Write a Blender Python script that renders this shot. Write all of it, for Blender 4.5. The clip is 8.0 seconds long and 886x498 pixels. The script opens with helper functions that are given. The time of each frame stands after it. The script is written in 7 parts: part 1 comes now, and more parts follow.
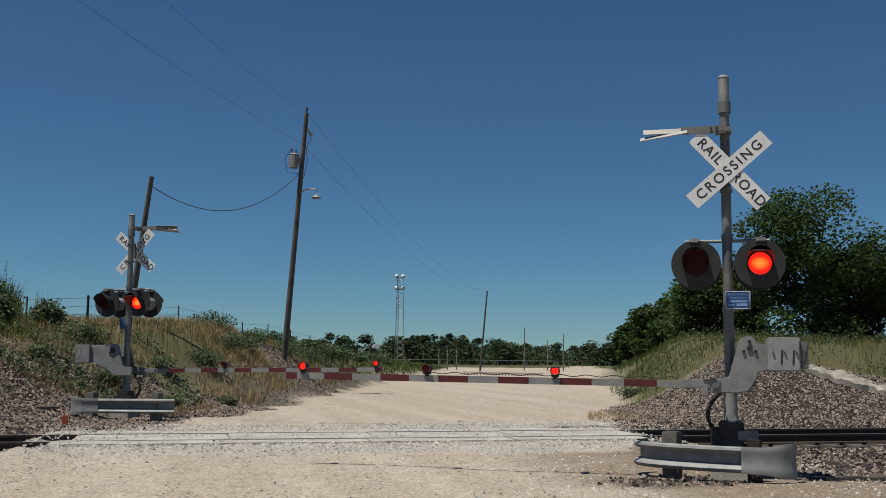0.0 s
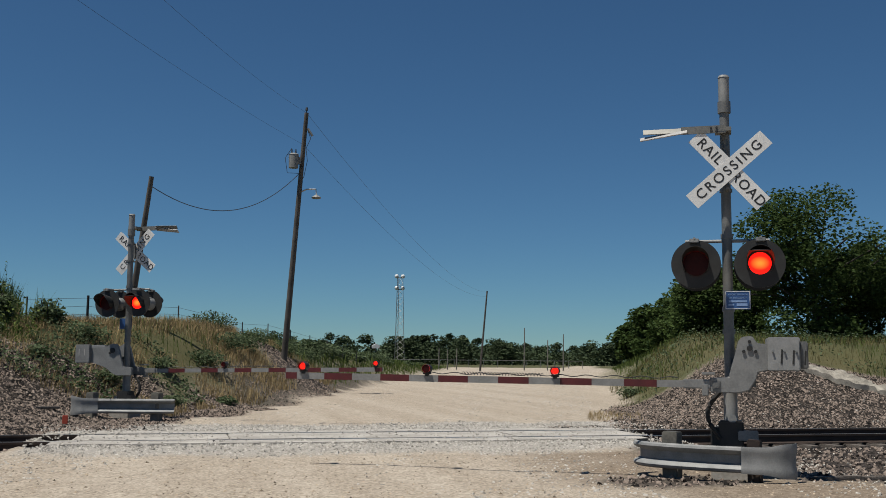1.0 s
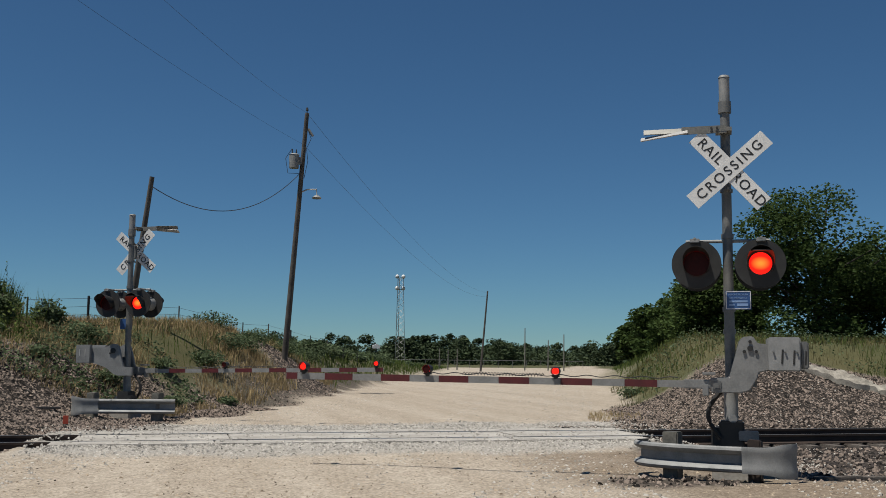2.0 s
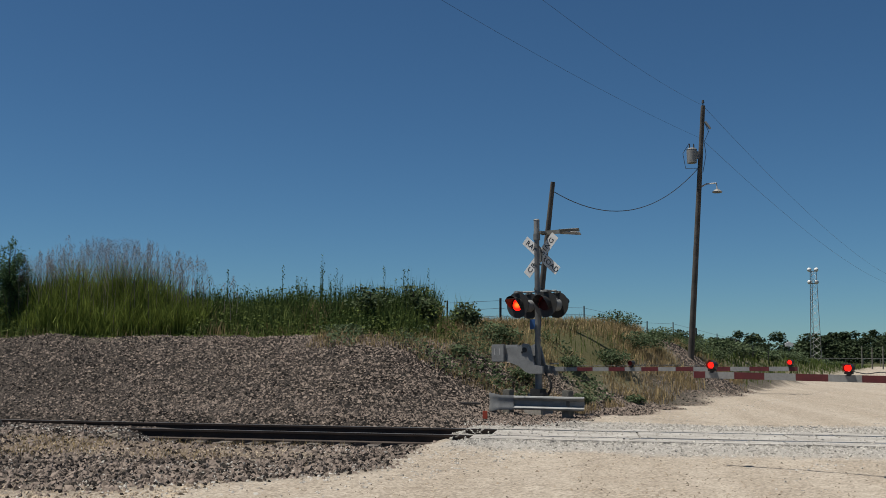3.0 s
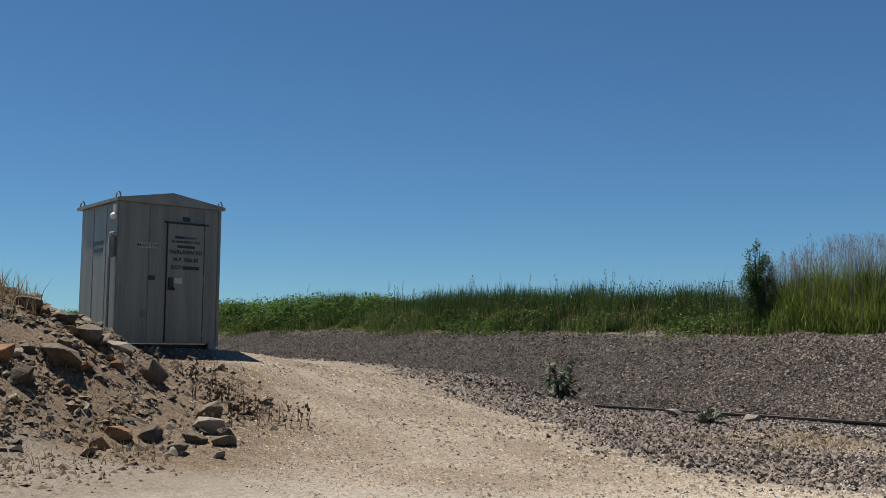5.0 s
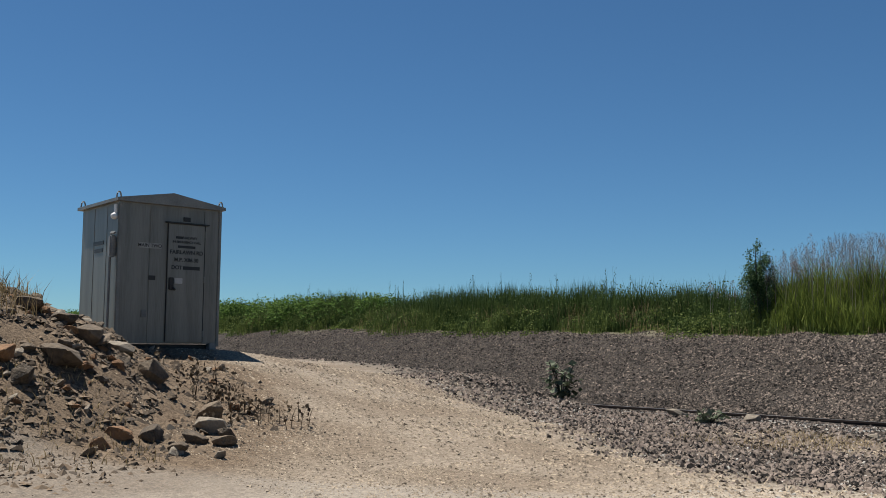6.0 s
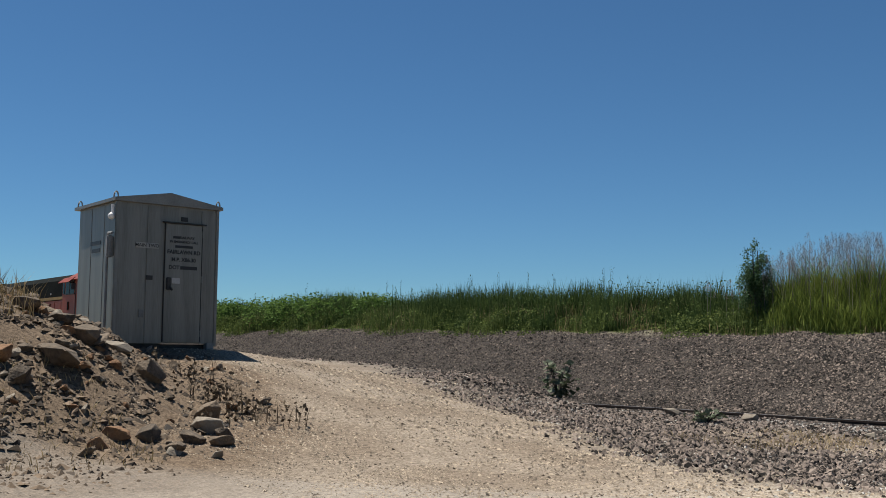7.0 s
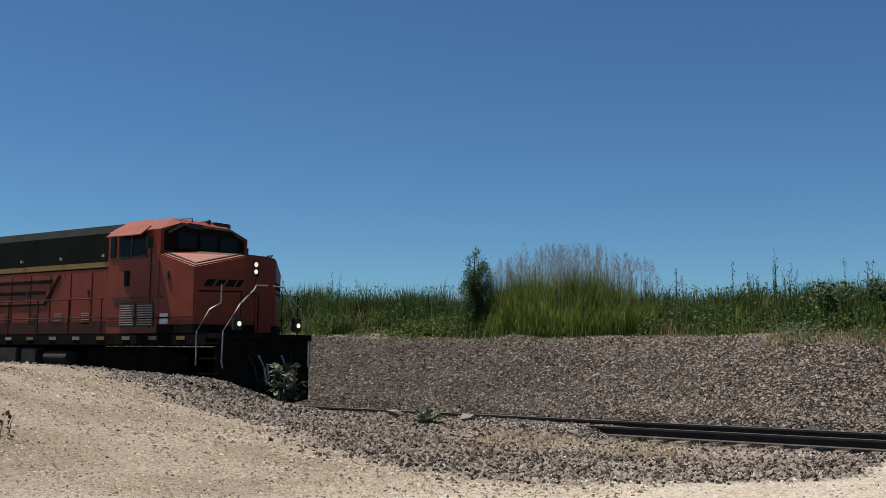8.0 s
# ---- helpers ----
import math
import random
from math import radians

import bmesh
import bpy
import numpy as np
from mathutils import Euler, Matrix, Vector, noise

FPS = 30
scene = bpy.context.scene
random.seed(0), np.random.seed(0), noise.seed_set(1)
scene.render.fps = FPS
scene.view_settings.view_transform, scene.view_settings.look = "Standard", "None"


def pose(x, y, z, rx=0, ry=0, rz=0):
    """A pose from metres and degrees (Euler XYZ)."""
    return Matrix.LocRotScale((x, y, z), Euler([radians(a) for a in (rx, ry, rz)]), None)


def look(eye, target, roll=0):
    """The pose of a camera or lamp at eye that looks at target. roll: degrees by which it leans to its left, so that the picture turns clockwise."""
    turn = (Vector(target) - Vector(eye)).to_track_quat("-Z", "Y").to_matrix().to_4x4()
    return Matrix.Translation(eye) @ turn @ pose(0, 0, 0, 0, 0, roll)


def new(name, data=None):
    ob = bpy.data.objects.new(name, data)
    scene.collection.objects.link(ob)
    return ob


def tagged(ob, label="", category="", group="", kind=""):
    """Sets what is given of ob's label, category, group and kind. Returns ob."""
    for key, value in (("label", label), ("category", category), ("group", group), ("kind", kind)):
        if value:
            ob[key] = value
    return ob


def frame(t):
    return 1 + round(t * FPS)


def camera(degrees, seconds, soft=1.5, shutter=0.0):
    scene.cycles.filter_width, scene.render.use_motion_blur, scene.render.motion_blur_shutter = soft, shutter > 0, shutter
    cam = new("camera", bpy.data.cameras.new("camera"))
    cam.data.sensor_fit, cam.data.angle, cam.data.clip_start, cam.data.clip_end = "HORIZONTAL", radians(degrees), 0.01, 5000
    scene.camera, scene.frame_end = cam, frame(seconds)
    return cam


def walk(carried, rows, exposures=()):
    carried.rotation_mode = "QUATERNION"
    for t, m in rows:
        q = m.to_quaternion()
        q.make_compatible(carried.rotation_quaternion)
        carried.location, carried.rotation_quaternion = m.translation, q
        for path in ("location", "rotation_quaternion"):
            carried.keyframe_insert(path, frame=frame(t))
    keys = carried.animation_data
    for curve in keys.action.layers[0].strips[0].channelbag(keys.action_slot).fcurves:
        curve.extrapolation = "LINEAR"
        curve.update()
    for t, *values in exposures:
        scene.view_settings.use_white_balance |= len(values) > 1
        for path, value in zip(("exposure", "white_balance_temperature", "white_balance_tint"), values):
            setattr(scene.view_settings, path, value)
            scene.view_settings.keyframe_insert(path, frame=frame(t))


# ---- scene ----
# Rail tops at the crossing lie at z = 0, the track runs along X at Y = 18; the camera turns on the spot.
EYE = (0.0, 0.0, 1.36)
cam = camera(48.15, 8.0, soft=0.65)
TURNS = [
    (0.0, 96.42, -0.58, -14.56), (1.2, 96.42, -0.57, -14.56), (2.15, 96.43, -0.56, -14.53),
    (2.3, 96.43, -0.56, -14.24), (2.4, 96.43, -0.55, -13.25), (2.5, 96.42, -0.52, -11.01),
    (2.6, 96.39, -0.53, -7.96), (2.7, 96.32, -0.53, -4.88), (2.9, 96.20, -0.52, 3.40),
    (3.0, 96.14, -0.50, 8.46), (3.1, 96.08, -0.49, 14.11), (3.3, 95.93, -0.49, 24.78),
    (3.5, 95.83, -0.48, 32.45), (3.7, 95.76, -0.49, 37.56), (4.0, 95.72, -0.47, 43.31),
    (4.5, 95.68, -0.44, 48.92), (4.7, 95.69, -0.39, 49.59), (5.2, 95.70, -0.37, 49.72), (6.0, 95.70, -0.36, 49.74),
    (6.5, 95.68, -0.32, 49.74), (7.0, 95.68, -0.30, 49.60), (7.2, 95.69, -0.30, 48.40), (7.4, 95.72, -0.31, 45.73),
    (7.5, 95.78, -0.31, 43.95), (7.8, 95.86, -0.35, 38.05), (8.0, 95.93, -0.36, 34.00)]
walk(cam, [(t, pose(*EYE, rx, ry, rz)) for t, rx, ry, rz in TURNS], exposures=[(0.0, 0.30), (2.8, 0.30), (3.2, 0.45), (3.8, 0.75), (8.0, 0.75)])

# ---- light ----
TO_SUN = Vector((-0.33, -0.1, 0.94)).normalized()
world = bpy.data.worlds.new("world")
scene.world = world
world.use_nodes = True
wn = world.node_tree.nodes
sky = wn.new("ShaderNodeTexSky")
sky.sky_type, sky.sun_disc = "NISHITA", False
sky.sun_elevation, sky.sun_rotation = math.asin(TO_SUN.z), math.atan2(TO_SUN.x, TO_SUN.y)
sky.air_density, sky.dust_density, sky.ozone_density, sky.altitude = 1.0, 0.0, 6.0, 1500
wn["Background"].inputs["Strength"].default_value = 0.045
tint = wn.new("ShaderNodeMix")
tint.data_type, tint.blend_type = "RGBA", "MULTIPLY"
tint.inputs[0].default_value = 1.0
tint.inputs[7].default_value = (0.66, 0.95, 1.05, 1)
world.node_tree.links.new(sky.outputs["Color"], tint.inputs[6])
world.node_tree.links.new(tint.outputs[2], wn["Background"].inputs["Color"])
sun = new("sun", bpy.data.lights.new("sun", "SUN"))
sun.data.energy, sun.data.angle, sun.data.color = 4.8, radians(0.53), (1.0, 0.95, 0.86)
sun.matrix_world = look(tuple(TO_SUN * 60), (0, 0, 0))


# ---- materials ----
def mat(name, c1, c2, scale=4.0, rough=0.8, metal=0.0, bump=0.3, fine=40.0, dist=0.01, spread=0.5, rand=0.0, island=False, spec=0.5, stretch=None):
    """A weathered surface: two colours mixed by coarse and fine noise, with fine relief."""
    m = bpy.data.materials.new(name)
    m.use_nodes = True
    n, l = m.node_tree.nodes, m.node_tree.links
    b = n["Principled BSDF"]
    b.inputs["Metallic"].default_value = metal
    b.inputs["Specular IOR Level"].default_value = spec
    tc = n.new("ShaderNodeTexCoord")
    a = n.new("ShaderNodeTexNoise")
    a.inputs["Scale"].default_value, a.inputs["Detail"].default_value = scale, 5
    f = n.new("ShaderNodeTexNoise")
    f.inputs["Scale"].default_value, f.inputs["Detail"].default_value = fine, 6
    place = tc.outputs["Object"]
    if stretch:
        # drawn-out streaks, as of rolling or run-off
        mp = n.new("ShaderNodeMapping")
        mp.inputs["Scale"].default_value = stretch
        l.new(place, mp.inputs["Vector"])
        place = mp.outputs["Vector"]
    l.new(place, a.inputs["Vector"])
    l.new(place, f.inputs["Vector"])
    add = n.new("ShaderNodeMath")
    add.operation = "MULTIPLY_ADD"
    l.new(f.outputs["Fac"], add.inputs[0])
    add.inputs[1].default_value = 0.6
    l.new(a.outputs["Fac"], add.inputs[2])
    src = add.outputs[0]
    if rand or island:
        r = n.new("ShaderNodeNewGeometry" if island else "ShaderNodeObjectInfo")
        ra = n.new("ShaderNodeMath")
        ra.operation = "MULTIPLY_ADD"
        l.new(r.outputs["Random Per Island" if island else "Random"], ra.inputs[0])
        ra.inputs[1].default_value = rand
        l.new(src, ra.inputs[2])
        off = n.new("ShaderNodeMath")
        off.operation = "SUBTRACT"
        l.new(ra.outputs[0], off.inputs[0])
        off.inputs[1].default_value = rand / 2
        src = off.outputs[0]
    ramp = n.new("ShaderNodeValToRGB")
    ramp.color_ramp.elements[0].position, ramp.color_ramp.elements[1].position = 0.8 - spread / 2, 0.8 + spread / 2
    ramp.color_ramp.elements[0].color, ramp.color_ramp.elements[1].color = (*c1, 1), (*c2, 1)
    l.new(src, ramp.inputs["Fac"])
    l.new(ramp.outputs["Color"], b.inputs["Base Color"])
    rr = n.new("ShaderNodeMapRange")
    rr.inputs["To Min"].default_value, rr.inputs["To Max"].default_value = max(0.02, rough - 0.12), min(1, rough + 0.12)
    l.new(f.outputs["Fac"], rr.inputs["Value"])
    l.new(rr.outputs["Result"], b.inputs["Roughness"])
    if bump:
        bp = n.new("ShaderNodeBump")
        bp.inputs["Strength"].default_value, bp.inputs["Distance"].default_value = bump, dist
        l.new(f.outputs["Fac"], bp.inputs["Height"])
        l.new(bp.outputs["Normal"], b.inputs["Normal"])
    return m


def glow(name, color, strength):
    m = mat(name, color, color, bump=0)
    b = m.node_tree.nodes["Principled BSDF"]
    b.inputs["Emission Color"].default_value = (*color, 1)
    b.inputs["Emission Strength"].default_value = strength
    return m


def lens_glow(name, edge, middle, radius):
    """A lit lens whose bulb shows hotter in the middle."""
    m = glow(name, edge, 1.6)
    n, l = m.node_tree.nodes, m.node_tree.links
    tc = n.new("ShaderNodeTexCoord")
    mp = n.new("ShaderNodeMapping")
    mp.inputs["Scale"].default_value = (1 / radius, 1 / radius, 1.35 / radius)
    gr = n.new("ShaderNodeTexGradient")
    gr.gradient_type = "SPHERICAL"
    rp = n.new("ShaderNodeValToRGB")
    rp.color_ramp.elements[0].color, rp.color_ramp.elements[1].color = (*edge, 1), (*middle, 1)
    rp.color_ramp.elements[0].position, rp.color_ramp.elements[1].position = 0.15, 0.85
    l.new(tc.outputs["Object"], mp.inputs["Vector"])
    l.new(mp.outputs["Vector"], gr.inputs["Vector"])
    l.new(gr.outputs["Fac"], rp.inputs["Fac"])
    l.new(rp.outputs["Color"], n["Principled BSDF"].inputs["Emission Color"])
    return m


def leaf_mat(name, c1, c2, rand=0.7, trans=0.35):
    """Foliage: varied from leaf to leaf, letting some light through."""
    m = mat(name, c1, c2, scale=0.6, rough=0.8, bump=0, fine=9, spread=0.7, rand=rand, island=True, spec=0.1)
    n, l = m.node_tree.nodes, m.node_tree.links
    b, out = n["Principled BSDF"], n["Material Output"]
    tr = n.new("ShaderNodeBsdfTranslucent")
    col = b.inputs["Base Color"].links[0].from_socket
    l.new(col, tr.inputs["Color"])
    mx = n.new("ShaderNodeMixShader")
    mx.inputs[0].default_value = trans
    l.new(b.outputs[0], mx.inputs[1])
    l.new(tr.outputs[0], mx.inputs[2])
    l.new(mx.outputs[0], out.inputs["Surface"])
    return m


GALV = mat("galvanised_steel", (0.16, 0.166, 0.166), (0.255, 0.258, 0.255), 6, 0.66, 0.25, 0.1, 60, 0.002, spec=0.3)
# lighter copy of the steel, for sun on the counterweight's flat front
GALV_LIT = mat("galvanised_steel_lit", (0.21, 0.213, 0.21), (0.3, 0.302, 0.298), 6, 0.62, 0.2, 0.1, 60, 0.002, spec=0.3)
GALV_DARK = mat("weathered_steel", (0.1054, 0.1085, 0.1085), (0.1798, 0.1798, 0.1736), 5, 0.55, 0.45, 0.1, 50, 0.002)
ALU = mat("mill_aluminium", (0.115, 0.111, 0.096), (0.195, 0.188, 0.166), 1.2, 0.42, 0.35, 0.05, 14, 0.002, stretch=(5, 5, 0.35))
ALU_TRIM = mat("aluminium_trim", (0.13, 0.128, 0.115), (0.2, 0.196, 0.18), 3, 0.45, 0.3, 0.05, 30, 0.002)
CAST = mat("grey_cast_metal", (0.15, 0.152, 0.15), (0.235, 0.236, 0.23), 5, 0.55, 0.25, 0.15, 40, 0.003)
BLACK = mat("black_paint", (0.00816, 0.00816, 0.00816), (0.0204, 0.0204, 0.01972), 8, 0.6, 0, 0.1, 60, 0.002)
RUBBER = mat("black_rubber", (0.0068, 0.0068, 0.0068), (0.0136, 0.0136, 0.0136), 8, 0.7, 0, 0.1, 60, 0.002)
WHITE = mat("white_sign_sheeting", (0.51, 0.51, 0.5015), (0.629, 0.629, 0.6205), 4, 0.5, 0, 0.05, 30, 0.001)
LETTER = mat("black_lettering", (0.0072, 0.0072, 0.0078), (0.012, 0.012, 0.012), 8, 0.5, 0, 0)
ARM_RED = mat("dull_red_sheeting", (0.0578, 0.0068, 0.00884), (0.0884, 0.01088, 0.01224), 5, 0.5, 0, 0.05, 40, 0.001)
ARM_WHITE = mat("dull_white_sheeting", (0.155, 0.155, 0.15), (0.225, 0.225, 0.22), 5, 0.5, 0, 0.05, 40, 0.001)
BLUE = mat("blue_sign", (0.016, 0.056, 0.176), (0.024, 0.08, 0.224), 6, 0.45, 0, 0)
LENS_RED = mat("dark_red_lens", (0.0238, 0.00272, 0.00272), (0.0408, 0.00408, 0.0034), 20, 0.45, 0, 0.3, 80, 0.003, spec=0.15)
LIT_RED = glow("lit_red_lens", (1.0, 0.012, 0.006), 1.5)
LIT_LENS = lens_glow("lit_flasher_lens", (0.85, 0.008, 0.004), (1.0, 0.17, 0.02), 0.14)
NOTICE_LINE = mat("pale_blue_print", (0.13, 0.22, 0.4), (0.2, 0.3, 0.5), 6, 0.5, 0, 0)
LIT_WHITE = glow("lit_headlight", (0.8, 0.66, 0.46), 0.7)
GRAB = mat("pale_grab_rail", (0.27, 0.262, 0.25), (0.37, 0.362, 0.35), 4, 0.5, 0, 0)
PLATE = mat("pale_name_plate", (0.2, 0.195, 0.18), (0.27, 0.265, 0.245), 4, 0.5, 0.2, 0)
CONCRETE = mat("pale_concrete", (0.2, 0.187, 0.165), (0.36, 0.34, 0.31), 1.5, 0.9, 0, 0.4, 25, 0.01)
RUST = mat("dark_rusty_steel", (0.0204, 0.0136, 0.01088), (0.051, 0.034, 0.02584), 3, 0.75, 0.2, 0.2, 30, 0.003)
SHINE = mat("polished_rail_head", (0.4, 0.39, 0.38), (0.55, 0.54, 0.52), 3, 0.3, 0.9, 0.05, 40, 0.001)
TIE = mat("creosoted_timber", (0.05, 0.042, 0.036), (0.14, 0.12, 0.102), 3, 0.9, 0, 0.6, 30, 0.01, rand=0.3)
WOOD = mat("grey_pole_timber", (0.034, 0.03, 0.026), (0.095, 0.086, 0.077), 2, 0.9, 0, 0.5, 25, 0.01)
POST_WOOD = mat("old_guard_post_timber", (0.0816, 0.0782, 0.068), (0.1632, 0.1564, 0.136), 3, 0.9, 0, 0.5, 30, 0.01)
CLOTH = mat("pale_erosion_cloth", (0.15, 0.135, 0.112), (0.32, 0.295, 0.25), 6, 0.95, 0, 0.5, 30, 0.01)
WIRE = mat("dark_wire", (0.0136, 0.0136, 0.01496), (0.0272, 0.0272, 0.0306), 3, 0.6, 0, 0)
STONE = mat("grey_ballast_stone", (0.009, 0.007, 0.0055), (0.22, 0.175, 0.145), 1.2, 0.85, 0, 0.5, 30, 0.01, spread=0.95, rand=1.5, island=True, spec=0.25)
DARK_STONE = mat("dark_ballast_stone", (0.0065, 0.0053, 0.0043), (0.1, 0.081, 0.068), 1.2, 0.85, 0, 0.5, 30, 0.01, spread=0.95, rand=1.5, island=True, spec=0.25)
PALE_STONE = mat("pale_limestone_chips", (0.19, 0.176, 0.153), (0.425, 0.4, 0.36), 1.2, 0.9, 0, 0.5, 30, 0.01, spread=0.9, rand=0.8, island=True)
TAN_STONE = mat("tan_gravel_chips", (0.055, 0.04, 0.027), (0.385, 0.31, 0.225), 1.2, 0.9, 0, 0.5, 30, 0.01, spread=0.9, rand=0.8, island=True)
ROCK = mat("brown_rubble_rock", (0.024, 0.017, 0.011), (0.14, 0.104, 0.07), 2.5, 0.9, 0, 0.8, 14, 0.03, spread=0.6, rand=0.45)
ROCK_ORANGE = mat("orange_rubble_rock", (0.11, 0.052, 0.022), (0.23, 0.128, 0.062), 2.5, 0.9, 0, 0.8, 14, 0.03)
ROCK_PALE = mat("pale_rubble_rock", (0.12, 0.098, 0.074), (0.24, 0.205, 0.16), 2.5, 0.9, 0, 0.6, 14, 0.02)


# ---- building blocks ----
def box(bm, c, s, m=None, bevel=0.0):
    r = bmesh.ops.create_cube(bm, size=1.0, matrix=(m or Matrix()) @ Matrix.Translation(c) @ Matrix.Diagonal((*s, 1)))
    if bevel:
        ed = {e for v in r["verts"] for e in v.link_edges}
        bmesh.ops.bevel(bm, geom=list(ed), offset=bevel, segments=2, affect="EDGES", clamp_overlap=True)
    return bm


def rod(bm, a, b, r0, r1=None, n=12, caps=True):
    a, b = Vector(a), Vector(b)
    d = b - a
    q = d.to_track_quat("Z", "Y").to_matrix().to_4x4()
    bmesh.ops.create_cone(bm, cap_ends=caps, segments=n, radius1=r0, radius2=r0 if r1 is None else r1, depth=d.length, matrix=Matrix.Translation((a + b) / 2) @ q)
    return bm


def tube(bm, pts, r, n=6):
    """A bent rod along points."""
    pts = [Vector(p) for p in pts]
    rings = []
    for i, p in enumerate(pts):
        d = (pts[min(i + 1, len(pts) - 1)] - pts[max(i - 1, 0)]).normalized()
        s = d.cross(Vector((0, 0, 1)) if abs(d.z) < 0.9 else Vector((0, 1, 0))).normalized()
        u = s.cross(d)
        rings.append([bm.verts.new(p + r * (math.cos(2 * math.pi * k / n) * s + math.sin(2 * math.pi * k / n) * u)) for k in range(n)])
    for a, b in zip(rings, rings[1:]):
        for k in range(n):
            bm.faces.new((a[k], a[(k + 1) % n], b[(k + 1) % n], b[k]))
    bm.faces.new(rings[0][::-1])
    bm.faces.new(rings[-1])
    return bm


def prism(bm, outline, a, b, m=None):
    """An outline of (u, v) drawn out between the depths a and b: x = u, z = v, y = depth."""
    lo = [bm.verts.new((u, a, v)) for u, v in outline]
    hi = [bm.verts.new((u, b, v)) for u, v in outline]
    k = len(outline)
    bm.faces.new(lo)
    bm.faces.new(hi[::-1])
    for i in range(k):
        bm.faces.new((lo[i], hi[i], hi[(i + 1) % k], lo[(i + 1) % k]))
    if m:
        bmesh.ops.transform(bm, matrix=m, verts=lo + hi)
    bmesh.ops.recalc_face_normals(bm, faces=bm.faces[:])
    return bm


def mesh_of(name, bm, material, smooth=False):
    me = bpy.data.meshes.new(name)
    bmesh.ops.recalc_face_normals(bm, faces=bm.faces[:])
    bm.to_mesh(me)
    bm.free()
    me.materials.append(material)
    if smooth:
        me.shade_smooth()
        me.set_sharp_from_angle(angle=radians(35))
    return me


def part(name, bm, material, parent, label="", m=None, smooth=True):
    ob = new(name, mesh_of(name, bm, material, smooth))
    ob.parent = parent
    if m is not None:
        ob.matrix_basis = m
    if label:
        ob["label"] = label
    return ob


def thing(name, m, label, category, group="", kind=""):
    ob = new(name)
    ob.matrix_basis = m
    return tagged(ob, label, category, group, kind)


def whole(name, bm, material, label, category, m=None, group="", kind="", smooth=True):
    ob = new(name, mesh_of(name, bm, material, smooth))
    if m is not None:
        ob.matrix_basis = m
    return tagged(ob, label, category, group, kind)


def words(name, text, size, material, parent, m, depth=0.002, align="CENTER", wide=1.0, bold=0.004):
    """Raised lettering in the built-in font, turned into a mesh."""
    cu = bpy.data.curves.new(name, "FONT")
    cu.body, cu.size, cu.extrude, cu.align_x, cu.align_y = text, size, depth, align, "CENTER"
    cu.space_character, cu.offset = wide, bold * size
    tmp = bpy.data.objects.new(name, cu)
    me = bpy.data.meshes.new_from_object(tmp)
    bpy.data.objects.remove(tmp)
    me.materials.clear()
    me.materials.append(material)
    ob = new(name, me)
    ob.parent = parent
    ob.matrix_basis = m
    return ob


def raw(name, verts, faces, materials, index=None):
    me = bpy.data.meshes.new(name)
    me.from_pydata(verts, [], faces)
    for m in materials:
        me.materials.append(m)
    if index is not None:
        me.polygons.foreach_set("material_index", index)
    me.update()
    return me
# ---- ground ----
def hashed(ix, iy, seed):
    h = np.sin(ix * 127.1 + iy * 311.7 + seed * 74.7) * 43758.5453
    return h - np.floor(h)


def vnoise(x, y, seed=0):
    """Smooth noise from 0 to 1, one cell a metre."""
    ix, iy = np.floor(x), np.floor(y)
    fx, fy = x - ix, y - iy
    fx, fy = fx * fx * (3 - 2 * fx), fy * fy * (3 - 2 * fy)
    a, b = hashed(ix, iy, seed), hashed(ix + 1, iy, seed)
    c, d = hashed(ix, iy + 1, seed), hashed(ix + 1, iy + 1, seed)
    return (a * (1 - fx) + b * fx) * (1 - fy) + (c * (1 - fx) + d * fx) * fy


def sstep(a, b, x):
    k = np.clip((x - a) / (b - a), 0, 1)
    return k * k * (3 - 2 * k)


def road_left(y):
    return 0.8 + (y - 21.9) * 0.303


def road_right(y):
    return 8.9 + (y - 20.8) * 0.44


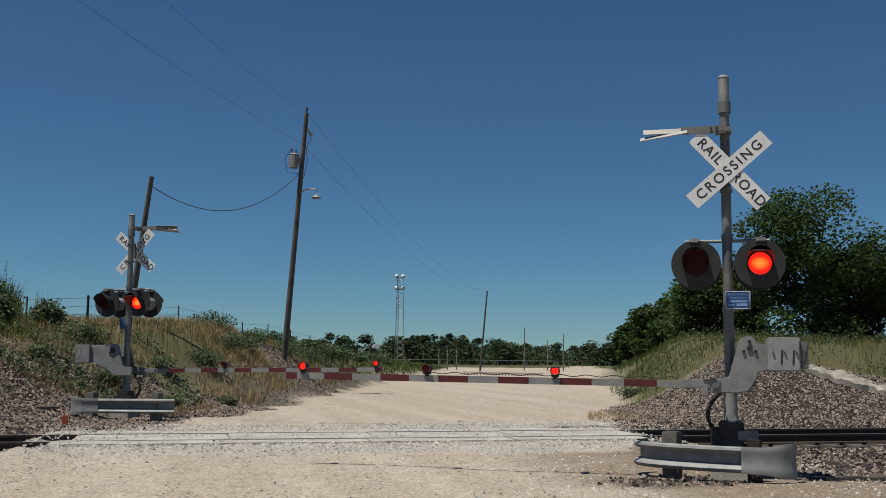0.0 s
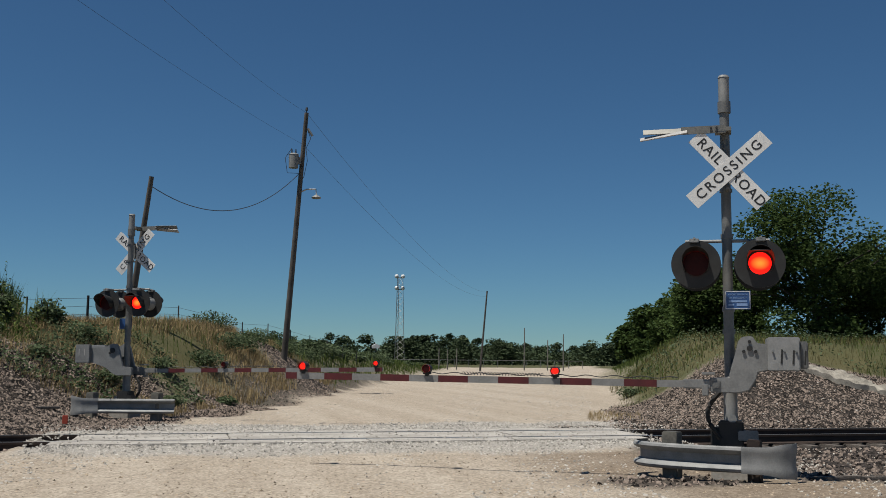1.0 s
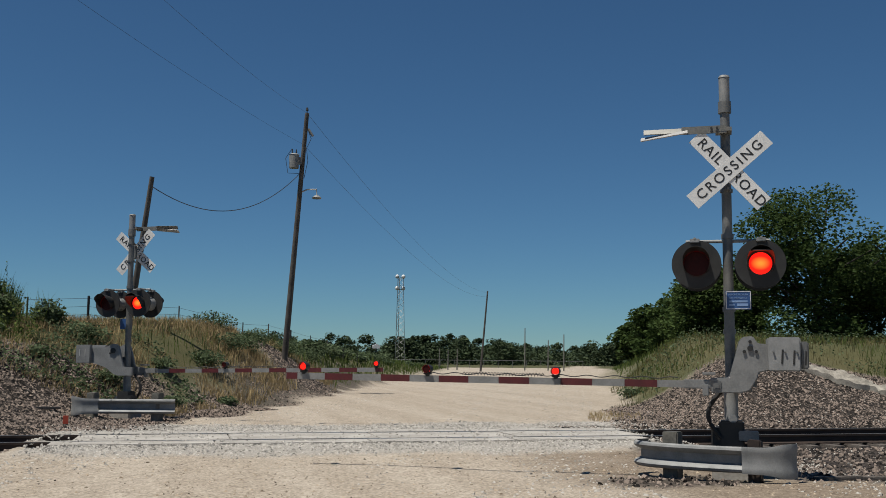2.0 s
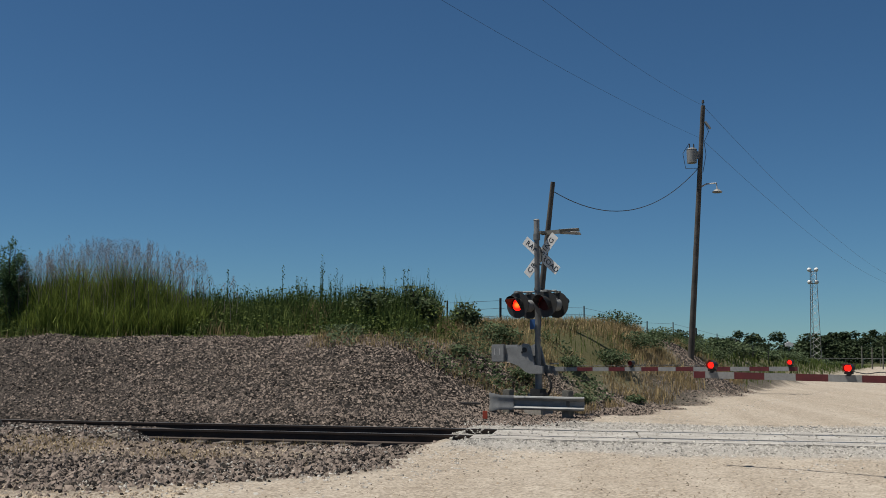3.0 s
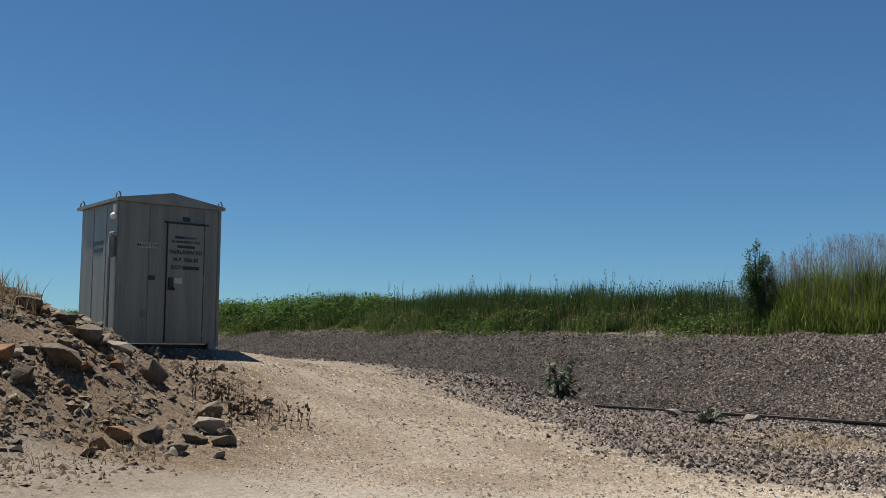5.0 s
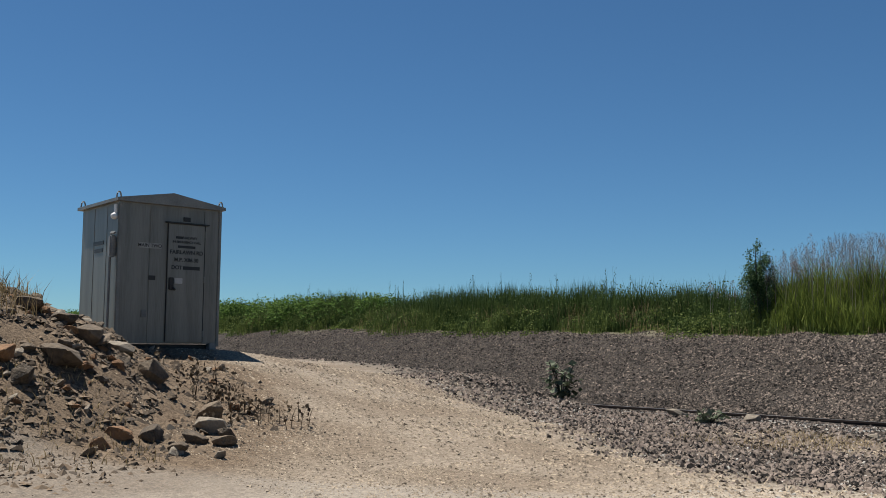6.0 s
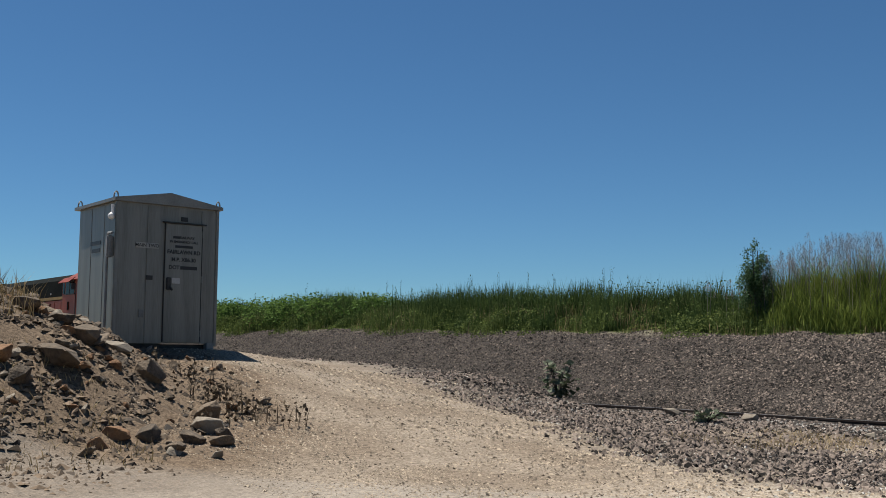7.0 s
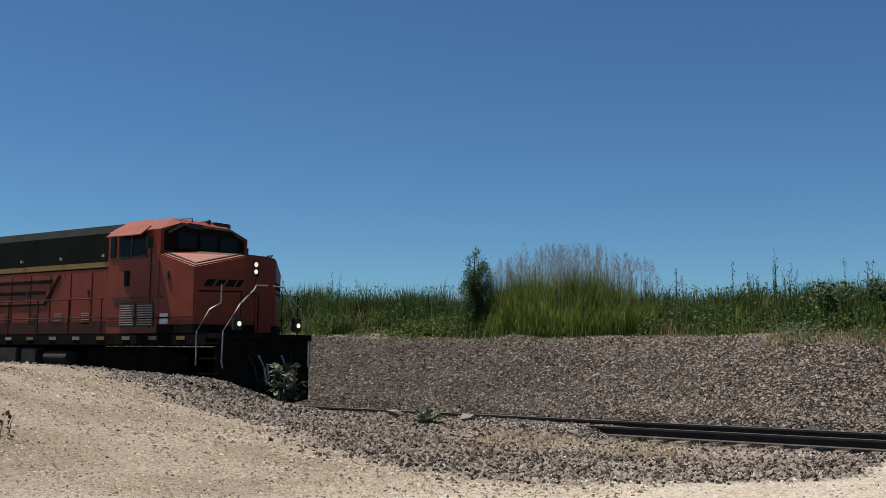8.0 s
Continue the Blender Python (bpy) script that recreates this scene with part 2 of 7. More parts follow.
def height(x, y):
    x, y = np.asarray(x, float), np.asarray(y, float)
    z = np.zeros(np.broadcast(x, y).shape)
    # service drive rising to the instrument house, and its shoulder along the track
    up_front = np.interp(-x, [6.5, 8.5, 11, 13, 14.5, 60], [0, 0.1, 0.5, 1.0, 1.32, 1.32])
    up_track = np.interp(-x, [6.0, 8.0, 12.6, 14.0, 15.7, 20, 25, 60], [-0.08, -0.02, 0.15, 0.33, 0.72, 0.98, 1.06, 1.08])
    k = sstep(7.0, 13.5, y)
    near = (up_front * (1 - k) + up_track * k) * (1 - sstep(14.8, 16.3, y)) * sstep(-3.0, 2.0, y)
    z = np.where(y < 17, near, z)
    # rubble heap beside the drive
    r = np.hypot((x + 13.3) / 3.6, (y - 2.3) / 3.7)
    z = z + 1.72 * np.clip(1 - r, 0, 1) ** 0.85 * (0.85 + 0.3 * vnoise(x * 1.3, y * 1.3, 3)) + 0.14 * np.clip(1.15 - r, 0, 0.6) * (vnoise(x * 3.1, y * 3.1, 8) - 0.5) * 2
    # track bed lies a rail's height below the crossing
    low = sstep(-11, -9, x) * (1 - sstep(-3.4, -2.4, x))
    bed = sstep(15.5 - 0.4 * low, 16.5 - 0.3 * low, y) * (1 - sstep(19.6, 20.4, y)) * np.maximum(1 - sstep(-3.4, -2.0, x), sstep(8.4, 9.6, x))
    heaped = 1 - sstep(-8.4, -7.2, x)
    bed = bed * (1 - heaped * (1.1 * (1 - sstep(16.95, 17.2, y)) + 0.75 * sstep(16.95, 17.2, y) * (1 - sstep(19, 19.5, y))))
    z = z - (0.23 + 0.06 * low) * bed - 0.09 * (np.abs(y - 18) < 1.5) * (x > -2.3) * (x < 8.8)
    # banks beyond the track, to both sides of the road
    ty = sstep(19.6, 25.2, y)
    off = np.interp(y, [25, 32], [2.2, 0.0])
    dl = road_left(y) - x
    top = np.interp(y, [20, 25, 30, 34, 38, 45, 60, 110, 190], [1.5, 1.78, 2.2, 2.45, 2.4, 2.1, 1.75, 1.0, 0.0])
    top = top + np.interp(-x, [15, 40], [0, 0.35]) * sstep(23, 26, y)
    left = top * ty * sstep(0, 4.6, dl - off)
    dr = x - road_right(y)
    topr = np.interp(y, [20, 24, 28, 40, 90, 200], [1.0, 1.65, 2.0, 2.5, 1.8, 0.0])
    fall = 1 - 0.75 * sstep(14.5, 22, x) * (1 - sstep(24, 29, y))
    right = topr * sstep(19.6, 24.6, y) * sstep(0.2, 4.5, dr - np.interp(y, [24, 34], [1.2, 0])) * fall
    z = z + left + right
    # ditch and verge right of the near road
    z = z - 0.1 * sstep(7.5, 9.5, x) * (1 - sstep(15.5, 16.5, y)) * sstep(4, 8, y)
    rough = np.where((dl > 0.4) & (y > 19.5) | (dr > 0.4) & (y > 19.5) | (r < 1.05), 1.0, 0.25)
    return z + rough * (0.10 * (vnoise(x * 0.7, y * 0.7, 1) - 0.5) + 0.06 * (vnoise(x * 2.3, y * 2.3, 2) - 0.5)) * (1 - bed) * (1 - 0.8 * (np.abs(y - 18) < 2) * (x > -3) * (x < 9.5))


def gravel_edge(x):
    """Y of the border between the tan drive and the grey ballast on the near side of the track."""
    return np.interp(-x, [0.5, 1.8, 2.8, 3.9, 5.7, 7.1, 9.0, 11.5, 15, 21, 40], [16.4, 14.3, 11.7, 10.1, 9.1, 9.2, 10.0, 11.2, 12.4, 13.6, 14.4])


def covers(x, y):
    """Shares of grey ballast, pale chips, grass and bare soil."""
    wob = (vnoise(x * 0.8, y * 0.8, 5) - 0.5) * 1.4 + (vnoise(x * 3, y * 3, 6) - 0.5) * 0.6
    dl, dr = road_left(y) - x + wob * 0.5, x - road_right(y) + wob * 0.5
    near_b = sstep(-0.35, 1.5 + 0.5 * sstep(8, 14, -x), y - gravel_edge(x) + wob * 0.8) * sstep(-2.2, -2.8, x + 0.5 * wob) * (y < 20.2)
    near_r = sstep(-0.3, 0.3, x - 7.6 + wob) * sstep(10.6, 11.4, y + wob) * (y < 20.2)
    near_r = np.maximum(near_r, 0.9 * sstep(1.15, 0.8, np.hypot((x - 5.75) / 1.2, (y - 11.1) / 0.75) + 0.3 * wob))
    slope_l = (y >= 19.8) * sstep(0.4, 1.2, dl - 0.3) * (1 - sstep(25.0, 26.2, y + wob * 0.9 + np.interp(-x, [-1, 5], [-2.6, 0])))
    slope_r = (y >= 19.8) * sstep(0.0, 0.6, dr - 0.3) * (1 - sstep(24.8, 26.0, y + wob - np.interp(x, [12, 14, 15.5, 17.5], [2.8, 3.4, 2.2, 0.0])))
    verge = 0.8 * sstep(0.2, 0.6, dl) * (1 - sstep(1.8, 2.8, dl)) * (y > 24) * (y < 60)
    mound = verge + sstep(1, 0.4, np.hypot((x - 3.9) / 2.2, (y - 40) / 3.5)) * sstep(0.6, 1.0, dl)
    bare = 0.75 * sstep(1.1, 0.6, np.hypot((x + 6.8) / 3.4, (y - 14.2) / 1.5) + 0.5 * wob)
    bare = np.maximum(bare, 0.25 * sstep(0.5, 0.72, vnoise(x * 0.7, y * 0.9, 23)) * (x < -7) * (y < 16))
    near_b = near_b * (1 - bare)
    ballast = np.clip(near_b + near_r + slope_l + slope_r + mound, 0, 1)
    pale = sstep(14.9 + wob * 0.6, 15.7 + wob * 0.6, y) * (1 - sstep(20.6, 21.8, y + wob)) * (x > -2.6 + wob * 0.6) * (x < 10 + wob)
    pale = np.maximum(pale, 0.28 * sstep(-0.2, 0.25, 3.0 + (x + 10.2) * 1.1 - y + 0.3 * wob) * (x < -4.5) * (y < 7.6))
    pale = np.maximum(pale, (x > 8.3 + wob) * (x < 9.6 + wob) * (y > 12) * (y < 16)) * (1 - near_b * (x < -2.4))
    grass = np.clip(sstep(0.5, 1.4, dl) * (y > 24) + sstep(0.3, 1.2, dr - 0.2) * (y > 21.5) + (y > 200 + 12 * wob) + (x < -70) * (y > 20), 0, 1) * (1 - ballast)
    # the road leaves the lot and goes on across the plain
    grass = grass * (1 - (y > 90) * (1 - sstep(3.0, 4.6, np.abs(x - road_right(y) + 6.0))))
    drive = 0.52 * sstep(3.5, 7.5, -x + wob) * (y < 17) * (y > -2)
    soil = np.clip(drive + bare + sstep(1.5, 1.25, np.hypot((x + 13.3) / 3.6, (y - 2.3) / 3.7) + 0.12 * wob) + 0.7 * sstep(3.4, 6.4, x + wob) * (y < 15) * (y > 5), 0, 1)
    return ballast, pale * (1 - grass), grass, soil * (1 - ballast)


def build_ground():
    far = [60, 90, 130, 190, 280, 420, 650, 1000, 1700, 3200]
    xs = np.array([-v for v in far[::-1]] + list(np.arange(-46, 46.01, 0.3)) + list(np.arange(47.5, 130, 1.5)) + far[3:])
    ys = np.array([-3000, -1200, -500, -200, -80, -30, -10, -3, 0] + list(np.arange(2.0, 48, 0.28)) + [49, 51, 54, 58] + list(np.arange(62, 300, 5.0)) + [330, 400, 700, 1300, 3200])
    gx, gy = np.meshgrid(xs, ys)
    gz = height(gx, gy)
    nx, ny = len(xs), len(ys)
    verts = np.stack([gx, gy, gz], -1).reshape(-1, 3)
    i = np.arange((nx - 1) * (ny - 1))
    a = (i // (nx - 1)) * nx + i % (nx - 1)
    faces = np.stack([a, a + 1, a + nx + 1, a + nx], 1)
    me = raw("ground", verts.tolist(), faces.tolist(), [GROUND])
    for name, values in zip(("ballast", "pale", "grass", "soil"), covers(gx, gy)):
        me.attributes.new(name, "FLOAT", "POINT").data.foreach_set("value", np.broadcast_to(values, gx.shape).astype(np.float32).ravel())
    me.shade_smooth()
    return tagged(new("ground", me), "dusty tan gravel ground with grey ballast and grassy banks", "ground", kind="structure")


def ground_material():
    m = bpy.data.materials.new("dirt_and_gravel")
    m.use_nodes = True
    n, l = m.node_tree.nodes, m.node_tree.links
    b = n["Principled BSDF"]
    b.inputs["Specular IOR Level"].default_value = 0.2
    b.inputs["Roughness"].default_value = 0.95
    tc = n.new("ShaderNodeTexCoord")

    def noise_at(scale, detail=6):
        t = n.new("ShaderNodeTexNoise")
        t.inputs["Scale"].default_value, t.inputs["Detail"].default_value = scale, detail
        l.new(tc.outputs["Object"], t.inputs["Vector"])
        return t.outputs["Fac"]

    def ramp(src, lo, hi, c1, c2):
        r = n.new("ShaderNodeValToRGB")
        r.color_ramp.elements[0].position, r.color_ramp.elements[1].position = lo, hi
        r.color_ramp.elements[0].color, r.color_ramp.elements[1].color = (*c1, 1), (*c2, 1)
        l.new(src, r.inputs["Fac"])
        return r.outputs["Color"]

    def mix(fac, a, c, mode="MIX"):
        x = n.new("ShaderNodeMix")
        x.data_type, x.blend_type = "RGBA", mode
        if isinstance(fac, float):
            x.inputs[0].default_value = fac
        else:
            l.new(fac, x.inputs[0])
        l.new(a, x.inputs[6])
        l.new(c, x.inputs[7])
        return x.outputs[2]

    def share(name):
        t = n.new("ShaderNodeAttribute")
        t.attribute_name = name
        return t.outputs["Fac"]

    vor = n.new("ShaderNodeTexVoronoi")
    vor.inputs["Scale"].default_value = 22
    l.new(tc.outputs["Object"], vor.inputs["Vector"])
    grit = n.new("ShaderNodeTexVoronoi")
    grit.inputs["Scale"].default_value = 34
    l.new(tc.outputs["Object"], grit.inputs["Vector"])
    # wheel tracks run along the road: noise stretched in its direction
    mp = n.new("ShaderNodeMapping")
    mp.inputs["Rotation"].default_value = (0, 0, radians(22))
    mp.inputs["Scale"].default_value = (0.9, 0.03, 1)
    l.new(tc.outputs["Object"], mp.inputs["Vector"])
    tracks = n.new("ShaderNodeTexNoise")
    tracks.inputs["Scale"].default_value, tracks.inputs["Detail"].default_value = 1.0, 3
    l.new(mp.outputs["Vector"], tracks.inputs["Vector"])
    coarse, mid, fine = noise_at(0.35), noise_at(3.0), noise_at(55.0, 3)
    tan = mix(0.5, ramp(coarse, 0.35, 0.68, (0.277, 0.215, 0.154), (0.361, 0.307, 0.238)), ramp(tracks.outputs["Fac"], 0.38, 0.62, (0.26, 0.215, 0.16), (0.415, 0.37, 0.305)))
    tan = mix(0.5, tan, ramp(fine, 0.32, 0.68, (0.0999, 0.0807, 0.0615), (0.523, 0.461, 0.384)))
    tan = mix(0.35, tan, ramp(mid, 0.35, 0.65, (0.184, 0.146, 0.108), (0.461, 0.407, 0.338)))
    tan = mix(0.52, tan, ramp(grit.outputs["Color"], 0.15, 0.85, (0.1, 0.08, 0.06), (0.5, 0.44, 0.36)))
    tan = mix(0.1, tan, ramp(tracks.outputs["Fac"], 0.42, 0.6, (0.2, 0.16, 0.115), (0.47, 0.42, 0.35)))
    # near-black base paints in the shade of the gaps between ballast stones
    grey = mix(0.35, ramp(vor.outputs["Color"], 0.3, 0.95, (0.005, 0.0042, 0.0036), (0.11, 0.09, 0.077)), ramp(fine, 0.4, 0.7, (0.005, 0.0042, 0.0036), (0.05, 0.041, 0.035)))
    pale = mix(0.6, ramp(vor.outputs["Color"], 0.1, 0.9, (0.1768, 0.1666, 0.1496), (0.408, 0.3876, 0.3536)), ramp(fine, 0.35, 0.7, (0.204, 0.1904, 0.17), (0.3808, 0.3604, 0.3264)))
    grass = mix(0.5, ramp(coarse, 0.35, 0.65, (0.034, 0.051, 0.01496), (0.102, 0.0884, 0.0408)), ramp(fine, 0.3, 0.7, (0.0272, 0.034, 0.0136), (0.0952, 0.0884, 0.0442)))
    soil = mix(0.55, ramp(mid, 0.3, 0.7, (0.085, 0.052, 0.03), (0.155, 0.107, 0.068)), ramp(fine, 0.32, 0.68, (0.035, 0.025, 0.017), (0.23, 0.172, 0.12)))
    soil = mix(0.42, soil, ramp(grit.outputs["Color"], 0.15, 0.85, (0.03, 0.022, 0.015), (0.21, 0.158, 0.11)))
    col = mix(share("soil"), tan, soil)
    col = mix(share("pale"), col, pale)
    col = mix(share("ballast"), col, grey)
    col = mix(share("grass"), col, grass)
    l.new(col, b.inputs["Base Color"])
    bp = n.new("ShaderNodeBump")
    bp.inputs["Strength"].default_value, bp.inputs["Distance"].default_value = 0.8, 0.02
    l.new(fine, bp.inputs["Height"])
    bp2 = n.new("ShaderNodeBump")
    bp2.inputs["Strength"].default_value, bp2.inputs["Distance"].default_value = 0.05, 0.05
    l.new(mid, bp2.inputs["Height"])
    l.new(bp.outputs["Normal"], bp2.inputs["Normal"])
    l.new(bp2.outputs["Normal"], b.inputs["Normal"])
    return m


GROUND = ground_material()
ground = build_ground()


# ---- track ----
def build_track():
    prof = [(-0.07, -0.17), (0.07, -0.17), (0.07, -0.155), (0.012, -0.13), (0.012, -0.045), (0.036, -0.035), (0.036, 0), (-0.036, 0), (-0.036, -0.035), (-0.012, -0.045), (-0.012, -0.13), (-0.07, -0.155)]
    track = thing("railway_track", pose(0, 18, 0), "steel rails on timber ties in dark ballast", "railway track", kind="structure")
    for y in (-0.7535, 0.7535):
        bm = bmesh.new()
        prism(bm, prof, -300, 200, Matrix.Rotation(radians(90), 4, "Z"))
        bmesh.ops.transform(bm, matrix=Matrix.Rotation(radians(180), 4, "Z"), verts=bm.verts[:])
        rail = part("rail", bm, RUST, track, "dark rusty rail with a bright worn head", pose(0, y, 0), smooth=False)
        hb = box(bmesh.new(), (-50, 0, 0.002), (500, 0.05, 0.004))
        part("rail_head", hb, SHINE, rail, "bright worn running surface", smooth=False)
    tie = mesh_of("tie", box(bmesh.new(), (0, 0, -0.27), (0.23, 2.6, 0.19), bevel=0.015), TIE)
    plate = mesh_of("tie_plate", box(bmesh.new(), (0, 0, -0.168), (0.2, 0.34, 0.012)), RUST)
    for i in range(-90, 60):
        x = i * 0.53
        if -1.7 < x < 8.6:
            continue
        t = new("tie", tie)
        t.parent = track
        t.matrix_basis = pose(x, random.uniform(-0.04, 0.04), random.uniform(-0.01, 0.005), 0, 0, random.uniform(-1.5, 1.5))
        if -24 < x < 20:
            for y in (-0.7535, 0.7535):
                p = new("tie_plate", plate)
                p.parent = t
                p.matrix_basis = pose(0, y, 0)
    # concrete crossing panels between and outside the rails
    panels = thing("grade_crossing", pose(0, 18, 0), "pale worn concrete crossing panels between the rails", "crossing", kind="structure")
    for k in range(4):
        x0 = -1.75 + k * 2.56
        for y, w in ((-1.13, 0.6), (0.0, 1.3), (1.13, 0.6)):
            bm = box(bmesh.new(), (0, 0, -0.1), (2.545, w, 0.2), bevel=0.012)
            part("concrete_panel", bm, CONCRETE, panels, m=pose(x0 + 1.28 - 0.28 * (y < 0) + 0.25 * (y > 0), y, 0.005 + random.uniform(-0.004, 0.004)), smooth=False)
    return track


track = build_track()


# ---- crossing signals with gates ----
# flaps added before the glowing lenses, to stand in for lamps going dark
ADDED_FLAPS = {"right": [], "left": [], "arm_a": [], "arm_b": [], "dark": []}


def lamp_head(parent, x, y, z, back):
    """One flasher: housing, round black backboard, hood, lit lens and an added dark red flap that hides the lens, or
    swings up before it.
    """
    m = pose(x, y, z, 0, 0, 180 if back else 0)
    bm = bmesh.new()
    rod(bm, (0, 0.02, 0), (0, 0.16, 0), 0.15, 0.14, 28)
    rod(bm, (0, 0.16, 0), (0, 0.24, 0), 0.14, 0.07, 28)
    head = part("flasher_housing", bm, GALV, parent, "grey domed flasher housing", m)
    bm = bmesh.new()
    rod(bm, (0, 0.0, 0), (0, 0.018, 0), 0.305, 0.305, 48)
    part("backboard", bm, BLACK, head, "round black backboard")
    bm = bmesh.new()
    n = 30
    prev = None
    for i in range(n + 1):
        a = radians(-38 + 256 * i / n)
        d = 0.30 if 20 < math.degrees(a) < 160 else 0.30 - 0.22 * min(1, abs(abs(math.degrees(a) - 90) - 70) / 58)
        row = [bm.verts.new((r * math.cos(a), yy, r * math.sin(a) - yy * 0.12)) for r, yy in ((0.165, 0), (0.165, -d), (0.160, -d), (0.160, 0))]
        if prev:
            for k in range(3):
                bm.faces.new((prev[k], row[k], row[k + 1], prev[k + 1]))
        prev = row
    part("hood", bm, BLACK, head, "black visor hood")
    bm = bmesh.new()
    rod(bm, (0, -0.012, 0), (0, -0.001, 0), 0.125, 0.138, 32)
    part("lens", bm, LIT_LENS, head, "glowing red lens, orange in the middle")
    bm = bmesh.new()
    rod(bm, (0, -0.008, -0.15), (0, 0.0, -0.15), 0.15, 0.152, 32)
    sh = part("shutter", bm, LENS_RED, head, "added dark red flap that hides the lit lens", pose(0, -0.028, 0.15))
    # the flap's inner face and rim are black
    sh.data.materials.append(BLACK)
    for f in sh.data.polygons:
        f.material_index = 0 if f.normal.y < -0.5 else 1
    return sh


def blade(parent, angle, y, text, both=True):
    L, Wd = 1.22, 0.225
    m = pose(0, y, 0, 0, angle, 0)
    b = part("crossbuck_blade", box(bmesh.new(), (0, 0, 0), (L, 0.006, Wd), bevel=0.002), WHITE, parent, "white reflective blade with black letters", m)
    size = 0.175
    if text == "RAILROAD":
        fronts, backs = (("RAIL", -0.335), ("ROAD", 0.345)), (("CROSSING", 0.0),)
    else:
        fronts, backs = (("CROSSING", 0.0),), (("RAIL", -0.335), ("ROAD", 0.345))
    for t, x in fronts:
        words("lettering", t, size, LETTER, b, pose(x, -0.004, -0.002, 90, 0, 0), wide=1.3 if x == 0 else 1.14)
    for t, x in backs:
        words("lettering", t, size, LETTER, b, pose(-x, 0.004, -0.002, 90, 0, 180), wide=1.3 if x == 0 else 1.14)
    return b


def w_beam(points, z0, z1, flare=None):
    """A corrugated guard rail along a plan line."""
    bm = bmesh.new()
    prof = [(0.02, 0.0), (0.045, 0.05), (0.055, 0.14), (0.04, 0.22), (-0.035, 0.34), (-0.035, 0.66), (0.04, 0.78), (0.055, 0.86), (0.045, 0.95), (0.02, 1.0)]
    ctrl = [Vector((*p, k)) for p, k in zip(points, flare or [1] * len(points))]
    pts, wide = [], []
    for i in range(len(ctrl) - 1):
        p0, p1, p2, p3 = ctrl[max(i - 1, 0)], ctrl[i], ctrl[i + 1], ctrl[min(i + 2, len(ctrl) - 1)]
        for j in range(4 if i < len(ctrl) - 2 else 5):
            u = j / 4
            q = 0.5 * (2 * p1 + (p2 - p0) * u + (2 * p0 - 5 * p1 + 4 * p2 - p3) * u * u + (3 * p1 - p0 - 3 * p2 + p3) * u ** 3)
            pts.append(Vector((q.x, q.y, 0)))
            wide.append(q.z)
    rows = []
    for i, p in enumerate(pts):
        d = (pts[min(i + 1, len(pts) - 1)] - pts[max(i - 1, 0)]).normalized()
        n = Vector((d.y, -d.x, 0))
        k = wide[i]
        mid, half = (z0 + z1) / 2, (z1 - z0) / 2 * k
        row = []
        for side in (0, 0.006):
            for o, h in (prof if side == 0 else prof[::-1]):
                row.append(bm.verts.new(p + n * (o * (1 if flare is None else 0.12) - side) + Vector((0, 0, mid - half + 2 * half * h))))
        rows.append(row)
    for a, b in zip(rows, rows[1:]):
        for k in range(len(a)):
            bm.faces.new((a[k], a[(k + 1) % len(a)], b[(k + 1) % len(a)], b[k]))
    bm.faces.new(rows[0])
    bm.faces.new(rows[-1][::-1])
    return bm


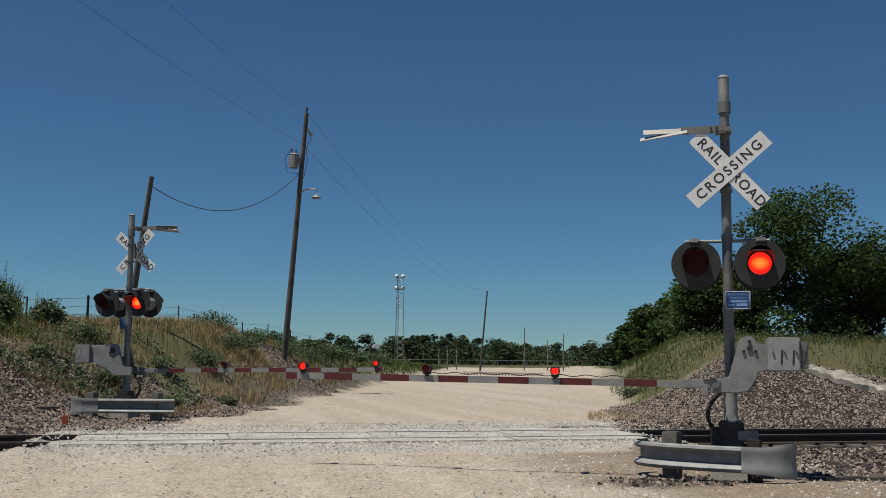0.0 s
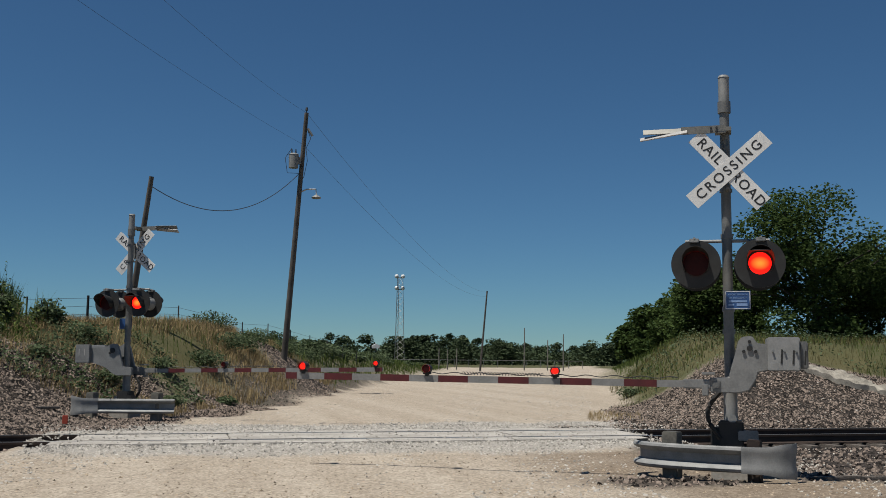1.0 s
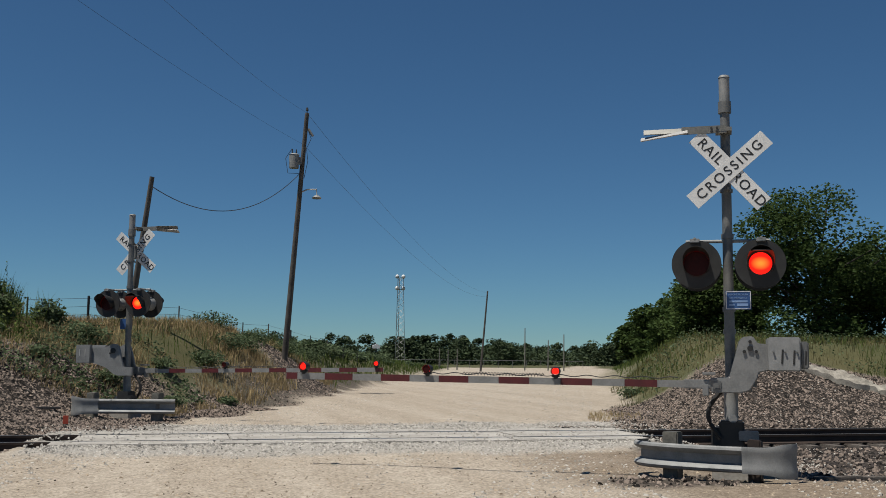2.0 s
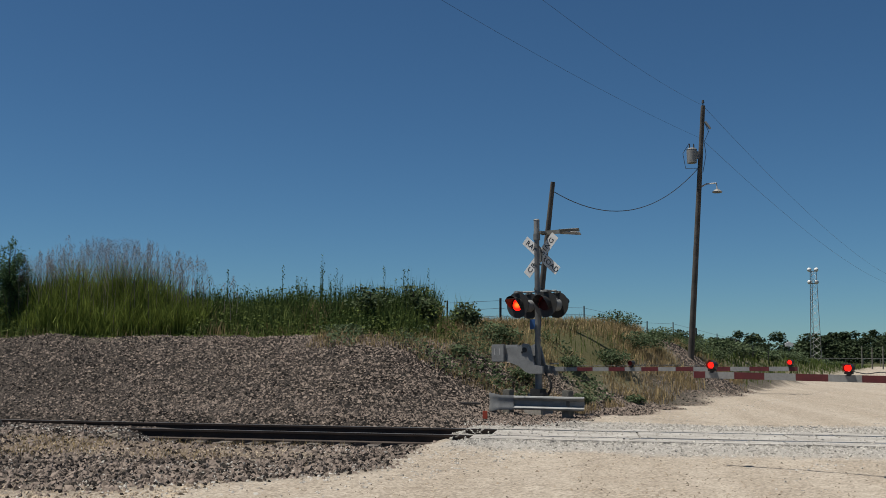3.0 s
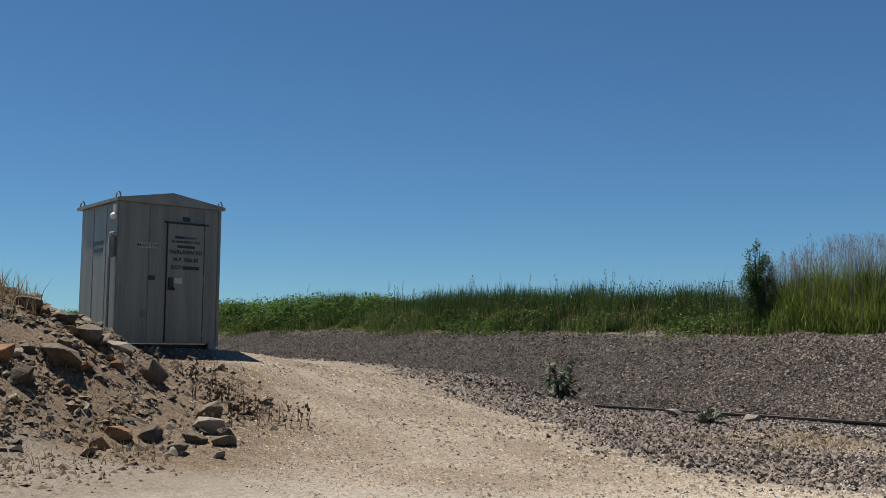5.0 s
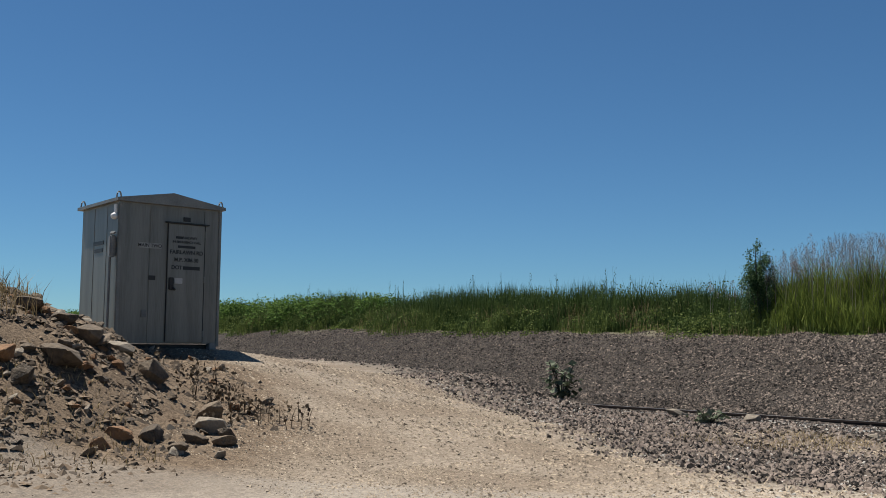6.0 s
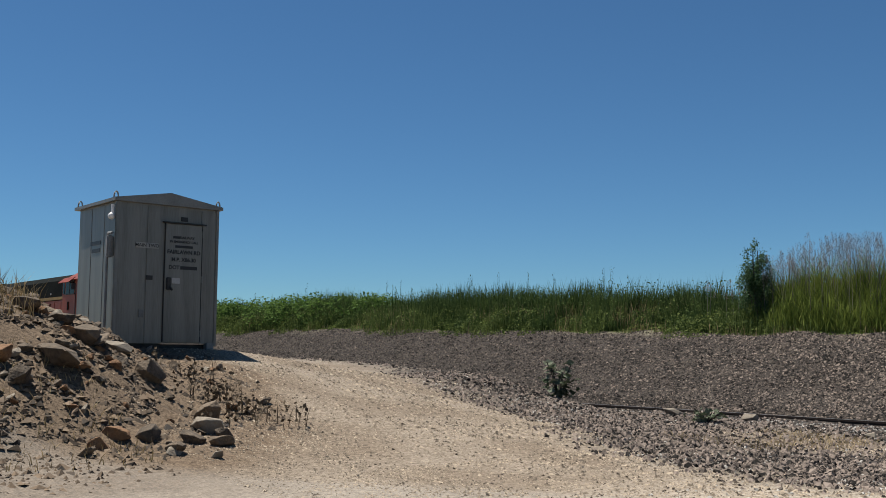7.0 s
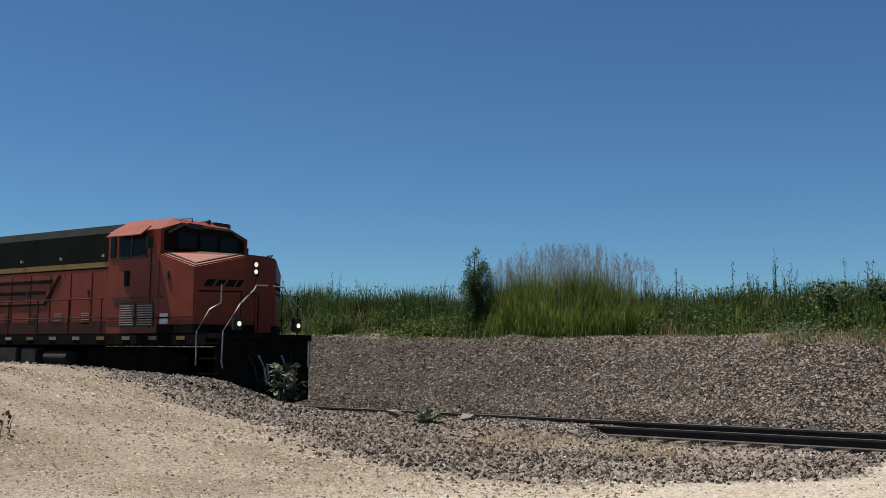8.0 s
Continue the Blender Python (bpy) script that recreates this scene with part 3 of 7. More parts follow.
def build_signal(m, label, top, reach, inner, at):
    s = thing("crossing_signal", m, label, "railroad signal", "crossing signals")
    bm = bmesh.new()
    rod(bm, (0, 0, 0.3), (0, 0, top - 0.1), 0.066, 0.06, 20)
    mast = part("mast", bm, GALV_DARK, s, "weathered steel pipe mast")
    bm = bmesh.new()
    rod(bm, (0, 0, top - 0.45), (0, 0, top - 0.03), 0.068, 0.068, 20)
    rod(bm, (0, 0, top - 0.03), (0, 0, top), 0.074, 0.06, 20)
    part("pinnacle", bm, GALV, mast, "grey cap section")
    bm = bmesh.new()
    rod(bm, (0, 0, top - 0.5), (0, 0, top - 0.35), 0.082, 0.082, 20)
    part("collar", bm, GALV_DARK, mast)
    for z in (2.93, 1.72, 2.0):
        part("collar", rod(bmesh.new(), (0, 0, z), (0, 0, z + 0.06), 0.078, 0.078, 20), GALV_DARK, mast)
    # bracket arm with two slender strips near the top
    br = part("bracket", box(box(bmesh.new(), (-0.26, -0.24, 4.31), (0.56, 0.012, 0.1), bevel=0.003), (-0.02, -0.12, 4.31), (0.2, 0.26, 0.05)), ALU_TRIM, s, "light metal bracket arm")
    part("strip", box(bmesh.new(), (0, 0, 0), (0.52, 0.09, 0.014), bevel=0.003), ALU_TRIM, br, m=pose(-0.76, -0.22, 4.315, 55, -1, 4))
    # the lower strip's paler colour stands in for sun on its metal
    part("strip", box(bmesh.new(), (0, 0, 0), (0.6, 0.1, 0.014), bevel=0.003), GRAB, br, m=pose(-0.76, -0.25, 4.255, 35, -7, -4))
    for i in range(4):
        part("bolt", rod(bmesh.new(), (-0.1 - 0.07 * (i % 2), -0.26, 4.285 + 0.045 * (i // 2)), (-0.1 - 0.07 * (i % 2), -0.24, 4.285 + 0.045 * (i // 2)), 0.014, n=8), BLACK, br)
    # crossbuck
    cb = part("crossbuck", box(bmesh.new(), (0, 0, 0), (0.08, 0.04, 0.3), bevel=0.006), GALV_DARK, s, "white crossbuck sign", pose(0.04, -0.2, 3.78))
    blade(cb, 45 + 3, -0.032, "RAILROAD")
    blade(cb, -(38 + 3), -0.042, "CROSSING")
    for z in (3.95, 3.55):
        part("clamp", box(rod(bmesh.new(), (0, 0, z - 0.02), (0, 0, z + 0.02), 0.08, n=16), (0.02, -0.1, z), (0.03, 0.22, 0.03)), GALV_DARK, s)
    # flashers on a cross pipe
    bm = bmesh.new()
    rod(bm, (-0.52, 0, 2.9), (0.52, 0, 2.9), 0.022, n=10)
    for x in (-0.4, 0.4):
        rod(bm, (x, -0.32, 2.9), (x, 0.32, 2.9), 0.02, n=10)
        box(bm, (x, -0.27, 2.88), (0.12, 0.1, 0.05), bevel=0.008)
        box(bm, (x, 0.27, 2.88), (0.12, 0.1, 0.05), bevel=0.008)
    part("cross_pipe", bm, GALV, s, "grey pipe carrying the flashers")
    ADDED_FLAPS["left"].append(lamp_head(s, -0.385, -0.26, 2.585, False))
    ADDED_FLAPS["right"].append(lamp_head(s, 0.385, -0.26, 2.585, False))
    ADDED_FLAPS["right"].append(lamp_head(s, -0.385, 0.26, 2.585, True))
    ADDED_FLAPS["left"].append(lamp_head(s, 0.385, 0.26, 2.585, True))
    # blue notice
    pl = part("notice_plate", box(bmesh.new(), (0, 0, 0), (0.31, 0.006, 0.235), bevel=0.002), BLUE, s, "small blue notice with white border and lines", pose(0.115, -0.078, 2.14))
    for x, z, w, h in ((0, 0.108, 0.29, 0.008), (0, -0.108, 0.29, 0.008), (-0.146, 0, 0.008, 0.22), (0.146, 0, 0.008, 0.22)):
        part("border", box(bmesh.new(), (x, -0.005, z), (w, 0.002, h)), WHITE, pl, smooth=False)
    for t, z in (("REPORT PROBLEM", 0.07), ("OR EMERGENCY", 0.028)):
        words("lettering", t, 0.029, NOTICE_LINE, pl, pose(0, -0.004, z, 90, 0, 0))
    for x, z, w, h in ((0, -0.015, 0.22, 0.024), (-0.08, -0.058, 0.07, 0.02), (0.05, -0.058, 0.13, 0.034)):
        part("line_bar", box(bmesh.new(), (x, -0.005, z), (w, 0.002, h)), NOTICE_LINE, pl, smooth=False)
    # gate machine
    out = [(-0.245, 0.99), (-0.245, 1.16), (-0.02, 1.18), (0.02, 1.27), (0.11, 1.56), (0.155, 1.60), (0.27, 1.61), (0.33, 1.545), (0.40, 1.52), (0.53, 1.51), (0.53, 1.24), (0.40, 1.22), (0.33, 1.16), (0.22, 1.02), (0.10, 0.985)]
    out = [(x + reach * min(1, max(0, (x - 0.3) / 0.1)), z + 0.075 * min(1, max(0, (z - 1.18) / 0.15))) for x, z in out]
    bm = prism(bmesh.new(), out, -0.33, -0.26)
    bmesh.ops.bevel(bm, geom=bm.edges[:], offset=0.012, segments=2, affect="EDGES")
    gm = part("gate_machine", bm, CAST, s, "cast grey gate machine arm")
    part("rear_plate", prism(bmesh.new(), out, 0.14, 0.2), CAST, gm)
    part("machine_box", box(bmesh.new(), (0.16, -0.03, 1.2), (0.3, 0.36, 0.4), pose(0, 0, 0, 0, 0, 0), bevel=0.06), GALV_DARK, gm, "dark gear housing")
    bm = bmesh.new()
    hx = 0.235
    rod(bm, (hx, -0.35, 1.535), (hx, -0.33, 1.535), 0.034, n=16)
    for k in range(3):
        a = radians(90 + 120 * k)
        rod(bm, (hx + 0.08 * math.cos(a), -0.35, 1.535 + 0.08 * math.sin(a)), (hx + 0.08 * math.cos(a), -0.33, 1.535 + 0.08 * math.sin(a)), 0.02, n=10)
    part("hub", bm, BLACK, gm, "dark pivot hub with bolts")
    part("rear_hub", rod(rod(bmesh.new(), (hx, 0.2, 1.535), (hx, 0.23, 1.535), 0.06, n=16), (hx + 0.07, 0.2, 1.48), (hx + 0.07, 0.22, 1.48), 0.025, n=10), BLACK, gm, "dark pivot hub")
    part("maker_badge", box(box(bmesh.new(), (-0.165, -0.335, 1.08), (0.1, 0.012, 0.1), bevel=0.004), (-0.165, -0.343, 1.08), (0.06, 0.006, 0.06)), GALV_DARK, gm)
    # front weight takes the sunlit colour, rear weight the plain cast metal
    cw = part("counterweight", box(bmesh.new(), (0.70 + reach, -0.36, 1.465), (0.37, 0.1, 0.41), bevel=0.014), GALV_LIT, gm, "slotted cast counterweight")
    part("weight_plate", box(bmesh.new(), (0.93 + reach, -0.29, 1.455), (0.1, 0.13, 0.33), bevel=0.015), GALV_DARK, cw)
    rw = part("counterweight", box(bmesh.new(), (0.70 + reach, 0.23, 1.465), (0.37, 0.09, 0.41), bevel=0.014), CAST, gm, "slotted cast counterweight")
    # solid pale bars paint the daylight that shows through the rear weight
    for k in range(2):
        part("slot", box(bmesh.new(), (0.64 + reach + 0.14 * k, 0.277, 1.5), (0.022, 0.006, 0.15)), GRAB, rw, "pale bar painted as daylight through a slot")
    for k in range(3):
        part("slot", box(bmesh.new(), (0.57 + reach + 0.135 * k, -0.41, 1.475), (0.02, 0.012, 0.17), pose(0, 0, 0, 0, 4, 0)), BLACK, cw)
        part("slot_bolt", rod(bmesh.new(), (0.57 + reach + 0.135 * k, -0.435, 1.5), (0.57 + reach + 0.135 * k, -0.405, 1.5), 0.012, n=8), GALV, cw)
    # arm, with a bent root clamp
    bm = box(bmesh.new(), (-0.4, -0.29, 1.09), (0.34, 0.09, 0.11), bevel=0.012)
    box(bm, (-0.30, -0.3, 1.02), (0.08, 0.1, 0.15), bevel=0.01)
    box(bm, (-0.26, -0.3, 1.22), (0.16, 0.14, 0.03), bevel=0.005)
    part("arm_clamp", bm, CAST, gm, "cast arm clamp")
    arm = part("gate_arm", box(bmesh.new(), (-3.2, 0, 0), (5.42, 0.02, 0.07), bevel=0.004), ARM_WHITE, s, "red and white striped gate arm", pose(-0.03, -0.29, 1.085, 0, 0.35, 0))
    x, red = -0.45, False
    while x > -5.85:
        w = min(0.4064, x + 5.9)
        part("stripe", box(bmesh.new(), (x - w / 2, 0, 0), (w - 0.002, 0.03, 0.088)), ARM_RED if red else ARM_WHITE, arm, "dull red band" if red else "dull white band", smooth=False)
        x, red = x - 0.4064, not red
    wire = [(-0.6 - 0.05 * i, 0.0, 0.075 + 0.012 * math.sin(i * 0.9)) for i in range(66)]
    part("arm_wire", tube(bmesh.new(), wire, 0.006, 5), WIRE, arm, "dark cable along the arm")
    coil = [(-2.3 - 0.006 * i, 0.02 * math.cos(i * 0.9), 0.078 + 0.02 * math.sin(i * 0.9)) for i in range(180)]
    part("coiled_wire", tube(bmesh.new(), coil, 0.005, 4), WIRE, arm)
    for name, lx in (("tip", at[0]), (inner[0], at[1]), (inner[1], at[2])):
        lp = part("arm_lamp", box(rod(bmesh.new(), (0, 0, 0.03), (0, 0, 0.06), 0.03, n=10), (0, 0, 0.068), (0.1, 0.07, 0.03), bevel=0.006), BLACK, arm, "red gate arm lamp", pose(lx, 0, 0))
        bm = bmesh.new()
        rod(bm, (0, -0.05, 0.13), (0, 0.05, 0.13), 0.04, n=20)
        part("lamp_lens", bm, LIT_RED, lp, "glowing red lens")
        bm = bmesh.new()
        rod(bm, (0, -0.075, 0.13), (0, 0.075, 0.13), 0.055, n=20, caps=False)
        part("lamp_rim", bm, BLACK, lp)
        if name != "tip":
            # a flap added on each side hides the constantly lit lens
            for sy in (-1, 1):
                bm = rod(bmesh.new(), (0, -0.003, -0.05), (0, 0.003, -0.05), 0.05, n=20)
                ADDED_FLAPS[name].append(part("added_flap", bm, LENS_RED, lp, "added dark red flap that hides the lit lamp", pose(0, sy * 0.062, 0.18, 0, 0, 0 if sy < 0 else 180)))
    # foot, junction box, conduit
    bm = box(bmesh.new(), (0, 0, 0.1), (0.5, 0.5, 0.4), bevel=0.02)
    part("foundation", bm, CONCRETE, s, "concrete foundation block")
    bm = box(bmesh.new(), (0, 0, 0.47), (0.3, 0.26, 0.34), bevel=0.02)
    box(bm, (-0.17, 0.05, 0.42), (0.16, 0.2, 0.26), bevel=0.02)
    part("junction_box", bm, BLACK, s, "dark junction box base")
    part("cable_box", box(bmesh.new(), (0.2, -0.1, 0.46), (0.24, 0.14, 0.12), bevel=0.01), CAST, s)
    cpts = [(-0.12 - 0.16 * math.sin(math.pi * i / 14), -0.12, 1.0 - 0.58 * i / 14) for i in range(15)]
    part("conduit", tube(bmesh.new(), cpts, 0.028, 8), RUBBER, s, "bent black flexible conduit")
    part("base_pipe", rod(rod(bmesh.new(), (0, -0.02, 0.55), (0, -0.02, 0.98), 0.085, 0.085, 18), (0.02, -0.05, 0.66), (0.02, -0.12, 0.66), 0.05, n=14), GALV, s)
    return s


def build_guard(m, label, flip):
    """Wraparound guard: W-beam with a flared end wing on timber and steel posts, round the foot of a signal. flip: 1 or -1, the wing's side."""
    g = thing("guard_rail", m, label, "guard rail", "signal guard rails")
    pts = [(-1.02, 0.42), (-1.14, 0.24), (-1.16, 0.06), (-1.08, -0.1), (-0.95, -0.22), (-0.78, -0.31), (-0.55, -0.4), (-0.3, -0.47), (-0.05, -0.52), (0.14, -0.55)]
    wing = [(0.1, -0.6), (0.25, -0.63), (0.36, -0.64), (0.46, -0.65), (0.58, -0.63), (0.68, -0.56), (0.73, -0.46), (0.74, -0.34)]
    if flip < 0:
        pts = [(-1.15, -0.42), (-0.9, -0.47), (-0.6, -0.5), (-0.3, -0.52), (0.0, -0.54), (0.3, -0.55), (0.5, -0.55)]
        wing = [(x + 0.34, y) for x, y in wing]
    mirror = lambda q: [(flip * x, y) for x, y in (q if flip > 0 else q[::-1])]
    beam = part("beam", w_beam(mirror(pts), 0.10, 0.41), GALV, g, "galvanised corrugated beam")
    fl = [1.02, 1.02, 1.04, 1.12, 1.28, 1.32, 1.33, 1.33]
    part("end_wing", w_beam(mirror(wing), 0.10, 0.41, fl if flip > 0 else fl[::-1]), GALV, g, "flared rounded end wing")
    for x, y in ((-0.05, -0.52), (0.17, -0.57)):
        part("bolt", rod(bmesh.new(), (flip * x, y - 0.03, 0.385), (flip * x, y, 0.385), 0.016, n=8), GALV, beam)
    for x, y, t in ((-0.72, -0.12, 1), (0.26, -0.46, 0)) if flip > 0 else ((-0.75, -0.36, 1), (0.62, -0.44, 1)):
        bm = box(bmesh.new(), (0, 0, 0.16), (0.2, 0.18, 0.8) if t else (0.16, 0.1, 0.7), bevel=0.012)
        part("post", bm, POST_WOOD if t else RUST, g, "weathered timber post" if t else "rusty steel post", pose(flip * x, y, -0.02, 0, 0, -20))
    return g


FACE = 30.0   # the signals' fronts look along the road
SIG_NEAR = pose(6.665, 11.275, float(height(6.62, 11.3)) + 0.07, 0, 0, -FACE)
SIG_FAR = pose(-1.22, 23.35, float(height(-1.22, 23.35)) - 0.02, 0, 0.6, 180 - FACE)
near_signal = build_signal(SIG_NEAR, "crossing signal mast with crossbuck, flashing red lamps and lowered gate", 5.07, -0.07, ("arm_a", "arm_b"), (-5.64, -3.86, -2.14))
far_signal = build_signal(SIG_FAR, "crossing signal mast at the bank with crossbuck and lowered gate", 4.62, 0.26, ("arm_b", "dark"), (-5.76, -4.1, -2.24))
build_guard(SIG_NEAR @ pose(0, 0, -0.05), "galvanised guard rail curved round the signal foot", 1)
build_guard(pose(-1.16, 23.0, float(height(-1.28, 22.5)) + 0.04, 0, 0, -15), "galvanised guard rail before the grassy bank", -1)


# ---- instrument house beside the track ----
def build_house():
    x1, y0, y1, L, zb, zw = -14.70, 5.95, 7.63, 1.55, 1.36, 2.215
    h = thing("signal_house", pose(x1, (y0 + y1) / 2, zb), "weathered aluminium signal equipment house with gabled roof", "equipment house")
    w = (y1 - y0) / 2
    part("body", box(bmesh.new(), (-L / 2, 0, 0.03 + zw / 2), (L, 2 * w, zw - 0.03), bevel=0.008), ALU, h, "dull grey aluminium walls")
    for yy, ww, x in ((-0.62, 0.5, 0.004), (-0.24, 0.22, 0.003), (0.7, 0.27, 0.004)):
        part("front_panel", box(bmesh.new(), (x, yy, zw / 2), (0.012, ww, zw - 0.08), bevel=0.003), ALU, h)
    for xx in (-0.5, -1.02):
        part("side_seam", box(bmesh.new(), (xx, -w - 0.001, zw / 2), (0.02, 0.008, zw - 0.06), bevel=0.002), ALU, h)
    for yy in (-w, w):
        part("corner_trim", box(bmesh.new(), (0.004, yy, zw / 2), (0.05, 0.05, zw), bevel=0.006), ALU_TRIM, h)
    bm = prism(bmesh.new(), [(-w - 0.07, 0), (w + 0.07, 0), (w + 0.07, 0.05), (0, 0.2), (-w - 0.07, 0.05)], -0.07, L + 0.07, Matrix.Rotation(radians(90), 4, "Z"))
    part("roof", bm, ALU_TRIM, h, "shallow gabled metal roof", pose(0, 0, zw), smooth=False)
    door = part("door", box(bmesh.new(), (0, 0, 0), (0.03, 0.62, 1.86), bevel=0.004), ALU, h, "closed grey metal door with black lettering", pose(0.012, 0.26, 1.0))
    for yy in (-0.318, 0.318):
        part("door_gap", box(bmesh.new(), (0.004, yy, 0), (0.02, 0.008, 1.87)), BLACK, door, smooth=False)
    part("drip_cap", box(bmesh.new(), (0.03, 0, 0.95), (0.06, 0.74, 0.02), bevel=0.003), BLACK, door)
    part("handle", box(rod(bmesh.new(), (0.03, -0.23, -0.07), (0.08, -0.21, -0.12), 0.018, n=8), (0.025, -0.25, -0.02), (0.04, 0.08, 0.2), bevel=0.012), BLACK, door, "black lever handle")
    part("hasp", box(bmesh.new(), (0.022, -0.13, 0.03), (0.02, 0.14, 0.09), bevel=0.004), GRAB, door, "pale hasp plate")
    for z in (-0.8, 0.07, 0.8):
        part("hinge", rod(bmesh.new(), (0.02, 0.32, z - 0.05), (0.02, 0.32, z + 0.05), 0.012, n=8), ALU_TRIM, door)
    part("vent", box(bmesh.new(), (0.012, 0.26, 2.02), (0.012, 0.12, 0.07), bevel=0.003), BLACK, h, "small black vent")
    part("lock_plate", box(bmesh.new(), (0.014, -0.30, 1.06), (0.012, 0.11, 0.07), bevel=0.003), BLACK, h)
    part("outlet_cover", box(bmesh.new(), (0.016, -0.42, 0.5), (0.02, 0.08, 0.12), bevel=0.005), GALV_DARK, h)
    tr = lambda y, z, x=0.03: Matrix.Translation((x, y, z)) @ Matrix.Rotation(radians(90), 4, "Z") @ Matrix.Rotation(radians(90), 4, "X")
    pl = part("nameplate", box(bmesh.new(), (0, 0, 0), (0.008, 0.38, 0.085), bevel=0.002), PLATE, h, "pale metal plate with thin dark letters", pose(0.014, -0.35, 1.56))
    words("lettering", "MAIN TWO", 0.075, LETTER, pl, tr(0, 0, 0.005), 0.002)
    for t, z, s in (("RAILWAY", 0.72, 0.058), ("IN EMERGENCY CALL", 0.65, 0.05), ("FAIRLAWN RD", 0.485, 0.086), ("M.P. X86.30", 0.365, 0.084), ("DOT", 0.24, 0.084)):
        words("lettering", t, s, LETTER, door, tr(0.05 if t == "RAILWAY" else -0.16 if t == "DOT" else 0, z, 0.0175), 0.002, bold=0.03)
    for y, z, a, b in ((-0.13, 0.72, 0.12, 0.04), (0, 0.575, 0.3, 0.04), (0.09, 0.24, 0.29, 0.055)):
        part("line_bar", box(bmesh.new(), (0.0165, y, z), (0.002, a, b)), LETTER, door, "illegible black line", smooth=False)
    # lifting eyes, service pipe, outdoor lamp
    for x, y in ((-0.02, -w - 0.02), (-L + 0.05, -w - 0.02), (-0.02, w + 0.02), (-L + 0.05, w + 0.02)):
        pts = [(x, y + 0.035 * math.cos(a), zw + 0.06 + 0.09 * math.sin(a)) for a in [radians(-20 + 22 * k) for k in range(11)]]
        part("lifting_eye", tube(bmesh.new(), pts, 0.012, 6), GALV, h, "steel lifting eye")
    part("service_pipe", tube(bmesh.new(), [(-0.02, -w - 0.06, 1.72), (-0.17, -w - 0.06, 1.73), (-0.19, -w - 0.06, 1.66), (-0.19, -w - 0.06, 0.1)], 0.02, 8), GALV, h, "pale service pipe")
    part("meter_box", box(bmesh.new(), (-0.12, -w - 0.06, 1.52), (0.1, 0.1, 0.34), bevel=0.02), CAST, h)
    bm = bmesh.new()
    bmesh.ops.create_uvsphere(bm, u_segments=14, v_segments=8, radius=0.055, matrix=Matrix.Translation((-0.05, -w - 0.07, 1.98)))
    rod(bm, (-0.05, -w - 0.05, 2.02), (-0.05, -w - 0.05, 2.16), 0.03, n=10)
    part("porch_lamp", bm, WHITE, h, "white round outdoor lamp")
    part("side_marking", box(bmesh.new(), (-0.82, -w - 0.004, 1.62), (0.42, 0.006, 0.06)), LETTER, h, "illegible dark marking")
    part("side_marking", box(bmesh.new(), (-0.8, -w - 0.004, 1.5), (0.34, 0.006, 0.06)), LETTER, h, "illegible dark marking")
    for x in (-0.15, -L + 0.15):
        part("skid", box(bmesh.new(), (x, 0, -0.05), (0.12, 2 * w - 0.1, 0.16), bevel=0.01), BLACK, h)
    for x, y in ((0.01, w - 0.1), (0.01, -w + 0.1)):
        part("foot_bracket", box(bmesh.new(), (x, y, -0.0), (0.12, 0.12, 0.1), bevel=0.008), CAST, h)
    return h


build_house()

# ---- locomotive ----
ORANGE = mat("sun_faded_orange_red_paint", (0.13, 0.0205, 0.008), (0.2, 0.036, 0.0145), 1.5, 0.5, 0, 0.08, 18, 0.004, spec=0.25)
DARK_GREEN = mat("soot_dark_green_paint", (0.0045, 0.00585, 0.0054), (0.0108, 0.0126, 0.01125), 1.5, 0.8, 0, 0.1, 18, 0.004, spec=0.05)
YELLOW = mat("dirty_yellow_stripe", (0.154, 0.088, 0.0165), (0.22, 0.1375, 0.033), 3, 0.6, 0, 0.05, 20, 0.003)
UNDER = mat("sooty_underframe", (0.0045, 0.0038, 0.003), (0.016, 0.0132, 0.0105), 3, 0.92, 0, 0.2, 20, 0.006, spec=0.05)
GRIME = mat("grimy_grey_metal", (0.03, 0.027, 0.024), (0.06, 0.055, 0.05), 3, 0.85, 0, 0.2, 20, 0.004, spec=0.1)
ANTIGLARE = mat("faded_antiglare_paint", (0.05, 0.042, 0.032), (0.085, 0.072, 0.056), 3, 0.85, 0, 0.1, 20, 0.004, spec=0.1)
DULL_METAL = mat("dull_louvre_metal", (0.27, 0.18, 0.145), (0.42, 0.32, 0.27), 4, 0.7, 0, 0)
FADED = mat("faded_reflector", (0.12, 0.11, 0.08), (0.3, 0.27, 0.2), 4, 0.7, 0, 0)
DOOR_DARK = mat("grimy_dark_red_door", (0.035, 0.011, 0.007), (0.06, 0.019, 0.012), 3, 0.6, 0, 0.05, 20, 0.003, spec=0.2)
GLASS = mat("dark_cab_glass", (0.006, 0.007, 0.008), (0.012, 0.013, 0.014), 2, 0.12, 0, 0, spec=0.08)


def hull(bm, rings):
    """Skin over rings of equally many points, closed at both ends."""
    rs = [[bm.verts.new(p) for p in r] for r in rings]
    k = len(rs[0])
    for a, b in zip(rs, rs[1:]):
        for i in range(k):
            bm.faces.new((a[i], a[(i + 1) % k], b[(i + 1) % k], b[i]))
    bm.faces.new(rs[0])
    bm.faces.new(rs[-1][::-1])
    bmesh.ops.recalc_face_normals(bm, faces=bm.faces[:])
    return bm


WHEELS = []


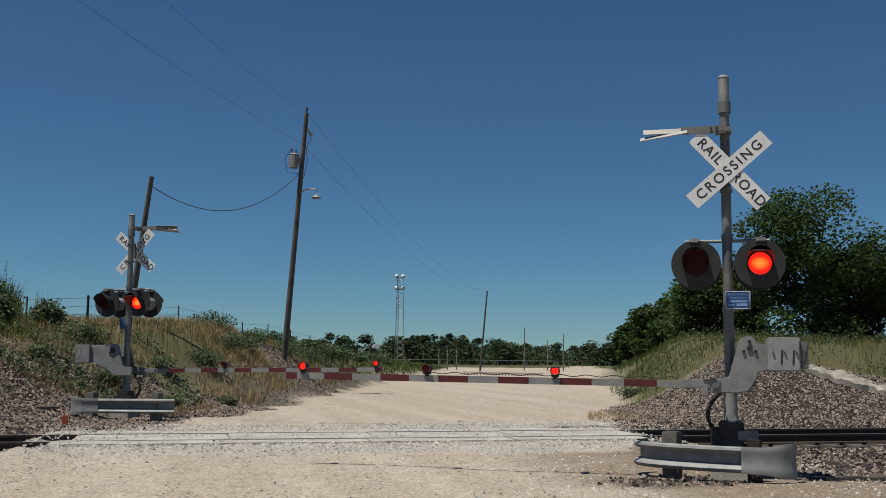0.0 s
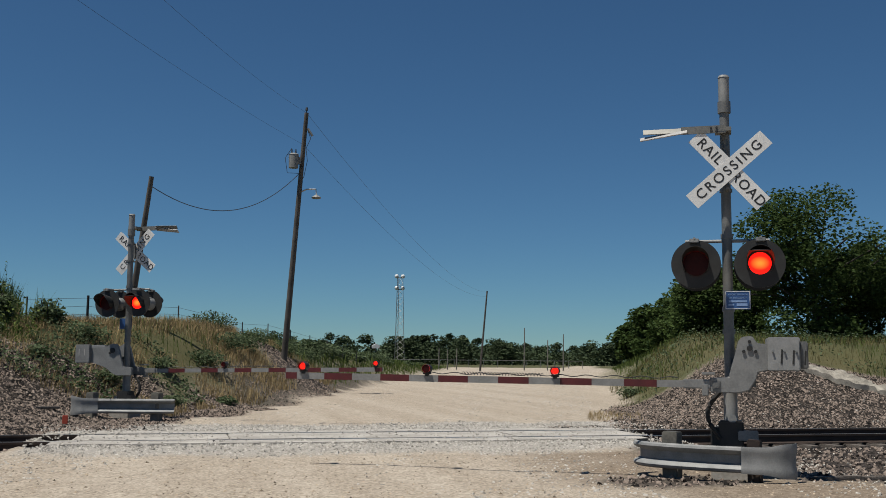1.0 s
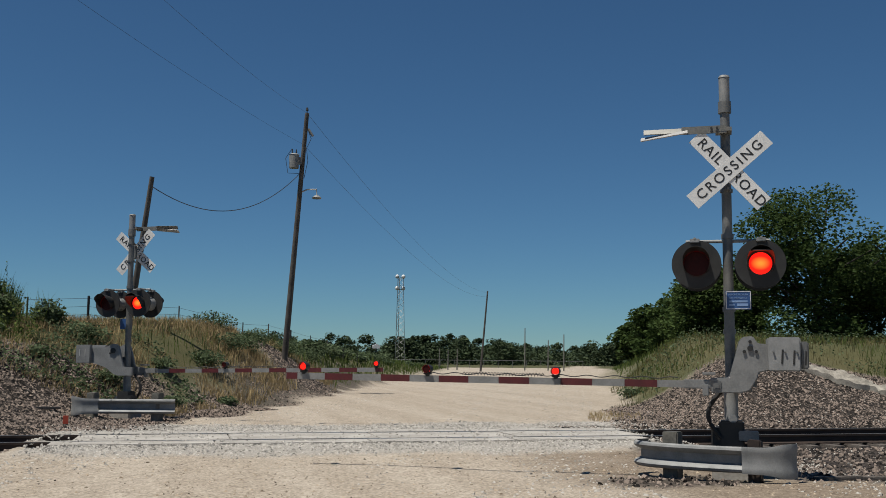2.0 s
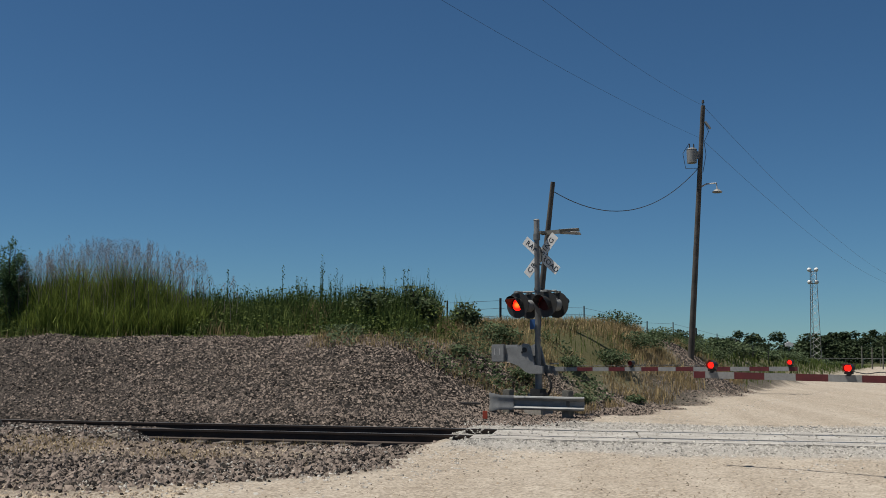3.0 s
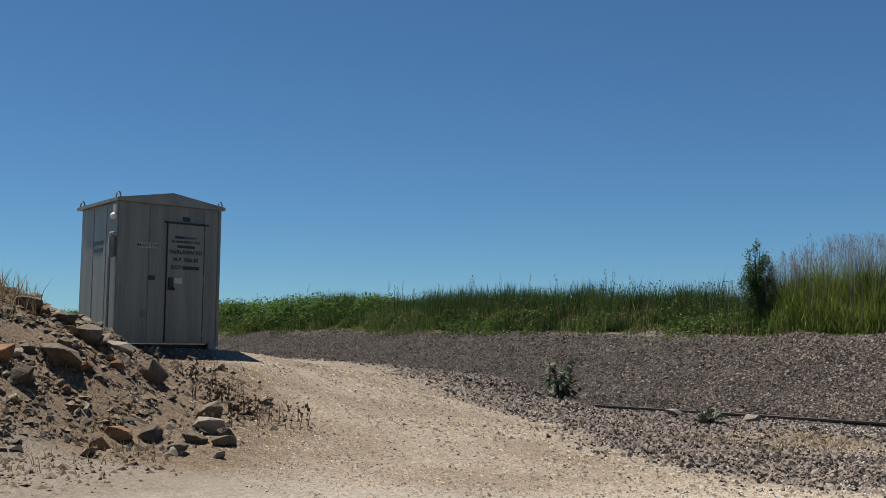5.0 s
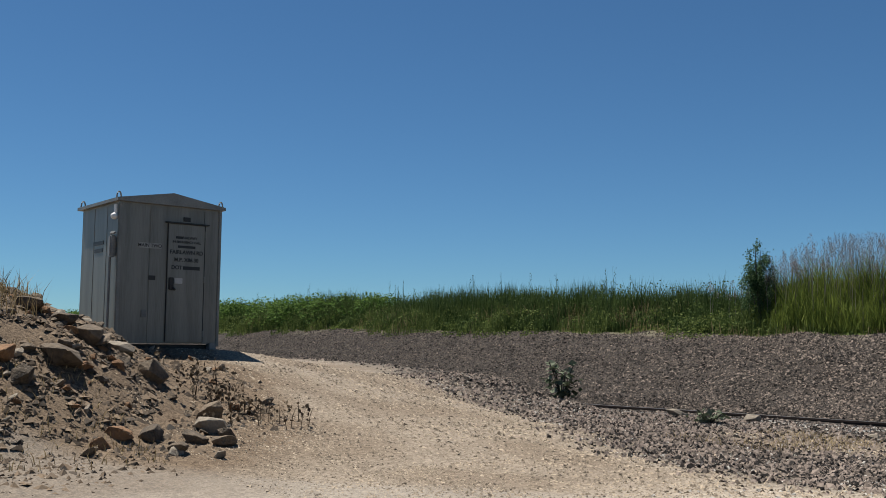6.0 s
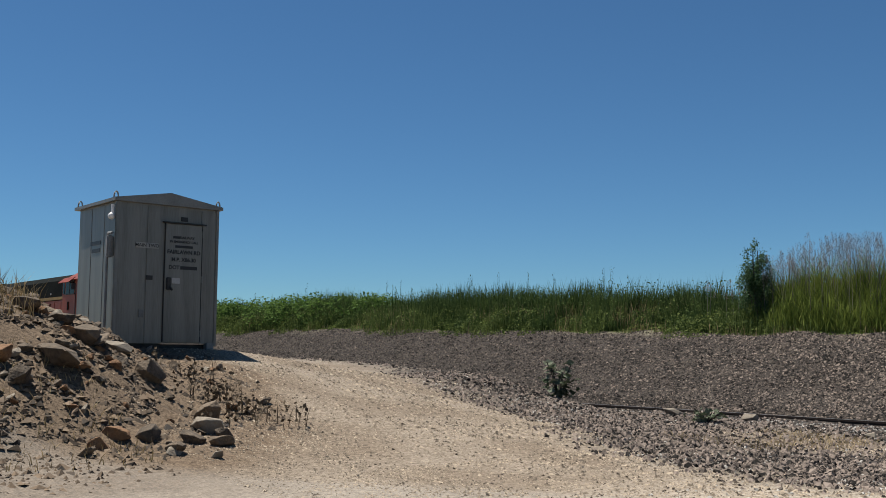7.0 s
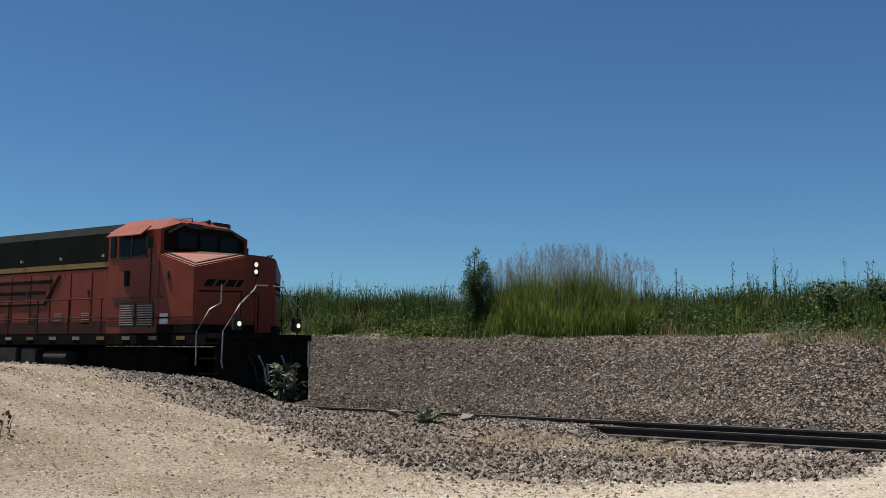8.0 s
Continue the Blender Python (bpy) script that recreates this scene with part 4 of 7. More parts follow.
def build_locomotive():
    lo = thing("locomotive", pose(-18.4, 18, 0), "orange-red and dark green diesel freight locomotive with lit headlights", "locomotive")
    # nose: wide, with a faceted front and a top falling to the sides
    bm = bmesh.new()
    plan = [(-1.3, -1.5, 3.80), (0.0, -1.5, 3.41), (0.72, -0.55, 3.70), (0.72, 0.55, 3.70), (0.0, 1.5, 3.41), (-1.3, 1.5, 3.80)]
    lo_r = [bm.verts.new((x, y, 1.78)) for x, y, z in plan]
    hi_r = [bm.verts.new((x, y, z)) for x, y, z in plan]
    ridge = [bm.verts.new((-1.3, -0.5, 3.9)), bm.verts.new((-1.3, 0.5, 3.9))]
    for i in range(5):
        bm.faces.new((lo_r[i], lo_r[i + 1], hi_r[i + 1], hi_r[i]))
    bm.faces.new(lo_r[::-1])
    bm.faces.new((hi_r[0], hi_r[1], hi_r[2], ridge[0]))
    bm.faces.new((ridge[0], hi_r[2], hi_r[3], ridge[1]))
    bm.faces.new((ridge[1], hi_r[3], hi_r[4], hi_r[5]))
    bmesh.ops.bevel(bm, geom=[e for e in bm.edges if e.is_manifold], offset=0.03, segments=2, affect="EDGES")
    nose = part("nose", bm, ORANGE, lo, "faceted orange-red nose", smooth=False)
    # dull top panels inside orange edges, dark band along the foot of the nose
    r0, r1 = (-1.3, -0.5, 3.9), (-1.3, 0.5, 3.9)
    for quad in ((plan[0], plan[1], plan[2], r0), (r0, plan[2], plan[3], r1), (r1, plan[3], plan[4], plan[5])):
        mid = sum((Vector(q) for q in quad), Vector()) / 4
        pts = [Vector(q).lerp(mid, 0.13) for q in quad]
        part("antiglare_panel", hull(bmesh.new(), [[q + Vector((0, 0, -0.03)) for q in pts], [q + Vector((0, 0, 0.035)) for q in pts]]), ANTIGLARE, nose, "dull dark anti-glare top panel", smooth=False)
    foot = [(x * 1.012, y * 1.008) for x, y, z in plan]
    part("foot_band", hull(bmesh.new(), [[(x, y, 1.785) for x, y in foot], [(x, y, 1.99) for x, y in foot]]), UNDER, nose, "grimy dark band at the foot", smooth=False)
    # cab with a roof chamfered to the sides
    def cab_ring(x, top):
        return [(x, -1.5, 1.78), (x, -1.5, 4.40), (x, -0.85, top), (x, 0.85, top), (x, 1.5, 4.40), (x, 1.5, 1.78)]
    bm = hull(bmesh.new(), [cab_ring(-1.28, 4.62), cab_ring(-1.6, 4.76), cab_ring(-3.3, 4.78)])
    cab = part("cab", bm, ORANGE, lo, "orange-red cab", smooth=False)
    bm = hull(bmesh.new(), [[(-1.2, -1.3, 4.3), (-1.2, -0.8, 4.55), (-1.2, 0.8, 4.55), (-1.2, 1.3, 4.3), (-1.2, 1.3, 3.93), (-1.2, -1.3, 3.93)], [(-1.29, -1.4, 4.36), (-1.29, -0.85, 4.62), (-1.29, 0.85, 4.62), (-1.29, 1.4, 4.36), (-1.29, 1.4, 3.86), (-1.29, -1.4, 3.86)]])
    part("windshield_surround", bm, UNDER, cab, "black window band", smooth=False)
    for y in (-0.72, 0.0, 0.72):
        part("windshield", box(bmesh.new(), (-1.19, y, 4.16), (0.02, 0.62 if y else 0.6, 0.4), bevel=0.008), GLASS, cab, "dark glossy windshield")
    part("number_board", box(bmesh.new(), (-1.19, -0.45, 4.55), (0.05, 0.5, 0.14), bevel=0.01), BLACK, cab)
    for y in (-1.512, 1.512):
        s = -1 if y < 0 else 1
        for x, w in ((-2.05, 0.5), (-2.62, 0.5), (-3.1, 0.22)):
            part("side_window", box(bmesh.new(), (x, y, 4.02), (w, 0.02, 0.56), bevel=0.01), GLASS, cab, "dark side window")
        part("window_frame", box(box(box(bmesh.new(), (-2.34, y, 4.32), (1.2, 0.05, 0.05)), (-2.34, y, 3.72), (1.2, 0.05, 0.05)), (-2.34, y, 4.02), (0.06, 0.05, 0.62)), BLACK, cab)
        part("sunshade", box(bmesh.new(), (0, 0, 0), (1.35, 0.42, 0.03), bevel=0.008), ORANGE, cab, "orange sunshade over the side windows", pose(-2.3, y + s * 0.17, 4.36, -38 * s, 0, 0))
        part("waist_line", box(bmesh.new(), (-2.1, y + s * 0.004, 2.68), (1.9, 0.02, 0.035)), BLACK, cab, smooth=False)
        part("door_edge", box(box(bmesh.new(), (-1.62, y, 2.9), (0.03, 0.02, 2.0)), (-2.2, y, 2.58), (1.4, 0.03, 0.03)), BLACK, cab, smooth=False)
        part("fleet_number_bar", box(bmesh.new(), (-2.52, y + s * 0.003, 3.18), (0.2, 0.012, 0.4), bevel=0.004), DARK_GREEN, cab, "dark painted numeral shape")
        for x in (-1.75, -2.45):
            for k in range(9):
                part("louvre", box(bmesh.new(), (x, y + s * 0.012, 2.0 + 0.06 * k), (0.55, 0.03, 0.025)), DULL_METAL, cab, smooth=False)
            part("louvre_panel", box(bmesh.new(), (x, y + s * 0.002, 2.24), (0.62, 0.012, 0.6)), BLACK, cab, "dark louvre backing", smooth=False)
        part("sill_stripe", box(bmesh.new(), (-1.6, y + s * 0.002, 2.16), (3.4, 0.012, 0.05)), DOOR_DARK, cab, smooth=False)
        part("builder_plate", box(bmesh.new(), (-1.05, y + s * 0.002, 2.14), (0.3, 0.012, 0.26)), WHITE, cab, smooth=False)
        part("nose_handle", box(bmesh.new(), (-0.95, y + s * 0.01, 3.22), (0.1, 0.03, 0.2), bevel=0.01), BLACK, nose)
    roof = part("roof_vent", box(bmesh.new(), (-2.4, 0.0, 4.77), (0.7, 0.6, 0.12), bevel=0.02), GALV, cab, "low grey roof unit")
    part("horn", rod(bmesh.new(), (-1.9, 0.3, 4.78), (-1.5, 0.3, 4.78), 0.03, 0.06, 10), BLACK, cab)
    part("antenna_loop", tube(bmesh.new(), [(-1.5, -0.3, 4.7), (-1.5, -0.3, 4.8), (-1.95, -0.3, 4.82), (-1.95, -0.3, 4.7)], 0.015), BLACK, cab)
    part("air_conditioner", box(bmesh.new(), (-1.75, 0.75, 4.72), (0.6, 0.6, 0.14), bevel=0.03), BLACK, cab)
    # nose front details
    for z in (3.32, 3.5):
        part("headlight", rod(bmesh.new(), (0.70, -0.17, z), (0.745, -0.17, z), 0.058, n=18), LIT_WHITE, nose, "lit round headlight")
    part("headlight_case", box(bmesh.new(), (0.7, -0.17, 3.41), (0.06, 0.26, 0.46), bevel=0.02), BLACK, nose)
    part("nose_door", box(bmesh.new(), (0.715, 0.12, 2.6), (0.03, 0.6, 1.6), bevel=0.01), ORANGE, nose)
    emb = [(-0.5, 0), (0.35, 0), (0.5, 0.09), (-0.28, 0.09)]
    ang = math.degrees(math.atan2(0.95, -0.72))
    for sgn in (-1, 1):
        d = Vector((0.72, 0.95 * -sgn, 0)).normalized()
        for off, z, wd, ht in ((0.36, 3.0, 0.2, 0.17), (0.62, 3.0, 0.18, 0.17), (0.87, 3.0, 0.2, 0.17), (1.08, 3.0, 0.12, 0.17), (0.62, 2.8, 1.05, 0.035)):
            p = Vector((0.0, 1.5 * sgn, z)) + d * off
            nrm = Vector((d.y, -d.x, 0)) * (1 if sgn > 0 else -1)
            part("painted_emblem", prism(bmesh.new(), [(-wd / 2 - 0.05, -ht / 2), (wd / 2 - 0.05, -ht / 2), (wd / 2 + 0.05, ht / 2), (-wd / 2 + 0.05, ht / 2)], -0.01, 0.01), DARK_GREEN, nose, "dark painted emblem stroke", Matrix.Translation(p + Vector((0.005, 0.005 * sgn, 0))) @ Matrix.Rotation(math.atan2(d.y, d.x), 4, "Z"))
    # long hood: orange flanks, yellow stripe, dark upper part with radiators
    def ring(x, a, z0, z1, ch=0.0):
        return [(x, -a, z0), (x, -a, z1 - ch), (x, -a + ch, z1), (x, a - ch, z1), (x, a, z1 - ch), (x, a, z0)]
    hood = part("long_hood", hull(bmesh.new(), [ring(-3.3, 1.15, 1.78, 3.52), ring(-20.3, 1.15, 1.78, 3.52)]), ORANGE, lo, "orange-red engine hood", smooth=False)
    part("grime_band", hull(bmesh.new(), [ring(-3.31, 1.19, 1.79, 2.12), ring(-20.3, 1.19, 1.79, 2.12)]), DOOR_DARK, hood, "dark road grime along the hood's foot", smooth=False)
    part("hood_stripe", hull(bmesh.new(), [ring(-3.31, 1.165, 3.56, 3.7), ring(-20.3, 1.165, 3.56, 3.7)]), YELLOW, hood, "dirty yellow stripe", smooth=False)
    part("upper_hood", hull(bmesh.new(), [ring(-3.32, 1.15, 3.7, 4.72, 0.25), ring(-20.3, 1.15, 3.7, 4.72, 0.25)]), DARK_GREEN, hood, "sooty dark upper hood", smooth=False)
    part("radiator", hull(bmesh.new(), [ring(-14.6, 1.5, 3.75, 4.78, 0.12), ring(-20.2, 1.5, 3.75, 4.78, 0.12)]), DARK_GREEN, hood, "overhanging dark radiator box", smooth=False)
    part("exhaust_stack", box(bmesh.new(), (-10.4, 0, 4.72), (1.0, 0.6, 0.2), bevel=0.03), UNDER, hood)
    for i in range(18):
        x = -3.9 - i * 0.92
        for s in (-1, 1):
            part("hood_door", box(bmesh.new(), (x, s * 1.155, 2.66), (0.86, 0.03, 1.55), bevel=0.008), ORANGE, hood)
            if i % 3 == 1:
                part("latch", box(bmesh.new(), (x + 0.3, s * 1.18, 2.9), (0.06, 0.03, 0.16)), BLACK, hood)
            if i % 2 == 0:
                part("hood_lamp", box(bmesh.new(), (x, s * 1.2, 3.86), (0.07, 0.06, 0.07)), GRAB, hood)
    for i in range(6):
        for s in (-1, 1):
            for k in range(6):
                part("louvre", box(bmesh.new(), (-4.6 - i * 1.2, s * 1.18, 2.06 + 0.055 * k), (0.34, 0.02, 0.02)), DULL_METAL if i < 2 else BLACK, hood, smooth=False)
    strokes = [[(-9.6, 3.2), (-6.2, 3.2), (-6.1, 3.3), (-9.5, 3.3)], [(-9.6, 2.9), (-6.5, 2.9), (-6.4, 3.0), (-9.5, 3.0)], [(-6.5, 2.62), (-6.38, 2.62), (-5.75, 3.4), (-5.87, 3.4)], [(-9.6, 2.58), (-6.4, 2.58), (-6.36, 2.64), (-9.6, 2.64)]]
    for s, stroke in [(s, q) for s in (-1, 1) for q in strokes]:
        part("painted_emblem", prism(bmesh.new(), stroke, s * 1.182 - 0.008, s * 1.182 + 0.008), DARK_GREEN, hood, "dark painted emblem stroke", smooth=False)
    # frame, walkway, steps, railings
    fr = part("frame", box(bmesh.new(), (-9.9, 0, 1.62), (20.8, 3.05, 0.28), bevel=0.02), UNDER, lo, "sooty black underframe and walkway")
    for i in range(20):
        for s in (-1, 1):
            part("sill_reflector", box(bmesh.new(), (-0.4 - i * 1.02, s * 1.53, 1.66), (0.3, 0.012, 0.09)), FADED if i % 3 else YELLOW, fr, smooth=False)
    for s in (-1, 1):
        bm = bmesh.new()
        for z in (2.2, 2.7):
            tube(bm, [(-3.4, s * 1.5, z), (-20.2, s * 1.5, z)], 0.018, 5)
        for i in range(13):
            tube(bm, [(-3.5 - i * 1.38, s * 1.5, 1.75), (-3.5 - i * 1.38, s * 1.5, 2.7)], 0.018, 5)
        part("side_railing", bm, DOOR_DARK, fr, "thin grimy walkway railing")
    part("pilot", hull(bmesh.new(), [[(0.75, -1.5, 0.35), (0.75, 1.5, 0.35), (0.75, 1.5, 1.76), (0.75, -1.5, 1.76)], [(1.05, -1.45, 0.2), (1.05, 1.45, 0.2), (1.05, 1.45, 1.76), (1.05, -1.45, 1.76)]]), UNDER, lo, "black pilot plate", smooth=False)
    part("snowplow", hull(bmesh.new(), [[(1.05, -1.5, 0.12), (1.05, 1.5, 0.12), (1.05, 1.5, 0.95), (1.05, -1.5, 0.95)], [(1.5, -0.5, 0.1), (1.5, 0.5, 0.1), (1.25, 0.4, 0.8), (1.25, -0.4, 0.8)]]), UNDER, lo, "black plow blade", smooth=False)
    part("front_platform", box(bmesh.new(), (0.7, 0, 1.70), (0.9, 3.0, 0.14), bevel=0.02), UNDER, lo)
    part("coupler", box(box(bmesh.new(), (1.3, 0, 0.9), (0.6, 0.24, 0.28), bevel=0.04), (1.62, 0.06, 0.9), (0.22, 0.36, 0.34), bevel=0.05), RUST, lo, "heavy rusty coupler")
    for y in (-0.75, -0.4, 0.4, 0.7):
        pts = [(1.12, y, 1.25), (1.3, y * 0.95, 0.95), (1.32, y * 0.8, 0.6), (1.3, y * 0.55, 0.7), (1.2, y * 0.45, 1.05)]
        part("air_hose", tube(bmesh.new(), pts, 0.028, 7), GRAB if abs(y) < 0.5 else RUBBER, lo, "hanging brake hose")
    for y in (-1.12, 0.95):
        dl = part("ditch_light", box(bmesh.new(), (1.1, y, 2.02), (0.12, 0.28, 0.34), bevel=0.02), BLACK, lo, "black ditch light case")
        part("ditch_lens", rod(bmesh.new(), (1.15, y, 2.0), (1.18, y, 2.0), 0.058, n=16), LIT_WHITE, dl, "lit white ditch light")
    for s in (-1, 1):
        part("grab_rail", tube(bmesh.new(), [(0.15, s * 1.52, 1.0), (0.15, s * 1.52, 1.82), (0.5, s * 1.45, 2.35), (0.62, s * 1.2, 2.5), (0.62, s * 1.2, 2.95)], 0.018, 6), GRAB, lo, "pale bent handrail")
        part("grab_rail", tube(bmesh.new(), [(1.05, s * 1.5, 0.95), (1.05, s * 1.55, 1.1), (1.05, s * 1.52, 1.82), (1.08, s * 1.05, 2.45), (1.08, s * 0.55, 2.85), (1.08, s * 0.5, 2.95), (1.08, s * 0.1, 2.97)], 0.019, 6), GRAB, lo, "pale bent handrail")
        part("front_railing", tube(bmesh.new(), [(1.08, s * 0.42, 1.78), (1.08, s * 0.42, 2.75), (1.08, s * 1.0, 2.75), (1.08, s * 1.0, 1.78)], 0.018, 6), UNDER, lo)
        for k in range(4):
            part("step", box(bmesh.new(), (0.55, s * 1.38, 0.45 + 0.36 * k), (0.7, 0.28, 0.04), bevel=0.005), UNDER, lo)
        part("mirror", box(bmesh.new(), (-1.5, s * 1.66, 4.05), (0.04, 0.2, 0.3), bevel=0.01), BLACK, lo)
    part("nose_ladder_rail", tube(bmesh.new(), [(0.2, 0.7, 3.66), (0.4, 0.75, 3.82), (0.05, 0.95, 3.84), (-0.2, 0.95, 3.7)], 0.018, 6), BLACK, lo)
    part("fuel_tank", hull(bmesh.new(), [ring(-6.9, 1.35, 0.35, 1.5, 0.1), ring(-13.4, 1.35, 0.35, 1.5, 0.1)]), UNDER, lo, "black fuel tank", smooth=False)
    part("air_reservoir", rod(bmesh.new(), (-5.9, -1.35, 1.15), (-4.9, -1.35, 1.15), 0.18, n=16), GRIME, lo)
    part("equipment_box", box(box(bmesh.new(), (-6.6, -1.36, 1.2), (0.7, 0.3, 0.42), bevel=0.03), (-7.6, -1.4, 1.2), (1.0, 0.3, 0.42), bevel=0.03), GRIME, lo)
    wheel = mesh_of("wheel", rod(rod(bmesh.new(), (0, -0.065, 0), (0, 0.065, 0), 0.53, n=28), (0, -0.09, 0), (0, 0.09, 0), 0.16, n=14), RUST, True)
    for tx in (-2.9, -17.2):
        tk = part("truck", box(bmesh.new(), (0, 0, 0.85), (4.4, 1.2, 0.35), bevel=0.05), UNDER, lo, "black three-axle truck", pose(tx, 0, 0))
        for s in (-1, 1):
            out = [(-2.4, 0.62), (2.4, 0.62), (2.35, 1.2), (1.2, 1.45), (-1.2, 1.45), (-2.35, 1.2)]
            part("side_frame", prism(bmesh.new(), out, s * 1.1 - 0.06, s * 1.1 + 0.06), UNDER, tk)
            for dx in (-1.95, 0, 1.95):
                part("axle_box", box(bmesh.new(), (dx, s * 1.2, 0.55), (0.36, 0.16, 0.36), bevel=0.04), GRIME, tk)
                w = new("wheel", wheel)
                w.parent = tk
                w.matrix_basis = pose(dx, s * 0.7535, 0.53)
                WHEELS.append((w, dx, s * 0.7535))
    return lo


locomotive = build_locomotive()


# ---- plants and stones ----
RNG = np.random.default_rng(7)
WEED = leaf_mat("dark_green_weeds", (0.022, 0.044, 0.014), (0.08, 0.118, 0.036))
GRASS_LIGHT = leaf_mat("yellow_green_reeds", (0.066, 0.102, 0.02), (0.215, 0.262, 0.06))
GRASS_MID = leaf_mat("mid_green_grass", (0.04, 0.066, 0.018), (0.13, 0.165, 0.048))
STRAW = leaf_mat("straw_dry_grass", (0.175, 0.128, 0.064), (0.37, 0.285, 0.155), trans=0.2)
PLUME = leaf_mat("pale_mauve_plumes", (0.1, 0.085, 0.08), (0.24, 0.21, 0.19), trans=0.3)
BROADLEAF = leaf_mat("fresh_green_leaves", (0.036, 0.078, 0.018), (0.105, 0.172, 0.042))
TREE_LEAF = leaf_mat("deep_green_tree_leaves", (0.018, 0.036, 0.011), (0.062, 0.094, 0.028))
# distance haze is put into the far leaves' colour, lighter and bluer
HAZY_LEAF = leaf_mat("hazy_far_woods", (0.024, 0.038, 0.02), (0.058, 0.08, 0.04), trans=0.15)
OLIVE = leaf_mat("half_dry_olive_grass", (0.06, 0.056, 0.024), (0.17, 0.15, 0.07), trans=0.2)
GREY_LEAF = leaf_mat("grey_green_broad_leaves", (0.035, 0.058, 0.026), (0.12, 0.155, 0.085))
CONIFER = leaf_mat("blue_green_shrub", (0.035, 0.07, 0.028), (0.095, 0.15, 0.07))
DEAD = leaf_mat("brown_dead_weed", (0.035, 0.026, 0.018), (0.11, 0.085, 0.058), trans=0.1)
DUSTY = leaf_mat("dusty_grey_green_leaves", (0.045, 0.062, 0.034), (0.16, 0.18, 0.125), trans=0.15)
BARK = mat("rough_bark", (0.0238, 0.01904, 0.01496), (0.068, 0.0578, 0.0476), 4, 0.9, 0, 0.6, 20, 0.02)


def ground_at(x, y):
    return height(x, y)


class Leaves:
    """Collects blades and leaves into one mesh."""

    def __init__(self):
        self.v, self.f, self.n = [], [], 0

    def blades(self, base, h, w, lean=0.25, bend=0.5):
        k = len(base)
        a = RNG.uniform(0, 2 * np.pi, k)
        side = np.stack([np.cos(a), np.sin(a), np.zeros(k)], 1) * (w / 2)[:, None]
        b = RNG.uniform(0, 2 * np.pi, k)
        ln = RNG.uniform(0, lean, k)
        out = np.stack([np.cos(b), np.sin(b), np.zeros(k)], 1) * (ln * h)[:, None]
        up = np.zeros((k, 3))
        up[:, 2] = h
        mid = base + up * 0.55 + out * (1 - bend) * 0.6
        tip = base + up + out
        v = np.stack([base - side, base + side, mid + side * 0.8, mid - side * 0.8, tip], 1).reshape(-1, 3)
        i = self.n + 5 * np.arange(k)
        self.v.append(v)
        self.f += np.stack([i, i + 1, i + 2, i + 3], 1).tolist() + np.stack([i + 3, i + 2, i + 4], 1).tolist()
        self.n += 5 * k

    def leaves(self, c, size, flat=0.3):
        """Pointed, folded leaves of the given sizes at the places c."""
        k = len(c)
        d = RNG.normal(size=(k, 3))
        d[:, 2] = d[:, 2] * flat - 0.15
        d /= np.linalg.norm(d, axis=1)[:, None]
        u = RNG.normal(size=(k, 3))
        u[:, 2] = np.abs(u[:, 2]) + 0.4
        s = np.cross(d, u)
        s /= np.linalg.norm(s, axis=1)[:, None]
        nrm = np.cross(s, d)
        L = (size * RNG.uniform(0.7, 1.3, k))[:, None]
        v = np.stack([c - d * L * 0.5, c + s * L * 0.36 + nrm * L * 0.08, c + d * L * 0.5, c - s * L * 0.36 + nrm * L * 0.08], 1).reshape(-1, 3)
        i = self.n + 4 * np.arange(k)
        self.v.append(v)
        self.f += np.stack([i, i + 1, i + 2], 1).tolist() + np.stack([i, i + 2, i + 3], 1).tolist()
        self.n += 4 * k

    def mesh(self, name, material):
        return raw(name, np.concatenate(self.v).tolist(), self.f, [material])


def stuff(name, L, material, label, category):
    return tagged(new(name, L.mesh(name, material)), label, category, kind="stuff")


def spots(x0, x1, y0, y1, n, keep=None):
    x, y = RNG.uniform(x0, x1, n), RNG.uniform(y0, y1, n)
    if keep is not None:
        k = keep(x, y)
        x, y = x[k], y[k]
    return np.stack([x, y, ground_at(x, y) - 0.03], 1)


def clumpy(x, y, s, seed, cut):
    return vnoise(x * s, y * s, seed) > cut


